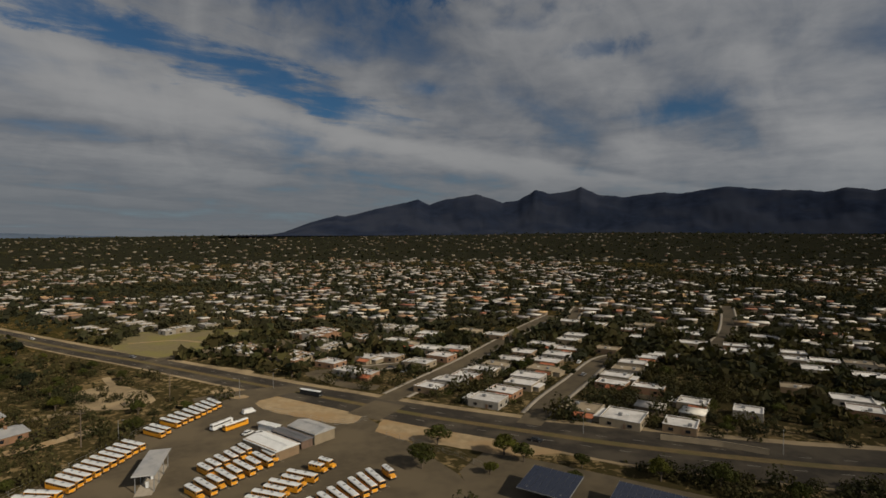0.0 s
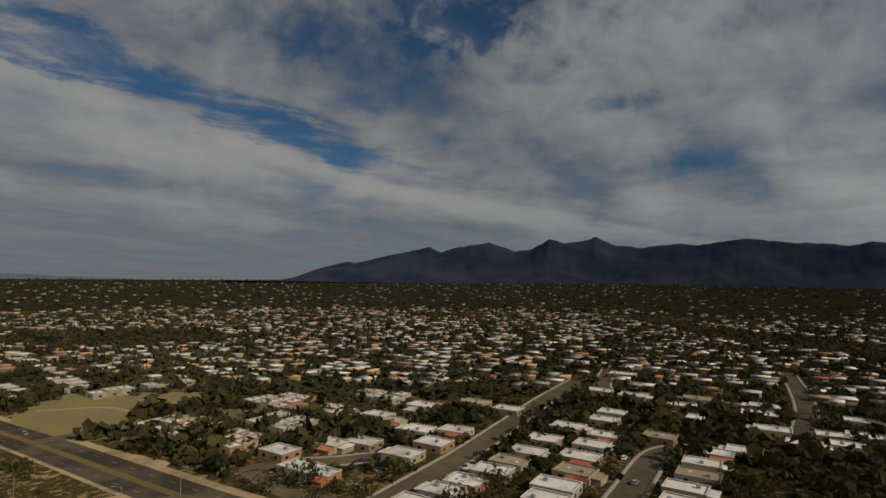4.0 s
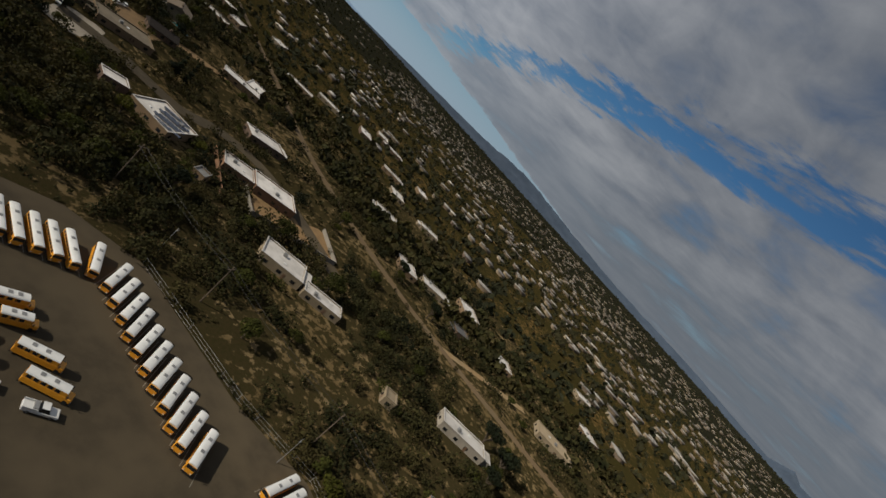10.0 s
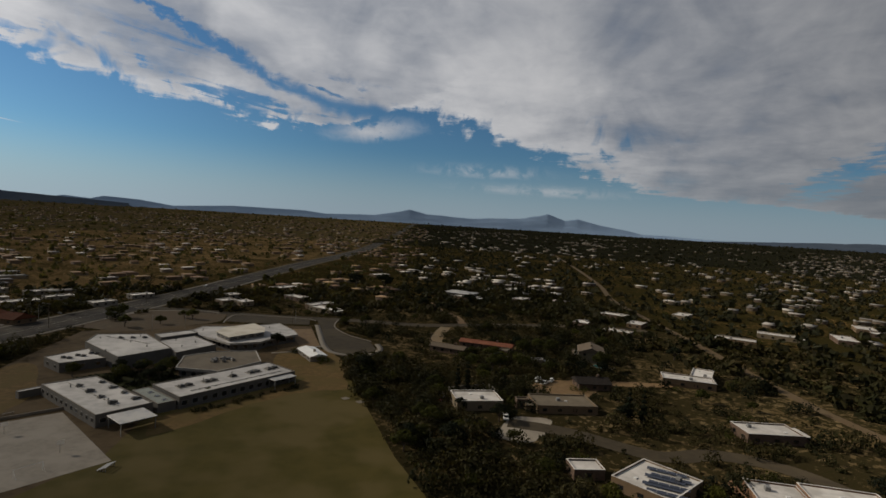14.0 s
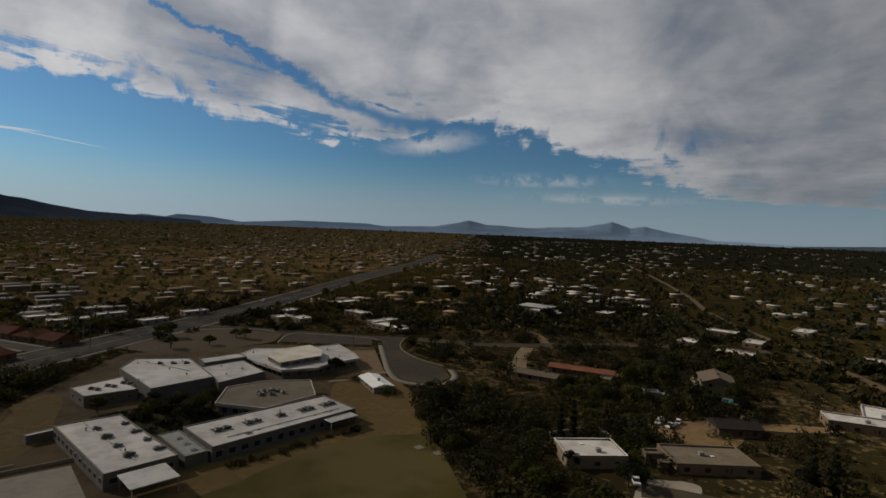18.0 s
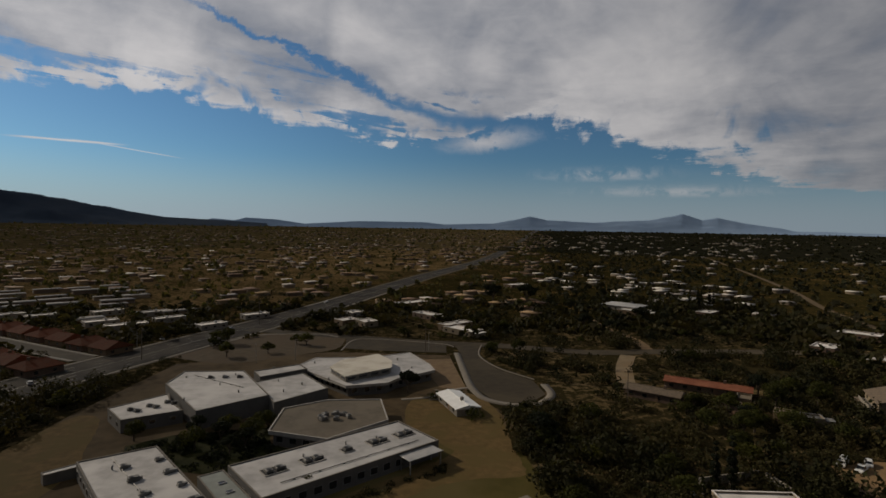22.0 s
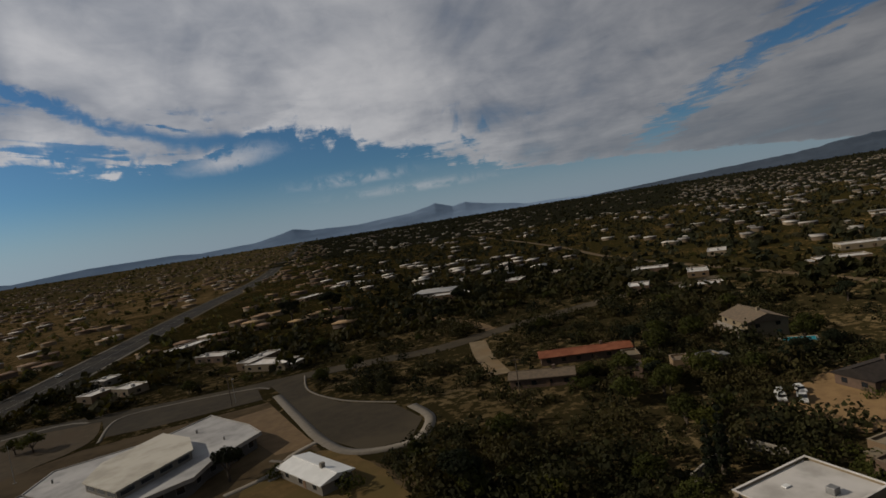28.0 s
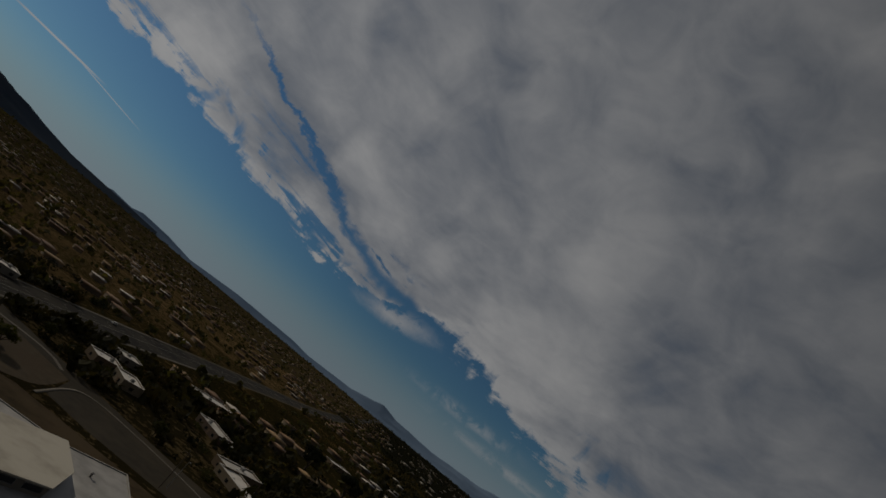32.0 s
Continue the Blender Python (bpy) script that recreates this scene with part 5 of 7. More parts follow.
rt = random.Random(4)
for k in range(4):  # classroom block: two rows of units
    s = 0.2 + 0.2 * k
    x, y = -8 - 17 * s - 2.6, -103.5 + 31 * s
    rooftop_unit(x, y, 4.3, 28 + rt.uniform(-4, 4), rt.uniform(1.4, 2.4), 1.3, rt.uniform(0.8, 1.2))
    rooftop_unit(x - 5.5, y - 2.6, 4.3, 28, rt.uniform(1.2, 2.6), 1.5, rt.uniform(0.7, 1.1))
for k, n in ((0.0, 2), (1.25, 2), (2.5, 1), (3.7, 2), (4.8, 2)):  # long wing: units in shallow wells
    x, y = -42.5 - 5.8 * k, -90.2 - 2.85 * k
    t = thing("roof_well", x, y, 3.53, 27, "shallow dark well in the wing's roof", "roof well", "roof wells")
    part("floor", boxes((-2.3, -1.5, 0.0, 2.3, 1.5, 0.05)) if n > 1 else boxes((-1.2, -1.1, 0.0, 1.2, 1.1, 0.05)), M_BLACK, t)
    part("kerb_frame", ring(rect(4.8, 3.2) if n > 1 else rect(2.6, 2.4), 0.15, 0.0, 0.2), M_FASCIA, t)
    for e in range(n):
        off = (e - 0.5) * 2.2 * (n > 1)
        rooftop_unit(x + off * 0.89, y + off * 0.45, 4.48, 27 + 90 * (e % 2), 1.9, 1.7, 0.8)


def roof_vent(x, y, z, h, r):
    t = true_size(thing("roof_vent", x, y, z, 0, "short metal vent pipe with a cap on the school roof", "vent", "roof vents"))
    part("pipe", tube(bmesh.new(), (0, 0, 0), (0, 0, h), r, r, 8), M_UNIT, t)
    part("cap", tube(bmesh.new(), (0, 0, h), (0, 0, h + 0.18), r * 1.9, r * 0.6, 8), M_STEEL, t)


for x, y, z in ((-13, -158, 4.8), (-17, -135, 4.8), (-24, -148, 4.8), (-30, -140, 4.8), (-27, -158.5, 4.8), (-40, -152, 4.0), (-47, -147, 4.0), (-42, -141, 4.0), (-51, -174, 3.52), (-80, -174, 3.52), (-83, -162, 3.52), (-55, -153, 3.52), (-48, -96, 3.52), (-57, -100.5, 3.52), (-64, -103, 3.52), (-71, -106, 3.52), (-23, -82, 3.44), (-12, -97, 3.44), (-20, -100, 3.44), (-38, -164, 4.8)):
    roof_vent(x, y, z, rt.uniform(0.5, 1.0), rt.uniform(0.16, 0.3))
for nm, a, b, z in (("roof_pipe", (-44, -84.5), (-73, -99.5), 3.58), ("roof_pipe", (-31, -144), (-15, -160), 4.86), ("roof_pipe", (-26, -76), (-10, -103), 3.5)):
    t = thing(nm, a[0], a[1], z, 0, "thin metal gas pipe along the school roof", "pipe")
    part("pipe", tube(bmesh.new(), (0, 0, 0.12), (b[0] - a[0], b[1] - a[1], 0.12), 0.09, 0.09, 6), M_UNIT, t)
    for e in range(6):
        u = (e + 0.5) / 6
        px, py = (b[0] - a[0]) * u, (b[1] - a[1]) * u
        part("block", boxes((px - 0.2, py - 0.2, -0.02, px + 0.2, py + 0.2, 0.1)), M_BLACK, t)
for k in range(7):
    a = k * 0.9
    rooftop_unit(-55 + 3.0 * math.cos(a) * (1 + k % 2 * 0.4), -118 + 2.0 * math.sin(a), 4.5, a * 40, 1.8, 1.4, 1.1)
for k in range(6):
    rooftop_unit(-4.5 - 1.9 * k, -134 - 1.2 * k + (k % 2) * 2.5, 4.1, 40, 1.4, 1.1, 0.9)
for k in range(3):
    rooftop_unit(-20 - 4.2 * k, -156.3 + 0.4 * k, 6.0, 10, 1.5, 1.2, 0.9)
for s in (0, 1):
    t = thing("batting_pad", -89.5 - 3.5 * s, -76 + 4.5 * s, 0.05, 20, "small square concrete pad in the grass", "pad")
    part("slab", boxes((-1.1, -1.1, 0, 1.1, 1.1, 0.1), bevel=0.02), M_CURB, t)
t = true_size(thing("bleachers", -25.5, -44.5, 0.05, 60, "small metal bleachers at the court's edge", "bleachers"))
for k in range(4):
    part("bench", boxes((-2.2, k * 0.7, 0.35 + 0.3 * k, 2.2, k * 0.7 + 0.45, 0.42 + 0.3 * k)), M_STEEL, t)
    for s in (-1, 1):
        part("leg", boxes((s * 1.8 - 0.05, k * 0.7 + 0.1, 0, s * 1.8 + 0.05, k * 0.7 + 0.25, 0.35 + 0.3 * k)), M_STEEL, t)
for x, y, turn in ((-12, -46, 30), (-70, 10, 200)):
    t = true_size(thing("goal_frame", x, y, 0.05, turn, "thin white football goal frame on the dry field", "goal"))
    for s in (-1, 1):
        part("post", tube(bmesh.new(), (s * 3.2, 0, 0), (s * 3.2, 0, 2.3), 0.06, 0.06), M_WHITE, t)
        part("stay", tube(bmesh.new(), (s * 3.2, 0, 2.3), (s * 3.2, 1.8, 0.05), 0.04, 0.04), M_WHITE, t)
    part("crossbar", tube(bmesh.new(), (-3.2, 0, 2.3), (3.2, 0, 2.3), 0.06, 0.06), M_WHITE, t)
for x, y in ((-2, -72), (-16, -56)):
    t = true_size(thing("basketball_hoop", x, y, 0.07, 115, "basketball hoop on a steel post", "hoop"))
    part("post", tube(bmesh.new(), (0, 0, 0), (0, 0, 3.0), 0.08, 0.07), M_STEEL, t)
    part("backboard", boxes((0.5, -0.9, 2.7, 0.56, 0.9, 3.8)), M_WHITE, t)
    part("arm", boxes((0, -0.06, 2.95, 0.5, 0.06, 3.07)), M_STEEL, t)

# ---- bus yard ----
long_bus = make_bus(10.7, 0.0, "yellow flat-fronted school bus with white roof")
short_bus = make_bus(8.4, 1.1, "short yellow school bus with white roof")
mini_bus = make_bus(6.5, 1.3, "yellow school minibus with hood and white roof")
white_bus = make_bus(9.9, 0.0, "white flat-fronted bus in the yard", M_WHITE)
placed = set()


def park(ob, x, y, turn, z=0.05):
    m = pose(x, y, z, 0, 0, turn) @ Matrix.Scale(1 / K, 4)
    if ob.name in placed:
        return copy_thing(ob, pose(x, y, z, 0, 0, turn))
    placed.add(ob.name)
    ob.matrix_basis = m
    return ob


def bus_row(kinds, a, b, n, turn0, turn1, seed):
    rnd = random.Random(seed)
    for k in range(n):
        s = k / max(n - 1, 1)
        x, y = a[0] + (b[0] - a[0]) * s + rnd.uniform(-0.2, 0.2), a[1] + (b[1] - a[1]) * s
        park(kinds[k % len(kinds)], x, y, turn0 + (turn1 - turn0) * s + rnd.uniform(-1.2, 1.2))


bus_row([short_bus], (-64.6, 48.9), (-69.8, 52.2), 3, 73, 71, 1)
bus_row([long_bus], (-72.3, 54.8), (-84.6, 62.9), 6, 73, 73, 2)
bus_row([long_bus], (-88.1, 65.2), (-88.1, 65.2), 1, 54, 54, 3)
bus_row([long_bus], (-90.2, 69.3), (-86.4, 105.4), 11, 35, 27, 4)
bus_row([long_bus], (-97.6, 116.4), (-95.5, 127.3), 5, -3, -5, 5)
bus_row([long_bus], (-94.6, 131.8), (-91.6, 158.2), 10, -22, -24, 6)
bus_row([long_bus], (-90.6, 168.5), (-90.5, 171.5), 2, -27, -27, 7)
bus_row([long_bus], (-89.9, 177.3), (-84.2, 198.2), 8, -29, -41, 8)
bus_row([short_bus], (-62.4, 140.8), (-56.8, 154.4), 6, -38, -43, 9)
bus_row([short_bus, long_bus], (-60, 128.6), (-48.6, 150.2), 9, -38, -43, 10)
bus_row([long_bus, short_bus], (-46.5, 115.5), (-36.5, 137.2), 9, -18, -24, 11)
bus_row([mini_bus], (-33.4, 142.4), (-31.7, 145.2), 2, -28, -32, 12)
bus_row([long_bus], (-28.4, 120.6), (-17.4, 135.6), 7, -46, -57, 13)
bus_row([mini_bus], (-14.2, 139.2), (-14.2, 139.2), 1, -58, -58, 14)
bus_row([mini_bus], (-64.5, 73.3), (-62.7, 81.3), 3, 128, 128, 15)
bus_row([mini_bus], (-70.9, 74.0), (-70.0, 77.6), 2, 156, 154, 16)
bus_row([short_bus], (-70.4, 84.2), (-69.6, 89.2), 2, 134, 132, 17)
bus_row([white_bus], (-72.5, 175.9), (-72.5, 175.9), 1, 63, 63, 18)
bus_row([long_bus], (-67.9, 175.5), (-67.9, 175.5), 1, 57, 57, 19)
city = make_bus(12.0, 0.0, "dark city bus with pale roof on the road", M_BLACK)
city.matrix_basis = pose(-52, 211.5, 0.06, 0, 0, -28) @ Matrix.Scale(1 / K, 4)
tagged(city, group="traffic")
white_car = make_car(4.6, 1.8, M_WHITE, "white car parked or driving on asphalt")
grey_car = make_car(4.5, 1.8, M_GREYCAR, "grey car parked or driving on asphalt")
black_car = make_car(4.6, 1.8, M_BLACK, "black car on dark asphalt")
red_car = make_car(4.5, 1.8, M_RED, "small red car by a house")
pickup = make_car(5.6, 1.95, M_WHITE, "white pickup with tool box in its bed", bed=True)
dark_pickup = make_car(5.4, 1.9, M_BLACK, "black pickup parked in the bus yard", bed=True)
van = make_car(5.6, 2.0, M_WHITE, "white panel van on dusty asphalt", van=True)
for ob, x, y, turn in ((van, -68.8, 190.2, 48), (white_car, -61.9, 169.8, 62), (white_car, -58.3, 169.4, 61), (black_car, -55, 167.5, 60), (pickup, -62.1, 86.3, 140), (pickup, -67.3, 92.2, 144), (dark_pickup, -65, 70.4, 144), (black_car, 28, 163, -27), (grey_car, -160, 279, -30), (white_car, -250, 330, -32), (white_car, -395, 424, 150), (grey_car, -340, 388, -31), (white_car, 44, -160, 118), (grey_car, 36, -176, -60), (grey_car, -12, -262, 240), (white_car, -60, -352, 60), (red_car, -118, -66, 80), (grey_car, -121, -69, 85), (pickup, -131, -45, 60), (white_car, -170.5, -74.5, 40), (van, -165, -76, 30), (pickup, -166, -72.5, 25), (grey_car, 14, -242, 120), (white_car, 58, -214, 40), (red_car, 46, -205, 30), (grey_car, 95, -238, 130), (white_car, 66, 264, 60), (grey_car, -18, 247, 60), (black_car, -25, 255, 20), (grey_car, 62, 240, 55)):
    park(ob, x, y, turn, 0.06)


def shed(name, x, y, w, d, turn, h, rise, wall, roof, label, doors=0, cladding=True):
    """A long shed with a low gable roof of ribbed sheets."""
    t = thing(name, x, y, 0.05, turn, label, "shed")
    h, rise = h * 0.85, rise * 0.9
    part("wall", prism(rect(w - 0.6, d - 0.6), 0, h), wall, t)
    bm = bmesh.new()
    v = [bm.verts.new(p) for p in ((-w / 2, -d / 2, h - 0.1), (w / 2, -d / 2, h - 0.1), (w / 2, 0, h + rise), (-w / 2, 0, h + rise), (w / 2, d / 2, h - 0.1), (-w / 2, d / 2, h - 0.1), (-w / 2, -d / 2, h - 0.28), (w / 2, -d / 2, h - 0.28), (w / 2, d / 2, h - 0.28), (-w / 2, d / 2, h - 0.28))]
    for f in ((0, 1, 2, 3), (3, 2, 4, 5), (0, 6, 7, 1), (4, 8, 9, 5), (1, 7, 8, 4, 2), (5, 9, 6, 0, 3), (9, 8, 7, 6)):
        bm.faces.new([v[i] for i in f])
    part("roof", bm, roof, t)
    n = int(w / 0.8)
    slope = math.atan2(rise + 0.1, d / 2)
    for s in (-1, 1):
        bm = bmesh.new()
        for k in range(n):
            bx = -w / 2 + (k + 0.5) * w / n
            c = Matrix.Translation((bx, s * d / 4, h + rise / 2 - 0.03)) @ Matrix.Rotation(-s * slope, 4, "X") @ Matrix.Diagonal((0.09, d / 2 - 0.05, 0.08, 1))
            bmesh.ops.create_cube(bm, size=1, matrix=c)
        part("roof_ribs", bm, roof, t)
    part("ridge_cap", boxes((-w / 2, -0.2, h + rise - 0.03, w / 2, 0.2, h + rise + 0.06)), roof, t)
    for k in range(doors):
        bx = -w / 2 + (k + 0.5) * w / doors
        part("roller_door", boxes((bx - w / doors * 0.38, -d / 2 + 0.2, 0, bx + w / doors * 0.38, -d / 2 + 0.36, h - 0.6)), M_CREAM, t)
    return t


shed("workshop", -50.2, 156.3, 16.2, 8.4, -38, 3.6, 0.5, M_TAN, M_WHITE, "tan workshop with white low gable roof", 2)
shed("store_shed", -46.0, 163.0, 14.8, 4.6, -38, 3.2, 0.35, M_BRICK, M_DARKROOF, "narrow store with dark metal roof", 1)
shed("bus_garage", -41.2, 167.4, 13.4, 8.2, -38, 4.0, 0.9, M_CREAM, M_CORR, "cream garage with ribbed grey metal roof", 4)
shed("service_hall", -38.4, 94.4, 24, 15, -33, 4.8, 1.3, M_TAN, M_CORR, "large service hall with corrugated grey roof", 3)
shed("box_trailer", -56.0, 172.6, 8.4, 2.7, -30, 2.9, 0.06, M_WHITE, M_WHITE, "long white box trailer parked by the sheds")
t = thing("fuel_canopy", -75.2, 138.2, 0.05, 105, "long grey ribbed fuel canopy on posts", "canopy")
part("roof", boxes((-8.6, -2.7, 4.3, 8.6, 2.7, 4.6), bevel=0.05), M_CORR, t)
for k in range(20):
    part("roof_rib", boxes((-8.4 + k * 0.88, -2.68, 4.6, -8.3 + k * 0.88, 2.68, 4.66)), M_CORR, t)
for k in range(4):
    for s in (-1, 1):
        part("post", boxes((-7.5 + 5 * k - 0.1, s * 2.1 - 0.1, 0, -7.5 + 5 * k + 0.1, s * 2.1 + 0.1, 4.3)), M_STEEL, t)
part("island_slab", boxes((-9.6, -2.0, 0, 8.8, 2.0, 0.14)), M_CURB, t, "pale concrete island")
for k in range(3):
    part("fuel_pump", boxes((-5 + 5 * k - 0.4, -0.35, 0.14, -5 + 5 * k + 0.4, 0.35, 1.6), bevel=0.06), M_WHITE, t)
awning(-52.5, 78.5, 6.4, 2.8, 12, 2.7, "pale blue roofed cart shelter in the yard")


def solar_canopy(x, y, w, d, turn, nx, ny):
    t = thing("solar_canopy", x, y, 0.055, turn, "dark blue solar panel canopy over a car park", "solar canopy", "solar canopies")
    tilt = radians(7)
    m = Matrix.Translation((0, 0, 3.9)) @ Matrix.Rotation(tilt, 4, "X")
    f = part("frame", boxes((-w / 2 - 0.06, -d / 2 - 0.06, -0.24, w / 2 + 0.06, d / 2 + 0.06, -0.06)), M_STEEL, t)
    f.matrix_basis = m
    first = None
    for i in range(nx):
        for j in range(ny):
            px, py = -w / 2 + (i + 0.5) * w / nx, -d / 2 + (j + 0.5) * d / ny
            if first is None:
                first = part("solar_panel", boxes((-w / nx / 2 + 0.05, -d / ny / 2 + 0.05, -0.06, w / nx / 2 - 0.05, d / ny / 2 - 0.05, 0)), M_SOLAR, t)
                q = first
            else:
                q = new("solar_panel", first.data)
                q.parent = t
            q.matrix_basis = m @ Matrix.Translation((px, py, 0))
    for k in (-0.33, 0.33):
        part("column", boxes((w * k - 0.15, -0.15, 0, w * k + 0.15, 0.15, 3.66)), M_STEEL, t)
        part("beam", boxes((w * k - 0.12, -d * 0.4, 3.3, w * k + 0.12, d * 0.4, 3.42)), M_STEEL, t)


solar_canopy(25.2, 127.4, 12.6, 11.0, -33, 8, 6)
solar_canopy(45.5, 117.0, 17.0, 11.0, -33, 11, 6)


# Painted bay lines of the yard.
V, F = [], []
for (ax, ay), (bx, by), n, turn in (((-72.3, 54.8), (-84.6, 62.9), 6, 73), ((-90.2, 69.3), (-86.4, 105.4), 11, 31), ((-97.6, 116.4), (-95.5, 127.3), 5, -4), ((-94.6, 131.8), (-91.6, 158.2), 10, -23), ((-89.9, 177.3), (-84.2, 198.2), 8, -35), ((-60, 128.6), (-48.6, 150.2), 9, -40), ((-46.5, 115.5), (-36.5, 137.2), 9, -21), ((-28.4, 120.6), (-17.4, 135.6), 7, -51)):
    for k in range(n + 1):
        s = (k - 0.5) / (n - 1)
        x, y = ax + (bx - ax) * s, ay + (by - ay) * s
        c, w = Vector((math.cos(radians(turn)), math.sin(radians(turn)))), 0.06
        a, b, q = Vector((x, y)) - c * 4.6, Vector((x, y)) + c * 4.6, Vector((-c.y, c.x)) * w
        i = len(V)
        V += [(*(a - q), 0.0535), (*(b - q), 0.0535), (*(b + q), 0.0535), (*(a + q), 0.0535)]
        F.append((i, i + 1, i + 2, i + 3))
mesh_object("bay_marking", np.array(V), np.array(F), M_PAINT, "stuff", "worn white parking bay lines", "road marking")


def mesh_fence(points, label):
    """A chain-link fence: posts, a top rail and a tension wire."""
    cx, cy = points[0]
    t = thing("chain_link_fence", cx, cy, 0.03, 0, label, "fence")
    bm = bmesh.new()
    for a, b in zip(points, points[1:]):
        a, b = Vector((a[0] - cx, a[1] - cy, 0)), Vector((b[0] - cx, b[1] - cy, 0))
        n = max(int((b - a).length / 5.0), 1)
        for k in range(n):
            p = a + (b - a) * (k / n)
            part("post", tube(bmesh.new(), p, p + Vector((0, 0, 1.6)), 0.04, 0.04, 5), M_STEEL, t)
        for z in (1.55, 0.8, 0.1):
            tube(bm, a + Vector((0, 0, z)), b + Vector((0, 0, z)), 0.025, 0.025, 4)
    part("rails", bm, M_STEEL, t)


mesh_fence([(-100, 64), (-102, 98), (-107, 118), (-100, 150), (-97, 172), (-86, 206)], "grey chain-link fence along the bus yard")
mesh_fence([(-64, 193), (-50, 186), (-36, 178), (-26, 182)], "grey chain-link fence between yard and sand")
mesh_fence([(-18, 168), (4, 152), (12, 142)], "grey chain-link fence between yard and sand")
mesh_fence([(-67, 38), (-47, 70), (-20, 100), (8, 120)], "grey chain-link fence between yard and playing field")

# ---- houses ----
FLAT_N = "white flat-roofed stucco townhouse among desert trees"
TILE_N = "pale townhouse with flat roof and red tile porch"
WALLS = (M_WHITEWALL, M_CREAM, M_TAN, M_WHITEWALL, M_PINK, M_CREAM)
ROW_STREET = [(48.7, 188.9, 12, 11, 1), (60, 179.3, 13, 13, 0), (76, 172.4, 10, 9.5, 0), (16.5, 199.3, 12, 10, 0), (23.5, 210.2, 11.5, 9.5, 1), (32, 221.8, 12, 9, 0), (36.4, 231.8, 13, 9.6, 0), (45, 245, 12, 10, 1), (49.5, 259, 13, 9.5, 1), (57.5, 274, 12.5, 9.5, 0), (65.5, 287.5, 12, 9.5, 1), (72, 312, 12, 10, 0), (80, 327, 12, 10, 0), (102, 366, 14, 11, 0), (87, 287, 12, 10, 0)]
ROW_EAST = [(69, 221, 12, 8.5, 1), (74, 231.5, 12, 8.5, 0), (83, 243.5, 13, 9, 0), (89, 254.5, 12, 9, 0), (99, 266.5, 12, 9, 1), (111, 270, 12, 9, 1), (81, 213.5, 12, 7, 0), (90, 194.5, 10, 9, 1), (104, 184, 9, 8, 0), (135, 361, 16, 12, 0), (149, 330, 15, 12, 0), (160, 345, 14, 11, 0), (120, 345, 14, 10, 0), (138, 300, 14, 10, 0), (170, 292, 13, 10, 0), (188, 318, 14, 10, 0), (139, 212, 12, 9, 0), (149, 197, 13, 9, 0), (144, 184, 11, 9, 0), (181, 229, 13, 10, 0), (167, 242, 12, 10, 0), (168, 261, 12, 9, 0), (181, 257, 12, 9, 0), (193, 251, 12, 9, 0), (158, 293, 12, 9, 0), (139, 281, 12, 9, 0), (154, 279, 11, 9, 0), (178, 275, 12, 9, 0)]
ROW_WEST = [(-5, 217, 11, 9, 0), (3.5, 225.5, 11, 9, 0), (10, 234, 11, 9, 0), (18.5, 243, 12, 9, 0), (25, 253, 12, 9, 0), (32.5, 264.5, 12, 9, 0), (41, 280, 12, 10, 0), (54, 300, 13, 10, 1), (-1, 272, 12, 10, 0), (-11, 259, 12, 10, 0), (7, 291, 12, 10, 1), (17, 343, 13, 10, 0), (32, 330, 13, 10, 0), (-8, 333, 14, 10, 0), (-54, 259.5, 12, 9, 0)]
ROW_NW = [(-42, 243.5, 13, 9, 0), (-38, 269, 10, 9, 1), (-27, 272, 12, 9, 0), (-8, 290, 12, 10, 0), (-10, 322, 12, 9, 0), (-27, 314, 12, 9, 0), (-19, 303, 11, 9, 1), (88, 380, 14, 11, 0), (118, 437, 16, 12, 0), (110, 322, 13, 10, 0), (-33, 238, 7, 7, 1)]
for row, base, turn in ((ROW_STREET, 0, -31), (ROW_EAST, 40, -31), (ROW_WEST, 80, -29), (ROW_NW, 120, -29)):
    for k, (x, y, w, d, tile) in enumerate(row):
        slab_house(x, y, w, d, turn + (k * 37 % 7 - 3) * 0.8, 3.2 + (k * 13 % 5) * 0.12, WALLS[(k + base) % 6], M_FLAT if (k + base) % 7 else M_CREAM, TILE_N if tile else FLAT_N, wing=(0, 2.6, 0, 3.2)[k % 4], tile=0.1 if tile else 0.0, group="townhouses", seed=k + base)


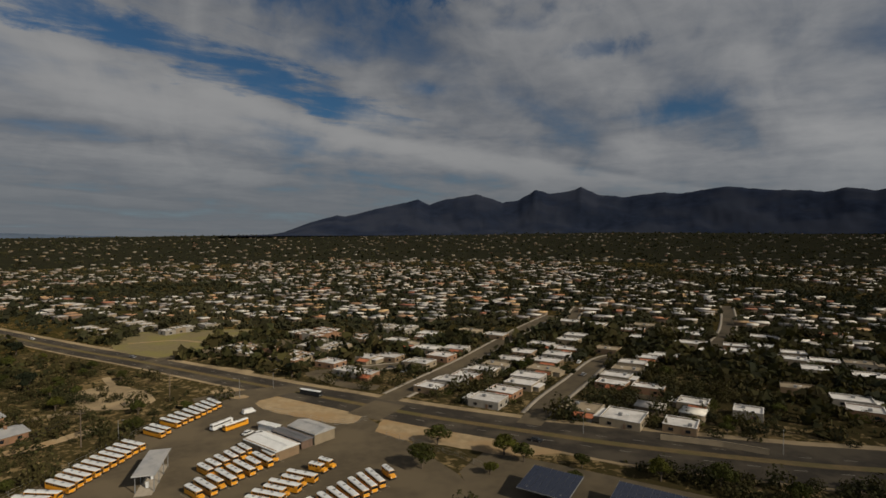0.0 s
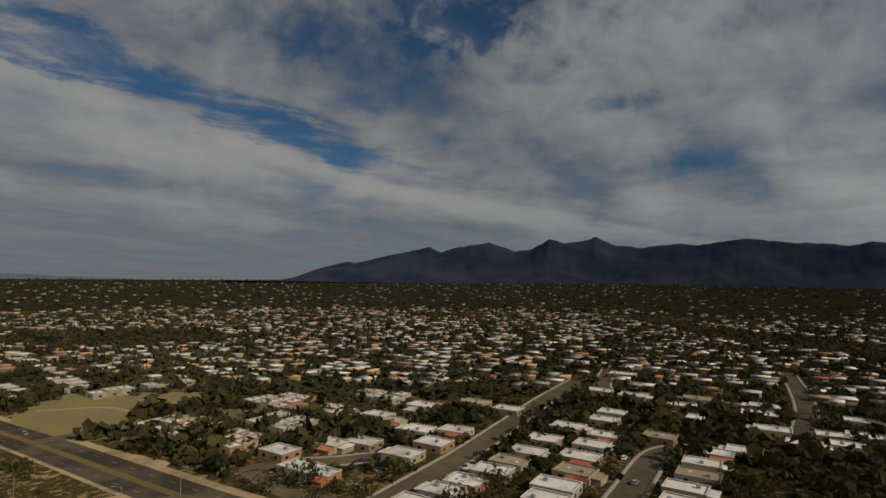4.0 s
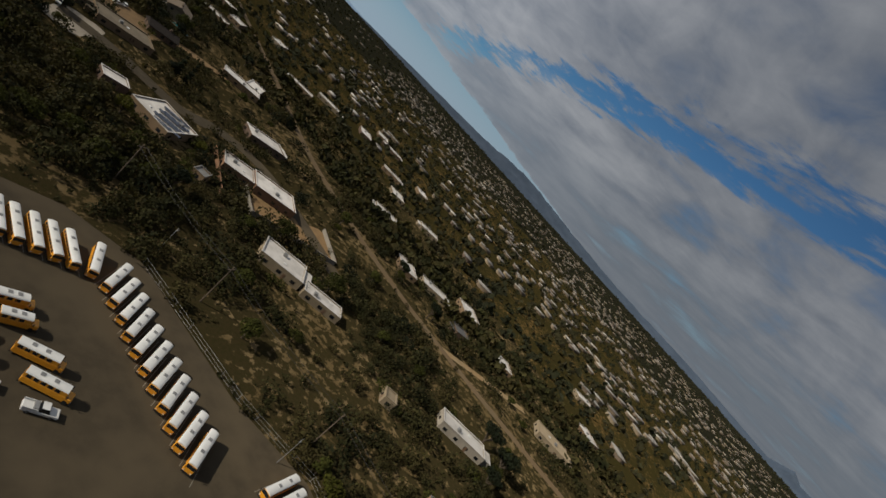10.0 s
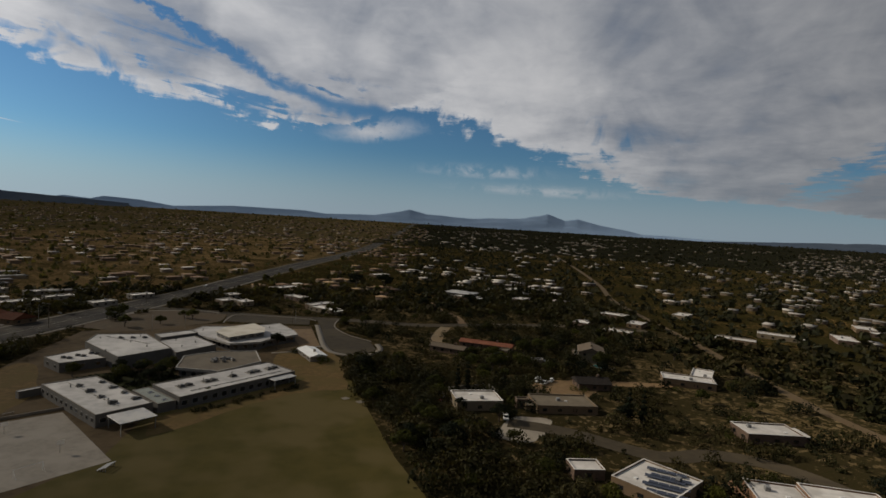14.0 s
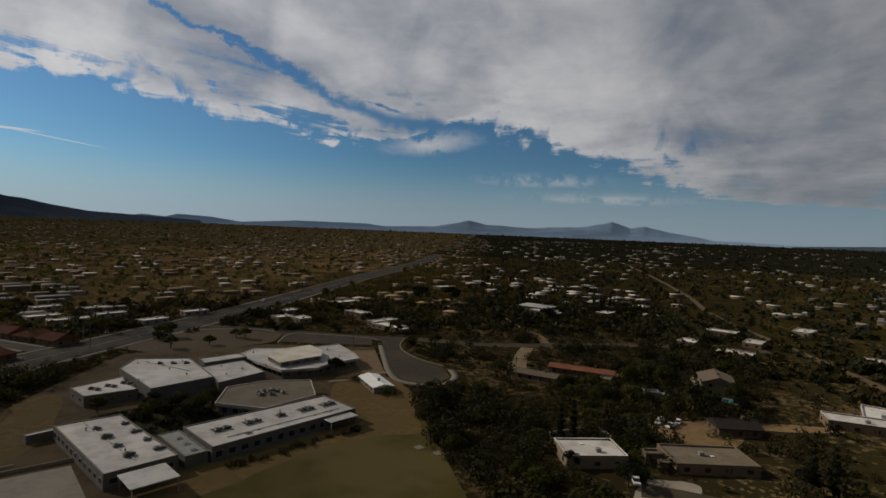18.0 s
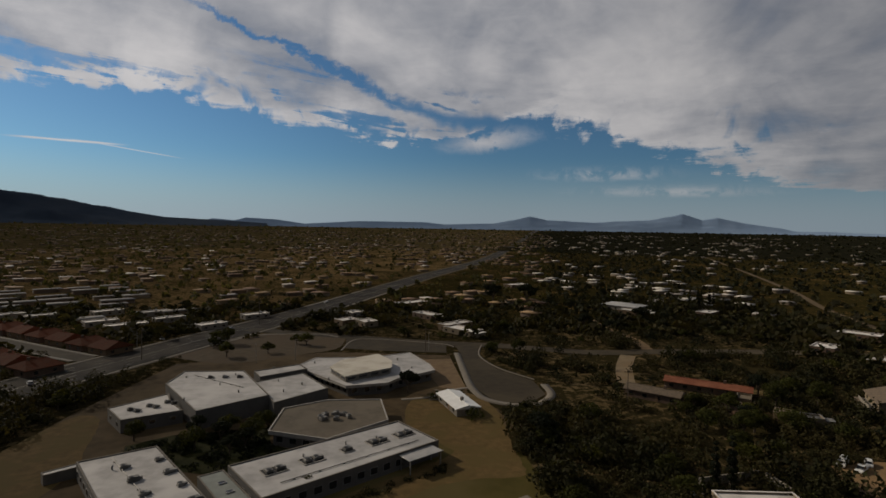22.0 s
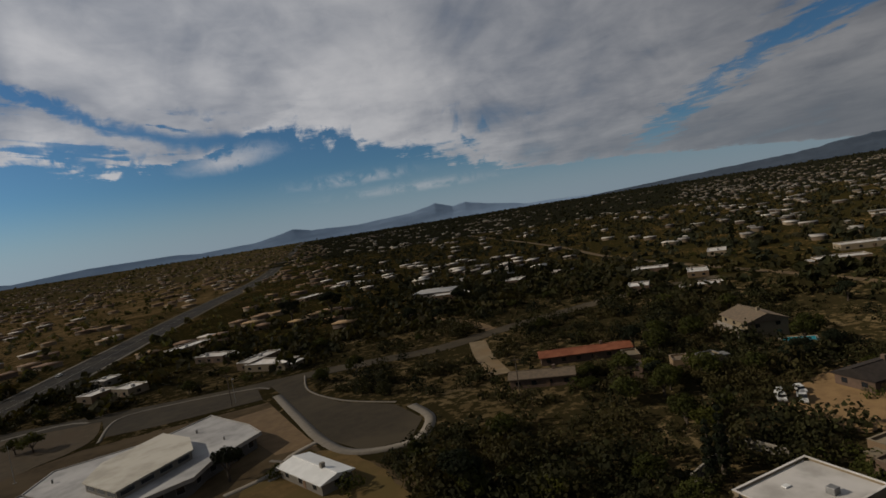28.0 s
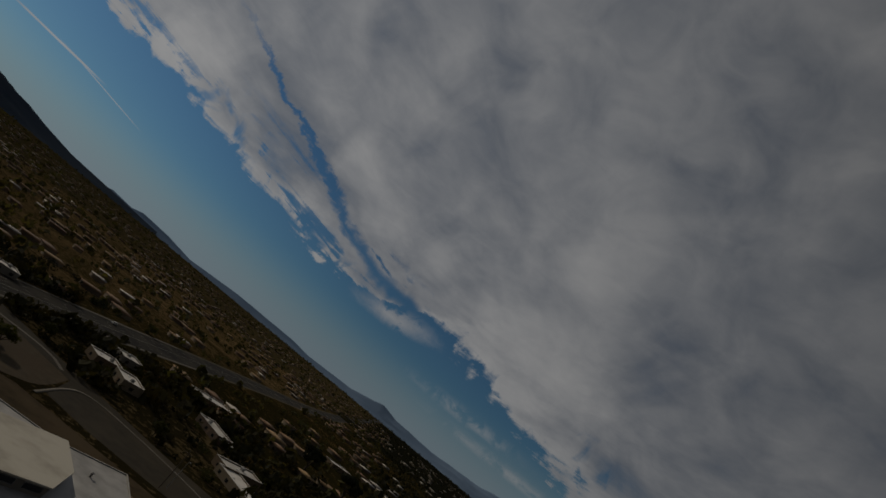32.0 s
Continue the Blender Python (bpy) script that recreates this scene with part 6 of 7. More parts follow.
def terrace(x, y, w, d, turn, h, mats, label, cols, rows):
    """A cluster of joined flat-roofed homes of uneven height with small courts."""
    rnd = random.Random(int(w * 10 + d))
    h = (h - 0.5) / K
    t = thing("terraced_houses", x, y, 0, turn, label, "houses", "terraces")
    for i in range(cols):
        for j in range(rows):
            cw, cd = w / cols, d / rows
            x0, y0 = -w / 2 + i * cw, -d / 2 + j * cd
            if rnd.random() < 0.12:
                continue
            hh = h + rnd.choice((0, 0.3, 0.6, 0.9)) + 0.01 * (i + j)
            out = [(x0, y0), (x0 + cw - 0.02, y0), (x0 + cw - 0.02, y0 + cd - 0.02), (x0, y0 + cd - 0.02)]
            wall = mats[(i + 2 * j) % len(mats)]
            part("wall", prism(out, 0, hh - 0.2), wall, t)
            part("roof", prism(inset(out, 0.26), hh - 0.2, hh), M_FLAT, t)
            part("parapet", ring(out, 0.25, hh - 0.2, hh + 0.35), wall, t)
            part("roof_cooler", boxes((x0 + cw * 0.4, y0 + cd * 0.4, hh, x0 + cw * 0.4 + 1.1, y0 + cd * 0.4 + 1.1, hh + 0.9), bevel=0.05), M_STEEL, t)
            for side, (wx, wy, ang) in enumerate(((x0 + cw / 2, y0, 0), (x0 + cw, y0 + cd / 2, 90), (x0 + cw / 2, y0 + cd, 180), (x0, y0 + cd / 2, 270))):
                edge = (j == 0, i == cols - 1, j == rows - 1, i == 0)[side]
                if edge:
                    q = part("window", boxes((-0.8, -0.06, 0.75, 0.8, 0.1, 1.75)), M_GLASS, t)
                    q.matrix_basis = pose(wx, wy, 0, 0, 0, ang)
    return t


LBL = "cluster of joined cream and white flat-roofed homes"
terrace(-105, 289.5, 27, 22, -31, 3.4, (M_CREAM, M_PINK, M_WHITEWALL), LBL, 4, 3)
terrace(-74.5, 270.5, 19, 18, -31, 3.4, (M_TAN, M_CREAM, M_PINK), LBL, 3, 3)
terrace(-65, 296.5, 23, 19, -31, 3.6, (M_WHITEWALL, M_CREAM), LBL, 4, 2)
terrace(-79, 337, 25, 24, -31, 3.8, (M_WHITEWALL, M_PINK), LBL, 4, 3)
terrace(-49, 319, 20, 17, -31, 3.6, (M_TAN, M_PINK), "cluster of joined ochre flat-roofed homes", 3, 2)
terrace(-33, 356, 30, 16, -31, 3.5, (M_WHITEWALL, M_CREAM), LBL, 5, 2)
terrace(-163, 366, 54, 9, 55, 3.3, (M_WHITEWALL, M_CREAM), "long row of joined white flat-roofed homes", 8, 1)
terrace(-221, 346, 44, 12, -35, 3.4, (M_WHITEWALL, M_CREAM), "row of joined white flat-roofed homes", 6, 1)
terrace(-211, 374, 46, 13, -42, 3.4, (M_CREAM, M_WHITEWALL), "row of joined white flat-roofed homes", 6, 1)

HW = "white flat-roofed ranch house amid desert scrub"
slab_house(-179, 130, 18, 7.5, 115, 3.8, M_WHITEWALL, M_FLAT, "long white flat-roofed house among scrub", 3.0, seed=201)
slab_house(-259, 157, 18, 12, 105, 3.6, M_CREAM, M_CREAM, "cream flat-roofed house in the desert", 3.0, seed=202)
pitched_house(-156.5, 175.5, 17, 13, 62, 3.2, M_PINK, M_CORR, "salmon house with low grey metal roof", 1.4)
pitched_house(-136.4, 163.2, 14, 9.5, 60, 3.0, M_PINK, M_CORR, "salmon wing with low grey metal roof", 1.2)
slab_house(-146.5, 170.5, 5, 7, 60, 2.6, M_PINK, M_TILE, "small salmon link between two grey-roofed houses", unit=False, seed=203)
slab_house(-140, 5.3, 15.5, 14.5, 17, 3.8, M_TAN, M_FLAT, "white flat-roofed house carrying solar panels", 0, seed=204)
for k in range(6):
    t = thing("solar_array", -139.5 + (-5.5 + 2.2 * k) * 0.8 - 1.0, 7 + (-5.5 + 2.2 * k) * 0.6 + 1.5 * (k % 2), 2.67, 37, "row of dark solar panels on a white roof", "solar panels", "roof solar panels")
    for j in range(4):
        q = part("solar_panel", boxes((-0.8, -4.4 + 2.2 * j, 0.35, 0.8, -2.3 + 2.2 * j, 0.41)), M_SOLAR, t)
        part("strut", boxes((-0.06, -3.4 + 2.2 * j, 0, 0.06, -3.28 + 2.2 * j, 0.35)), M_STEEL, q)
slab_house(-129.3, -6.8, 7.6, 6, 160, 2.8, M_BRICK, M_FLAT, "small white-roofed garage by the solar house", unit=False, seed=205)
slab_house(-162, 19.5, 11.5, 10.5, 142, 3.6, M_PINK, M_FLAT, "salmon walled house with white flat roof", 0, seed=206)
slab_house(-173.5, 28.3, 16.5, 12.5, 142, 4.0, M_PINK, M_FLAT, "larger salmon house with white flat roof", 0, seed=207)
slab_house(-200, -8, 17, 10, 155, 3.7, M_BRICK, M_FLAT, HW, 2.5, seed=208)
slab_house(-148.5, 61.5, 14.5, 11, 127, 3.8, M_CREAM, M_FLAT, HW, 2.5, seed=209)
slab_house(-154.5, 76, 13.6, 6.4, 127, 3.3, M_CREAM, M_FLAT, "low white-roofed wing of a ranch house", 0, seed=210)
slab_house(-224, -56.6, 19.5, 9.5, 138, 3.7, M_TAN, M_FLAT, HW, 0, seed=211)
slab_house(-128.3, -59, 15, 11, -15, 4.0, M_CREAM, M_FLAT, "white flat-roofed house with walled terrace", 0, seed=212)
t = pitched_house(-211.5, -99.5, 14, 11, 51, 5.6, M_CREAM, M_SHINGLE, "two-storey cream house with brown gable roof and porch", 2.4, 0.0, storeys=2)
part("porch_roof", boxes((-7.2, -8.2, 2.2, 7.2, -5.54, 2.42)), M_SHINGLE, t)
for k in range(5):
    part("porch_post", boxes((-6.8 + 3.3 * k, -8.0, 0, -6.5 + 3.3 * k, -7.7, 2.2)), M_WHITEWALL, t)
part("balcony", boxes((-6, -7.4, 2.43, 6, -5.56, 2.6), (-6, -7.4, 2.6, 6, -7.3, 3.4)), M_WHITEWALL, t)
pitched_house(-174.5, -130.5, 25, 7.0, 136, 2.8, M_BRICK, M_TILE, "long low house with red tile roof", 1.1)
pitched_house(-152.5, -127, 16, 6.5, 130, 3.0, M_BRICK, M_SHINGLE, "low brown house with grey-brown roof", 1.2)
pitched_house(-181.5, -64.5, 12, 8, 158, 2.9, M_BRICK, M_CHARCOAL, "brick garage house with dark pitched roof", 1.9)
slab_house(-155.1, -48.6, 20, 12, 160, 3.3, M_TAN, M_GRAVELROOF, "wide tan house with flat gravel roof", 3.0, seed=213)
pitched_house(-250, -300, 24, 17, 125, 3.4, M_WHITEWALL, M_CORR, "wide white house with grey hipped roof", 1.6, 0.9)
SOUTH = [(-114, -332, 22, 9, 30), (-114, -283, 16, 8, 30), (-122, -250, 18, 7, 30), (-122, -236, 19, 9, 30), (-226, -432, 20, 10, 20), (-314, -192, 16, 10, 30), (-305, -163, 15, 9, 30), (-373, -115, 22, 10, 35), (-478, -120, 20, 12, 35), (-468, -99, 22, 11, 30), (-68, -270, 10, 8, 30), (-78, -264, 10, 8, 25), (-238, -61, 16, 8, 35), (-167, -110, 6, 5, 20), (-175, -102, 5, 4, 40), (-180.4, -97.7, 5, 4, 60), (-175, -115.7, 6, 4, 45), (-142.3, -53.2, 4, 3, 70), (-139.2, 28.5, 5, 4, 25)]
WESTERN = [(-269, -172, 12, 9, 30), (-271, -143, 14, 8, 30), (-372, -185, 18, 10, 25), (-330, -112, 20, 9, 35), (-412, -98, 22, 11, 40), (-384, -43, 17, 10, 30), (-348, -13, 16, 10, 40), (-287, 16, 15, 10, 35), (-286, -266, 14, 9, 30), (-244, -279, 18, 10, 40), (-153, 110, 5, 4, 30)]
FAR_W = [(-252, 57, 15, 10, 40), (-265, 71, 16, 9, 35), (-292, 86, 16, 11, 40), (-254, 96, 8, 8, 45), (-279, 118, 12, 9, 30), (-393, 165, 15, 10, 30), (-328, 174, 14, 10, 45), (-262, 207, 12, 7, 120), (-295, 233, 13, 9, 115), (-352, 276, 16, 9, 140), (-302, 277, 12, 8, 140), (-249, 285, 15, 9, 150), (-137, 139, 6, 5, 30), (-351, 20, 15, 9, 35), (-435, -35, 18, 10, 40)]
for row, base in ((SOUTH, 300), (WESTERN, 340), (FAR_W, 380)):
    for k, (x, y, w, d, turn) in enumerate(row):
        slab_house(x, y, w, d, turn + 90 * (k % 2), 3.4 + 0.15 * (k % 3), (M_BRICK, M_TAN, M_CREAM, M_TAN)[(k + base // 40) % 4], M_FLAT if w > 8 else (M_UNIT, M_GRAVELROOF, M_SHINGLE)[k % 3], ("white flat-roofed house among desert trees", "tan flat-roofed house among desert trees")[k % 2], wing=(0, 2.4)[k % 2], group="desert houses", seed=base + k, unit=w > 9)
RED = [(27.5, -221), (38.5, -230), (50, -240), (61.5, -250), (73, -260), (84.5, -270), (96, -280), (41, -192), (52, -201.5), (63, -211), (74.5, -221), (86, -231)]
for k, (x, y) in enumerate(RED):
    pitched_house(x, y, 11.5, 11, -41 + (k % 3) + 90 * (k % 2), 3.0, M_BRICK if k % 2 else M_TAN, M_DARKTILE, "brown house with dark red tile roof on a terrace street", 2.6, 0.35 * (k % 2) + 0.2, "red-roofed houses")
MOBILE = [(37, -272, 18, 7), (52, -284, 15, 7), (22, -290, 15, 6), (-2, -268, 14, 7), (88, -306, 15, 6), (105, -312, 15, 6), (35, -312, 16, 6), (60, -318, 15, 7), (-20, -296, 14, 7), (-74, -296, 9, 8)]
for k, (x, y, w, d) in enumerate(MOBILE):
    slab_house(x, y, w, d, 30 + 3 * (k % 4), 3.2, M_WHITEWALL, M_FLAT, "white flat-roofed house behind the red-roofed street", group="white houses", seed=420 + k)


def garden_wall(points, h, mat, label):
    """A masonry wall along points, with a coping."""
    cx, cy = points[0]
    t = thing("garden_wall", cx, cy, 0, 0, label, "wall")
    for a, b in zip(points, points[1:]):
        a, b = Vector((a[0] - cx, a[1] - cy)), Vector((b[0] - cx, b[1] - cy))
        ang = math.degrees(math.atan2(b.y - a.y, b.x - a.x))
        L = (b - a).length
        for nm, z0, z1, w in (("wall_panel", 0, h, 0.1), ("coping", h, h + 0.1, 0.15)):
            q = part(nm, boxes((0, -w, z0, L, w, z1)), mat, t)
            q.matrix_basis = pose(a.x, a.y, 0, 0, 0, ang)


garden_wall([(-183, 59), (-195, 41)], 1.5, M_WHITEWALL, "white plastered garden wall")
garden_wall([(-160, 9), (-143, 36)], 1.5, M_PINK, "salmon plastered garden wall")
garden_wall([(-161, 27), (-153, 40), (-183, 59)], 1.5, M_WHITEWALL, "white plastered garden wall")
garden_wall([(-124, -70), (-126, -74), (-142, -74.5), (-141, -66)], 1.6, M_WHITEWALL, "white terrace wall beside the house")
garden_wall([(66, 164), (82, 158), (92, 152)], 1.6, M_CREAM, "cream garden wall along the verge")
t = thing("swimming_pool", -207.5, -87, 0, 121, "small blue swimming pool behind the cream house", "pool")
part("rim", ring(rect(9, 5), 0.5, 0, 0.15), M_CURB, t)
part("water", boxes((-4, -2, 0.0, 4, 2, 0.1)), M_WATER, t)


def street_lamp(x, y, turn, h=9.0):
    t = true_size(thing("street_lamp", x, y, 0, turn, "tall grey steel street lamp beside the road", "street lamp", "street lamps"))
    part("pole", tube(bmesh.new(), (0, 0, 0), (0, 0, h), 0.11, 0.06, 8), M_STEEL, t)
    part("arm", tube(bmesh.new(), (0, 0, h - 0.1), (2.2, 0, h + 0.4), 0.05, 0.04), M_STEEL, t)
    part("lamp_head", boxes((2.0, -0.18, h + 0.3, 2.8, 0.18, h + 0.46), bevel=0.05), M_STEEL, t)


for x, y, turn in ((44, 170, 240), (96, 152, 240), (-70, 222, 60), (-79, 209, 200), (-106, 60, 40), (-102, 112, 10), (-98, 162, -20), (20, -228, 200), (-14, -286, 20), (-30, -192, 90), (-98, -204, 90)):
    street_lamp(x, y, turn)
poles = [(-107, 38), (-109, 74), (-112, 112), (-108, 160), (-104, 205)]
for k, (x, y) in enumerate(poles):
    t = thing("power_pole", x, y, 0, 90, "weathered wooden power pole with crossarm", "power pole", "power poles")
    part("pole", tube(bmesh.new(), (0, 0, 0), (0, 0, 11), 0.16, 0.11, 8), M_WOOD, t)
    part("crossarm", boxes((-0.08, -1.2, 10.1, 0.08, 1.2, 10.28)), M_WOOD, t)
    for s in (-1, 0, 1):
        part("insulator", tube(bmesh.new(), (0, s, 10.28), (0, s, 10.5), 0.05, 0.04), M_GLASS, t)
    if k:
        px, py = poles[k - 1]
        bm = bmesh.new()
        for s in (-1, 1):
            pts = [(px + (x - px) * u + s, py + (y - py) * u, 10.5 - 1.0 * 4 * u * (1 - u)) for u in np.linspace(0, 1, 9)]
            for a, b in zip(pts, pts[1:]):
                tube(bm, a, b, 0.025, 0.025, 3)
        w = thing("power_line", 0, 0, 0, 0, "thin dark overhead power line between poles", "power line")
        part("wire", bm, M_BLACK, w)
for x, y, h in ((12, -205, 12), (46, -180, 12), (-24, -275, 12), (95, -250, 12), (-96, -201, 10), (-142, -125, 10)):
    t = thing("power_pole", x, y, 0, 60, "weathered wooden power pole with crossarm", "power pole", "power poles")
    part("pole", tube(bmesh.new(), (0, 0, 0), (0, 0, h), 0.16, 0.11, 8), M_WOOD, t)
    part("crossarm", boxes((-0.08, -1.1, h - 0.9, 0.08, 1.1, h - 0.72)), M_WOOD, t)

# ---- school grounds ----
for k in range(3):
    t = thing("skylight", -33.2 - 1.9 * k, -88.6 + 3.9 * k, 2.72, 27, "square dark skylight in the passage roof", "skylight", "skylights")
    part("kerb_frame", ring(rect(1.5, 1.1), 0.12, 0, 0.2), M_STEEL, t)
    part("pane", boxes((-0.62, -0.42, 0.04, 0.62, 0.42, 0.14)), M_GLASS, t)
garden_wall([(-13, -88), (3, -82), (14, -70)], 0.7, M_CURB, "low concrete retaining wall beside the ball court")
for k in range(3):
    t = true_size(thing("bench", 0.5 + 3.6 * k, -87 + 1.6 * k, 0.04, 24, "pale concrete bench in the school yard", "bench", "school benches"))
    part("seat", boxes((-1.6, -0.25, 0.42, 1.6, 0.25, 0.52), bevel=0.02), M_CURB, t)
    for e in (-1, 1):
        part("leg", boxes((e * 1.2 - 0.1, -0.2, 0, e * 1.2 + 0.1, 0.2, 0.42)), M_CURB, t)
t = true_size(thing("flagpole", -44, -196, 0.04, 0, "thin pale flagpole before the school", "flagpole"))
part("pole", tube(bmesh.new(), (0, 0, 0), (0, 0, 11), 0.09, 0.05, 8), M_STEEL, t)
part("finial", tube(bmesh.new(), (0, 0, 11), (0, 0, 11.15), 0.08, 0.03, 8), M_STEEL, t)
part("base", boxes((-0.5, -0.5, 0, 0.5, 0.5, 0.15), bevel=0.03), M_CURB, t)

# ---- single trees ----
kinds = [
    make_tree(1, 5.0, 2.9, M_TREE, "mesquite_tree", "spreading green mesquite tree with uneven crown"),
    make_tree(2, 4.2, 2.5, M_TREE, "mesquite_tree", "low spreading mesquite tree"),
    make_tree(3, 4.6, 2.6, M_BRIGHT, "palo_verde_tree", "bright yellow-green palo verde tree"),
    make_tree(4, 7.5, 3.4, M_DARKTREE, "pine_tree", "dark bushy pine tree", size=0.22, count=1300),
    make_tree(5, 10.5, 1.1, M_DARKTREE, "cypress_tree", "tall narrow dark cypress", slender=True),
    make_tree(6, 6.2, 3.4, M_TREE, "mesquite_tree", "tall broad mesquite tree", count=1300),
]
used = set()


def plant(k, x, y, s=1.0, seed=0):
    m = pose(x, y, 0.03, 0, 0, (seed * 67) % 360) @ Matrix.Diagonal((s, s, s * (0.9 + 0.03 * (seed % 7)), 1))
    ob = kinds[k]
    if k in used:
        ob = copy_thing(ob, m)
    used.add(k)
    ob.matrix_basis = m
    return ob


HAND = [(0, -2, 161, 1.3), (2, 17, 152, 1.5), (0, 22, 148, 1.1), (1, 37, 144, 0.9), (2, 55, 136, 1.2), (0, 68, 132, 1.2), (1, 82, 124, 1.1), (0, -6, 144, 1.5), (2, 12, 140, 0.8), (1, 33, 135, 0.8), (3, -79, -146, 1.0), (0, -48, -220, 1.1), (0, -15, -228, 1.4), (1, -18, -204, 1.3), (0, -33, -208, 1.0), (5, -24, -112, 1.0), (3, -29, -116, 0.75), (3, -35, -111, 0.7), (3, -23, -121, 0.7), (5, -39, -122, 0.8), (3, -32, -108, 0.6)]
HAND2 = [(5, -36, -116, 1.0), (0, -30, -122, 1.0), (5, -9, -121, 0.8), (4, -128, -71.9, 1.0), (4, -131.9, -71.8, 1.05), (4, -166, -30, 1.1), (4, -169, -27, 1.05), (3, -128, -44, 0.8), (3, -172, -337, 2.0), (3, -194, -330, 2.0), (4, -300, -300, 1.2), (4, -304, -297, 1.2), (4, -308, -299, 1.1), (4, -312, -296, 1.2), (4, -317, -298, 1.2), (3, -190, 136, 1.4), (3, -186, 145, 1.3), (5, -162, 72, 1.3), (5, -158, 50, 1.2), (2, -49, -86, 0.8)]
HAND3 = [(5, -183, -112, 1.2), (0, -165, -111, 1.2), (5, -157, -96, 1.1), (0, -150, -101, 1.2), (3, -190, -80, 0.8), (3, -184, -81, 0.75), (3, -197, -76, 0.8), (5, -203, -84, 1.2), (0, -178, -86, 1.1), (5, -168, -92, 1.2), (3, -163, -101, 0.8), (0, -147, -86, 1.1), (2, -143, -80, 1.1), (5, -196, -110, 1.2), (3, -186, -122, 0.9), (0, -120, -70, 1.0), (3, -121, -56, 0.6), (5, -10, -233, 0.9), (0, -44, -224, 0.9)]
for n, (k, x, y, s) in enumerate(HAND + HAND2 + HAND3):
    plant(k, x, y, s, n)


def inside(outline, x, y):
    c = np.zeros(len(x), bool)
    for (x0, y0), (x1, y1) in zip(outline, outline[1:] + outline[:1]):
        cond = (y0 > y) != (y1 > y)
        c ^= cond & (x < (x1 - x0) * (y - y0) / (y1 - y0 + 1e-12) + x0)
    return c


def off_line(line, x, y):
    """The distance of points to a line of many points."""
    best = np.full(len(x), 1e9)
    for a, b in zip(line, line[1:]):
        d = b - a
        t = np.clip(((x - a[0]) * d[0] + (y - a[1]) * d[1]) / (d @ d + 1e-9), 0, 1)
        best = np.minimum(best, np.hypot(x - a[0] - t * d[0], y - a[1] - t * d[1]))
    return best


SCHOOL = [(24, -15), (24, -105), (13, -148), (2, -190), (-2, -206), (-34, -254), (-64, -232), (-112, -216), (-126, -212), (-118, -188), (-126, -152), (-122, -134), (-112, -126), (-100, -126), (-98, -100), (-34, -60), (-34, -40), (-14, -30)]
bpy.context.view_layer.update()


def free_ground(x, y, margin=2.0):
    """Where scrub may grow: off roads, yards, lawns and houses."""
    ok = ~(inside(LOT, x, y) | inside(LAWN, x, y) | inside(SCHOOL, x, y))
    ok &= off_line(np.array(ROAD_1[3:], float), x, y) > 13 + margin
    ok &= off_line(np.array(ROAD_2[1:], float), x, y) > 13 + margin
    ok &= off_line(np.array(ROAD_3[1:], float), x, y) > 3 + margin
    for line, half, kerbed in STREETS:
        ok &= off_line(np.array(line, float), x, y) > half + (2 if kerbed else 0.5) + margin * 0.5
    for line, half, mat in TRAILS:
        ok &= off_line(np.array(line, float), x, y) > half + 0.5
    for out in ([(22, -212), (34, -228), (110, -290), (118, -272), (30, -196)], [(-143, 276), (-186, 304), (-197, 352), (-122, 362)], [(-70, 224), (-2, 188), (24, 170), (66, 128), (58, 98), (8, 110), (-12, 160)], [(-154, 40), (-164, 27), (-182, 38), (-194, 42), (-183, 58)], [(-158, -76), (-172, -76), (-188, -72), (-216, -60), (-200, -58), (-176, -56), (-166, -54), (-156, -60)], [(-200, -96), (-203, -82), (-217, -80), (-216, -94)], [(-134, -46), (-120, -34), (-130, -28), (-144, -40)]):
        ok &= ~inside(out, x, y)
    for hx, hy, r in HOUSES:
        ok &= np.hypot(x - hx, y - hy) > r + 1.0
    return ok


HOUSES = [(o.location.x, o.location.y, max(max(c.dimensions.x, c.dimensions.y) for c in o.children if c.name.startswith("wall")) * 0.58) for o in scene.objects if o.name.startswith(("house", "terraced")) and o.parent is None and o.type == "EMPTY"]
rng = np.random.default_rng(11)
# Trees that can be told apart, round the yards and houses.
x, y = rng.uniform(-260, 130, 2600), rng.uniform(-260, 320, 2600)
ok = free_ground(x, y, 2.5)
edge = (np.abs(x + 108) < 16) & (y < 40) & (y > -125)
keep = ok & ((rng.random(len(x)) < 0.085) | (edge & (rng.random(len(x)) < 0.75)))
for n, (px, py) in enumerate(zip(x[keep][:185], y[keep][:185])):
    plant((0, 1, 2, 0, 5, 1, 0, 3)[n % 8], px, py, rng.uniform(0.7, 1.15), n)

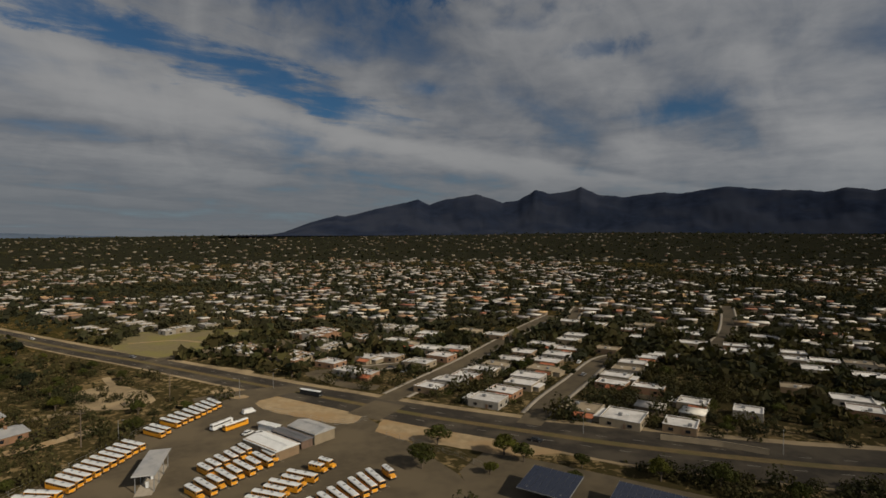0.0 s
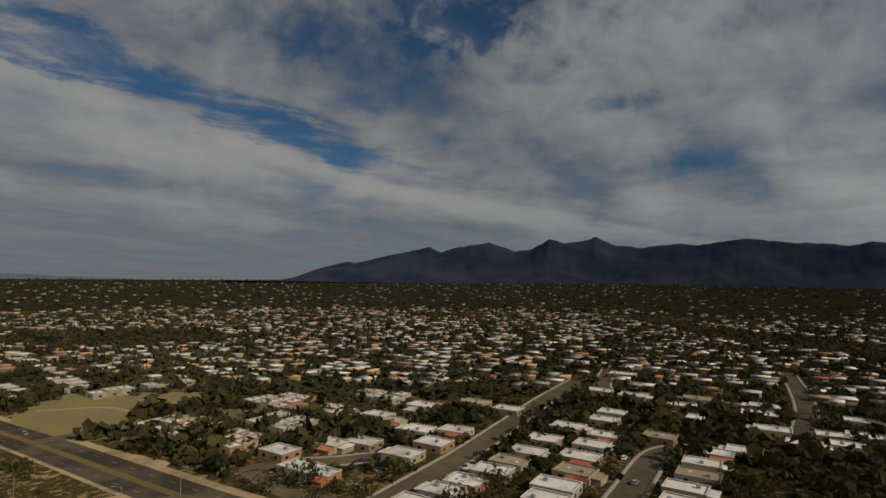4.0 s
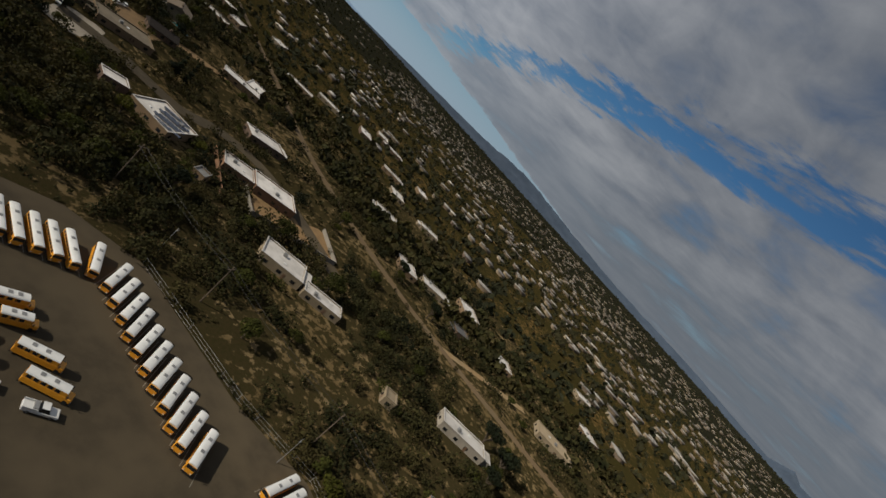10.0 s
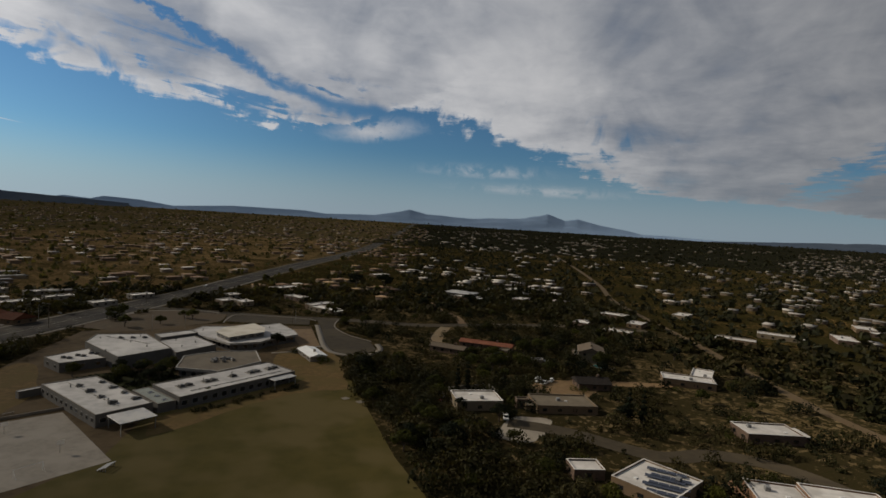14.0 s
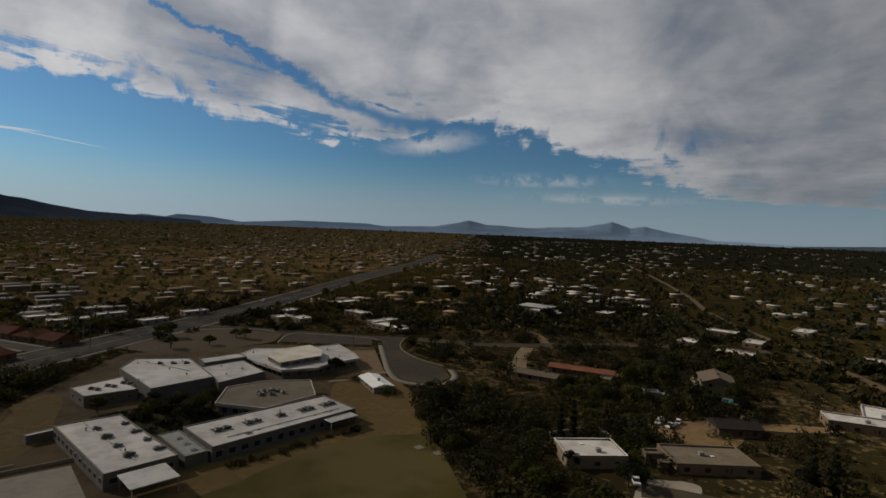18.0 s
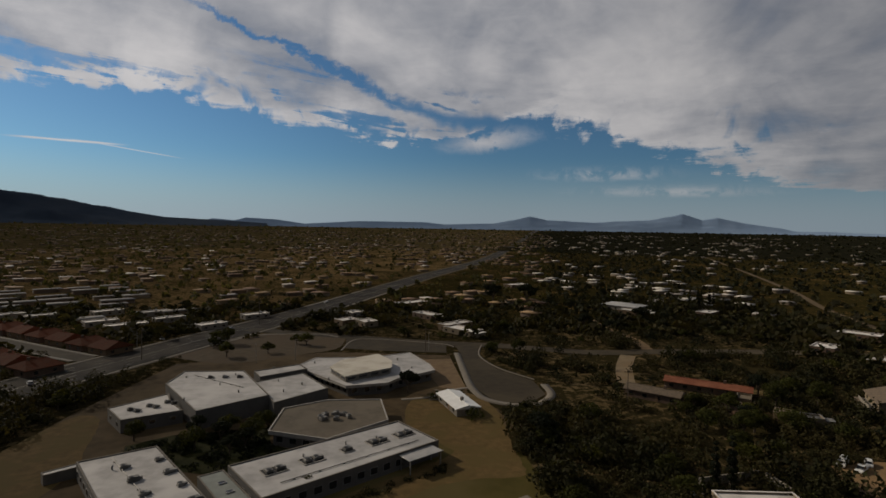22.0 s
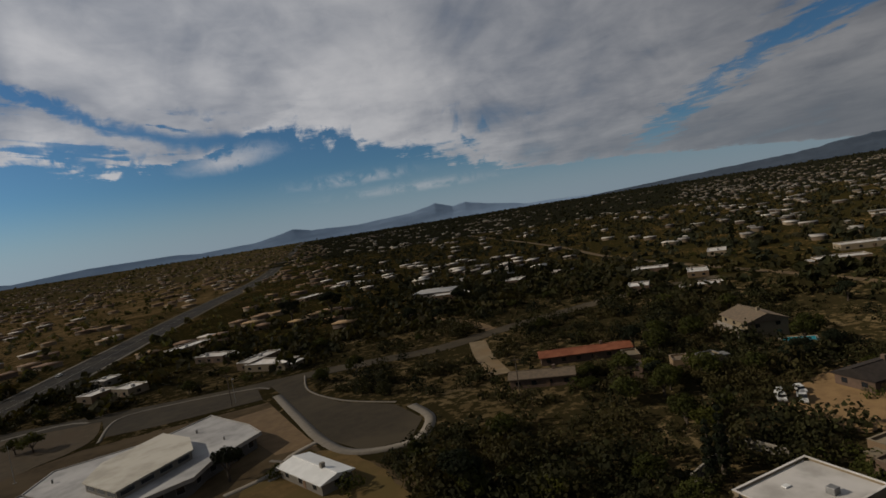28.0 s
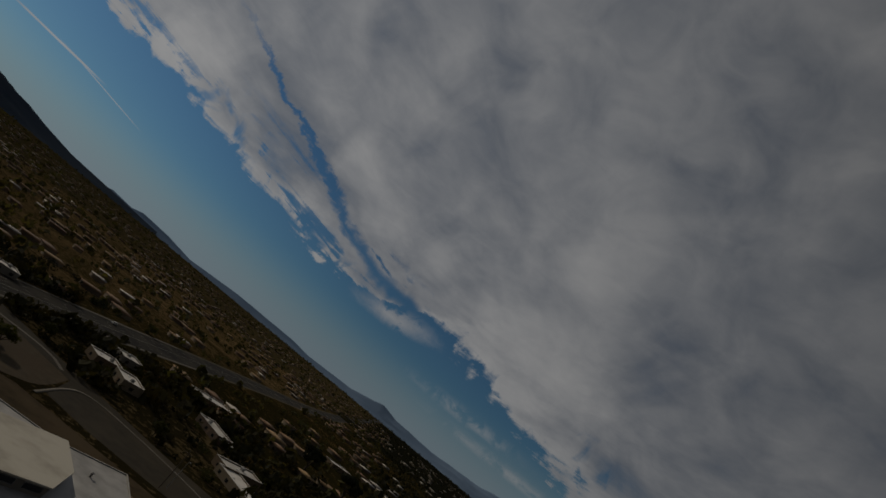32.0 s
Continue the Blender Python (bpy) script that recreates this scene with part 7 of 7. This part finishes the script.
# ---- scrub, far trees and far houses ----
lobesets = [[(0, 0, 0.9, 1.0), (0.9, 0.3, 0.7, 0.75), (-0.7, 0.5, 0.75, 0.8), (0.1, -0.9, 0.6, 0.7)], [(0, 0, 0.7, 0.9), (0.8, -0.4, 0.6, 0.6), (-0.6, -0.6, 0.9, 0.75)], [(0, 0, 1.1, 1.1), (1.0, 0.4, 1.0, 0.7), (-0.9, 0.2, 0.8, 0.9), (0, 1.0, 0.7, 0.6)]]
near_t = [leaf_cloud(np.random.default_rng(s), lobesets[s % 3], 78, 0.2) for s in range(6)]
big_t = [leaf_cloud(np.random.default_rng(s + 80), [(0, 0, 1.0, 1.0), (0.9, 0.3, 0.8, 0.7), (-0.7, 0.6, 0.85, 0.75), (0.1, -0.9, 0.7, 0.65), (0.5, 0.9, 0.6, 0.5), (-0.9, -0.5, 0.6, 0.5)], 185, 0.128) for s in range(6)]
mid_t = [leaf_cloud(np.random.default_rng(s + 20), lobesets[s % 3], 8, 0.68, 0.85) for s in range(4)]
outer_t = [leaf_cloud(np.random.default_rng(s + 20), lobesets[s % 3], 15, 0.48, 0.85) for s in range(5)]
far_t = [leaf_cloud(np.random.default_rng(s + 40), lobesets[s % 3], 7, 0.8, 0.7) for s in range(4)]
lone_t = [leaf_cloud(np.random.default_rng(s + 60), [(0, 0, 0.35, 0.5)], 9, 0.3) for s in range(3)]

x, y = rng.uniform(-330, 260, 92000), rng.uniform(-340, 340, 92000)
thick = np.array([noise.noise((a * 0.016, b * 0.016, 2.0)) + 0.5 * noise.noise((a * 0.05, b * 0.05, 7.0)) for a, b in zip(x, y)])
town = (y > 175) & (x > -240) & (off_line(np.array([(-300, 350), (20, 174), (130, 110)], float), x, y) > 0) & (y > 174 - 0.62 * (x - 20))
town &= ~((x > 92) & (y < 250))
chance = np.where(town, 0.17, np.clip(0.33 + 1.15 * thick, 0.04, 0.9))
chance = np.where((x > -162) & (x < -120) & (y > -138) & (y < -72), chance * 0.35, chance)
open_sand = (x > -235) & (x < -104) & (y > 125) & (y < 300) & ~town
chance = np.where(open_sand, chance * 0.5, chance)
chance = np.where((np.abs(x + 108) < 13) & (y < 40) & (y > -125), 0.75, chance)
keep = (rng.random(len(x)) < chance * np.where((x > -250) & (x < 110) & (y > -210) & (y < 240), 0.8, 1.0)) & free_ground(x, y, 0.8)
size = np.clip(rng.lognormal(0.12, 0.58, len(x)), 0.35, 3.2) * np.where(town, 1.45, 1.0)
close = keep & (x > -250) & (x < 110) & (y > -210) & (y < 240)
scatter("outer_scrub", outer_t, x[keep & ~close], y[keep & ~close], size[keep & ~close], rng, M_LEAF, label="dense dark desert scrub around the houses", category="scrub")
large = close & (size > 1.45)
scatter("desert_trees", big_t, x[large], y[large], size[large], rng, M_LEAF, label="rounded olive-green desert trees in dense groups", category="trees")
close &= ~large
scatter("desert_scrub", near_t, x[close], y[close], size[close], rng, M_LEAF, label="dense grey-green desert scrub of creosote and mesquite", category="scrub")
x, y = rng.uniform(-300, 200, 14000), rng.uniform(-300, 320, 14000)
keep = free_ground(x, y, 0.3) & (rng.random(len(x)) < 0.45)
scatter("low_scrub", lone_t, x[keep], y[keep], rng.uniform(0.5, 1.6, keep.sum()), rng, M_LEAF, label="small low desert shrubs on sand", category="scrub")


# Shrubs of the school courtyard and along its long wing.
x, y = rng.uniform(-48, -6, 420), rng.uniform(-126, -96, 420)
keep = inside(COURT, x, y) & (rng.random(len(x)) < 0.3)
scatter("courtyard_shrubs", near_t, x[keep], y[keep], rng.uniform(0.5, 1.5, keep.sum()), rng, M_DARKTREE, label="dark shrubs in the school courtyard", category="shrubs")
u = rng.random(30)
scatter("wing_shrubs", near_t, -44 - 34 * u, -76 - 17.5 * u + rng.uniform(0, 2.5, 30), rng.uniform(0.3, 0.9, 30), rng, M_LEAF, label="dry shrubs along the school wing", category="shrubs")
# Dark round trees in loose groups.
x, y = rng.uniform(-330, 200, 5000), rng.uniform(-420, 330, 5000)
group = np.array([noise.noise((a * 0.02, b * 0.02, 31.0)) for a, b in zip(x, y)])
keep = (group > 0.12) & ~((x > -235) & (x < -90) & (y > 120)) & (rng.random(len(x)) < 0.42) & free_ground(x, y, 2.0)
scatter("dark_trees", big_t, x[keep], y[keep], rng.uniform(1.3, 2.5, keep.sum()), rng, M_DARKTREE, label="dark round evergreen trees in loose groups", category="trees")
# Trees that stand against the houses.
x, y, size = [], [], []
for hx, hy, r in HOUSES:
    for k in range(3):
        a = rng.uniform(0, 2 * math.pi)
        q = r * rng.uniform(0.95, 1.35) + 1.0
        x.append(hx + q * math.cos(a)), y.append(hy + q * math.sin(a)), size.append(rng.uniform(0.9, 2.0))
x, y, size = np.array(x), np.array(y), np.array(size)
ok = np.ones(len(x), bool)
for line, half, kerbed in STREETS:
    ok &= off_line(np.array(line, float), x, y) > half + 2.5
ok &= (off_line(np.array(ROAD_1[3:], float), x, y) > 15) & (off_line(np.array(ROAD_2[1:], float), x, y) > 15) & (off_line(np.array(ROAD_3[1:], float), x, y) > 4.5) & ~inside(LOT, x, y)
for hx, hy, r in HOUSES:
    ok &= np.hypot(x - hx, y - hy) > r * 0.85
scatter("yard_trees", big_t, x[ok], y[ok], size[ok], rng, M_TREE, label="green yard trees beside the houses", category="trees")


def polar(n, r0, r1, a0, a1, power=1.0):
    r = r0 + (r1 - r0) * rng.random(n) ** power
    a = np.radians(rng.uniform(a0, a1, n))
    return CX + r * np.sin(a), CY + r * np.cos(a)


def far_house_mesh(name, x, y, w, d, turn, h, roofs, label):
    """Many far houses in one mesh: a block of walls and a roof slab with eaves for each."""
    n = len(x)
    c, s = np.cos(turn), np.sin(turn)
    z = height(x, y)
    V, F, I = [], [], []
    sx, sy = np.array([-1, 1, 1, -1]), np.array([-1, -1, 1, 1])
    for grow, za, zb in ((0.0, 0 * h - 3.0, h), (0.35, h, h + 0.35)):
        px, py = sx[None] * (w / 2 + grow)[:, None], sy[None] * (d / 2 + grow)[:, None]
        qx, qy = px * c[:, None] - py * s[:, None] + x[:, None], px * s[:, None] + py * c[:, None] + y[:, None]
        for zz in (za, zb):
            V.append(np.stack([qx, qy, np.repeat((z + zz)[:, None], 4, 1)], -1))
    V = np.stack(V, 1).reshape(n, 16, 3)
    faces = [(0, 1, 5, 4), (1, 2, 6, 5), (2, 3, 7, 6), (3, 0, 4, 7), (8, 9, 13, 12), (9, 10, 14, 13), (10, 11, 15, 14), (11, 8, 12, 15), (12, 13, 14, 15)]
    F = (np.array(faces)[None] + (np.arange(n) * 16)[:, None, None]).reshape(-1, 4)
    I = np.tile([0] * 4 + [1] * 5, n)
    return mesh_object(name, V.reshape(-1, 3), F, [M_WALL, roofs], "stuff", label, "houses", I)


M_ROOFTAN = material("tan_roof", (0.36, 0.22, 0.115), (0.27, 0.165, 0.088), 0.3, rough=0.9, island=0.35)
M_ROOFRED = material("red_roof", (0.3, 0.13, 0.07), (0.24, 0.1, 0.055), 0.3, rough=0.9, island=0.3)
# Rows of low houses fill the plain to the north and west.
us, vs = np.meshgrid(np.arange(-300, 300), np.arange(0, 200))
us, vs = us.ravel().astype(float), vs.ravel().astype(float)
block = (vs % 2 == 0)
px = us * 12.5 + rng.uniform(-4.5, 4.5, len(us)) + np.array([(int(v) * 7919) % 19 for v in vs])
py = np.where(block, vs * 15.0, vs * 15.0 - 2.5) + rng.uniform(-4.5, 4.5, len(us)) + 9 * np.sin(px * 0.006) + 5 * np.sin(px * 0.023)
ca, sa = math.cos(radians(-31)), math.sin(radians(-31))
hx, hy = px * ca - py * sa + 60, px * sa + py * ca + 130
r = np.hypot(hx - CX, hy - CY)
side = (hy - 174) + 0.615 * (hx - 20)  # beyond the wide road
inner = (hy > 190) & (hx > -250) & (hx < 200) & (hy < 395) & (side < 290)
thin = np.clip(0.86 - r / 1700, 0.02, 0.64)
keep = (side > 35) & ~inner & (r < 3000) & (r > 180) & (rng.random(len(hx)) < thin) & (off_line(np.array(ROAD_1, float), hx, hy) > 22)
scrubby = (hx > 85) & (hy < 250)
keep &= ~scrubby
keep &= free_ground(hx, hy, 3.0)
keep &= np.array([noise.noise((a * 0.004, b * 0.004, 5.0)) > -0.38 for a, b in zip(hx, hy)])
hx, hy = hx[keep], hy[keep]
long_side = rng.uniform(7, 12.5, len(hx))
tint = rng.random(len(hx))
for nm, lo, hi, rf, lb in (("far_white_houses", 0, 0.74, M_ROOFW, "countless low white-roofed houses in rows"), ("far_tan_houses", 0.74, 0.93, M_ROOFTAN, "countless low tan-roofed houses in rows"), ("far_red_houses", 0.93, 1.1, M_ROOFRED, "scattered low red-roofed houses")):
    k = (tint >= lo) & (tint < hi)
    far_house_mesh(nm, hx[k], hy[k], long_side[k], rng.uniform(5.5, 8, k.sum()), radians(-31) + rng.choice([0, math.pi / 2], k.sum(), p=[0.7, 0.3]) + rng.normal(0, 0.06, k.sum()), rng.uniform(1.9, 2.7, k.sum()), rf, lb)
# Looser houses to the south.
x, y = polar(11000, 330, 2700, 120, 304, 0.75)
az3 = np.degrees(np.arctan2(x - CX, y - CY)) % 360
tan_side = (az3 < 205)
clump = np.array([noise.noise((a * 0.0045, b * 0.0045, 9.0)) for a, b in zip(x, y)])
sidew = (y - 174) + 0.615 * (x - 20)
keep = (rng.random(len(x)) < np.clip(np.where(tan_side, 0.5, np.where((az3 > 240) & (np.hypot(x - CX, y - CY) > 400), 0.62, np.where((az3 > 194) & (az3 < 226) & (np.hypot(x - CX, y - CY) > 400), 0.26, 0.04))) + 0.8 * clump, 0.02, 0.8)) & (sidew < -35) & free_ground(x, y, 4.0)
x, y, tan_side = x[keep], y[keep], tan_side[keep]
tint = rng.random(len(x))
M_ROOFGREY = material("weathered_grey_roof", (0.25, 0.232, 0.21), (0.19, 0.176, 0.158), 0.3, rough=0.85, island=0.5)
west = (np.degrees(np.arctan2(x - CX, y - CY)) % 360 > 236) & (tint < 0.8)
for nm, k, rf, lb in (("far_desert_houses", ~(tan_side & (tint < 0.85)) & ~west, M_ROOFW, "scattered pale-roofed houses among desert trees"), ("far_grey_houses", west, M_ROOFGREY, "countless low grey-roofed houses among trees"), ("far_ochre_houses", tan_side & (tint < 0.85), M_ROOFTAN, "scattered ochre houses among desert trees")):
    far_house_mesh(nm, x[k], y[k], rng.uniform(7.5, 13, k.sum()), rng.uniform(5.5, 8, k.sum()), rng.choice([0.5, 0.5 + math.pi / 2], k.sum()) + rng.normal(0, 0.12, k.sum()), rng.uniform(1.9, 2.6, k.sum()), rf, lb)
us, vs = np.meshgrid(np.arange(9), np.arange(8))
us, vs = us.ravel() + rng.uniform(-0.2, 0.2, 72), vs.ravel() + rng.uniform(-0.15, 0.15, 72)
x, y = 20 + 24 * us * 0.83 + 22 * vs * 0.5, -318 + 24 * us * 0.5 - 22 * vs * 0.87
keep = free_ground(x, y, 7.0) & (off_line(L2, x, y) > 32) & (rng.random(72) < 0.62)
x, y = x[keep], y[keep]
far_house_mesh("pale_street_houses", x, y, rng.uniform(11, 19, len(x)), rng.uniform(5.5, 8, len(x)), radians(30) + rng.normal(0, 0.07, len(x)), rng.uniform(2.1, 2.7, len(x)), M_ROOFGREY, "rows of low pale-roofed houses behind the terrace street")

x, y = polar(34000, 200, 1350, -180, 180, 1.0)
sidew = (y - 174) + 0.615 * (x - 20)
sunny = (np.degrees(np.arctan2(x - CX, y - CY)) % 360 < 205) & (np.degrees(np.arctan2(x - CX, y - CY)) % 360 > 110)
chance = np.where(sidew > 20, 0.75, np.where(sunny, 0.36, 0.75))
keep = (rng.random(len(x)) < chance) & free_ground(x, y, 1.5) & ~((x > -330) & (x < 260) & (y > -340) & (y < 340) & (np.hypot(x - CX, y - CY) < 330))
size = np.clip(rng.lognormal(0.5, 0.4, len(x)), 0.7, 3.2)
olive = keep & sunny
scatter("olive_trees", mid_t, x[olive], y[olive], size[olive], rng, M_SUNLEAF, label="desert trees over open tan ground, leaves coloured as if sunlit", category="trees")
keep &= ~sunny
scatter("far_trees", mid_t, x[keep], y[keep], size[keep], rng, M_FARLEAF, label="countless desert trees and shrubs between the houses", category="trees")
x, y = polar(15000, 260, 1100, -75, 75, 1.0)
sidew = (y - 174) + 0.615 * (x - 20)
keep = (sidew > 30) & free_ground(x, y, 1.0) & (off_line(np.array(ROAD_1, float), x, y) > 20)
size = np.clip(rng.lognormal(0.55, 0.35, len(x)), 0.9, 2.8)
scatter("town_trees", far_t, x[keep], y[keep], size[keep], rng, M_FARLEAF, label="dark green trees between the town houses", category="trees")
x, y = polar(17000, 1250, 3600, -180, 180, 0.8)
size = np.clip(rng.lognormal(1.0, 0.35, len(x)), 1.2, 5.0)
ok = off_line(np.array(ROAD_1, float), x, y) > 14
az4 = np.degrees(np.arctan2(x - CX, y - CY)) % 360
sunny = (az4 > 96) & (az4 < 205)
thin_out = rng.random(len(x)) < 0.6
for nm, k, mat in (("distant_trees", ok & ~sunny, M_FARLEAF), ("distant_olive_trees", ok & sunny & thin_out, M_SUNLEAF)):
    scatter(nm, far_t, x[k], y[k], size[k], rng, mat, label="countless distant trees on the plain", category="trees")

# The plan, drawn in units of K metres, is brought to metres.
for ob in [o for o in scene.objects if o.parent is None and o.type in ("MESH", "EMPTY")]:
    ob.matrix_basis = Matrix.Scale(K, 4) @ ob.matrix_basis
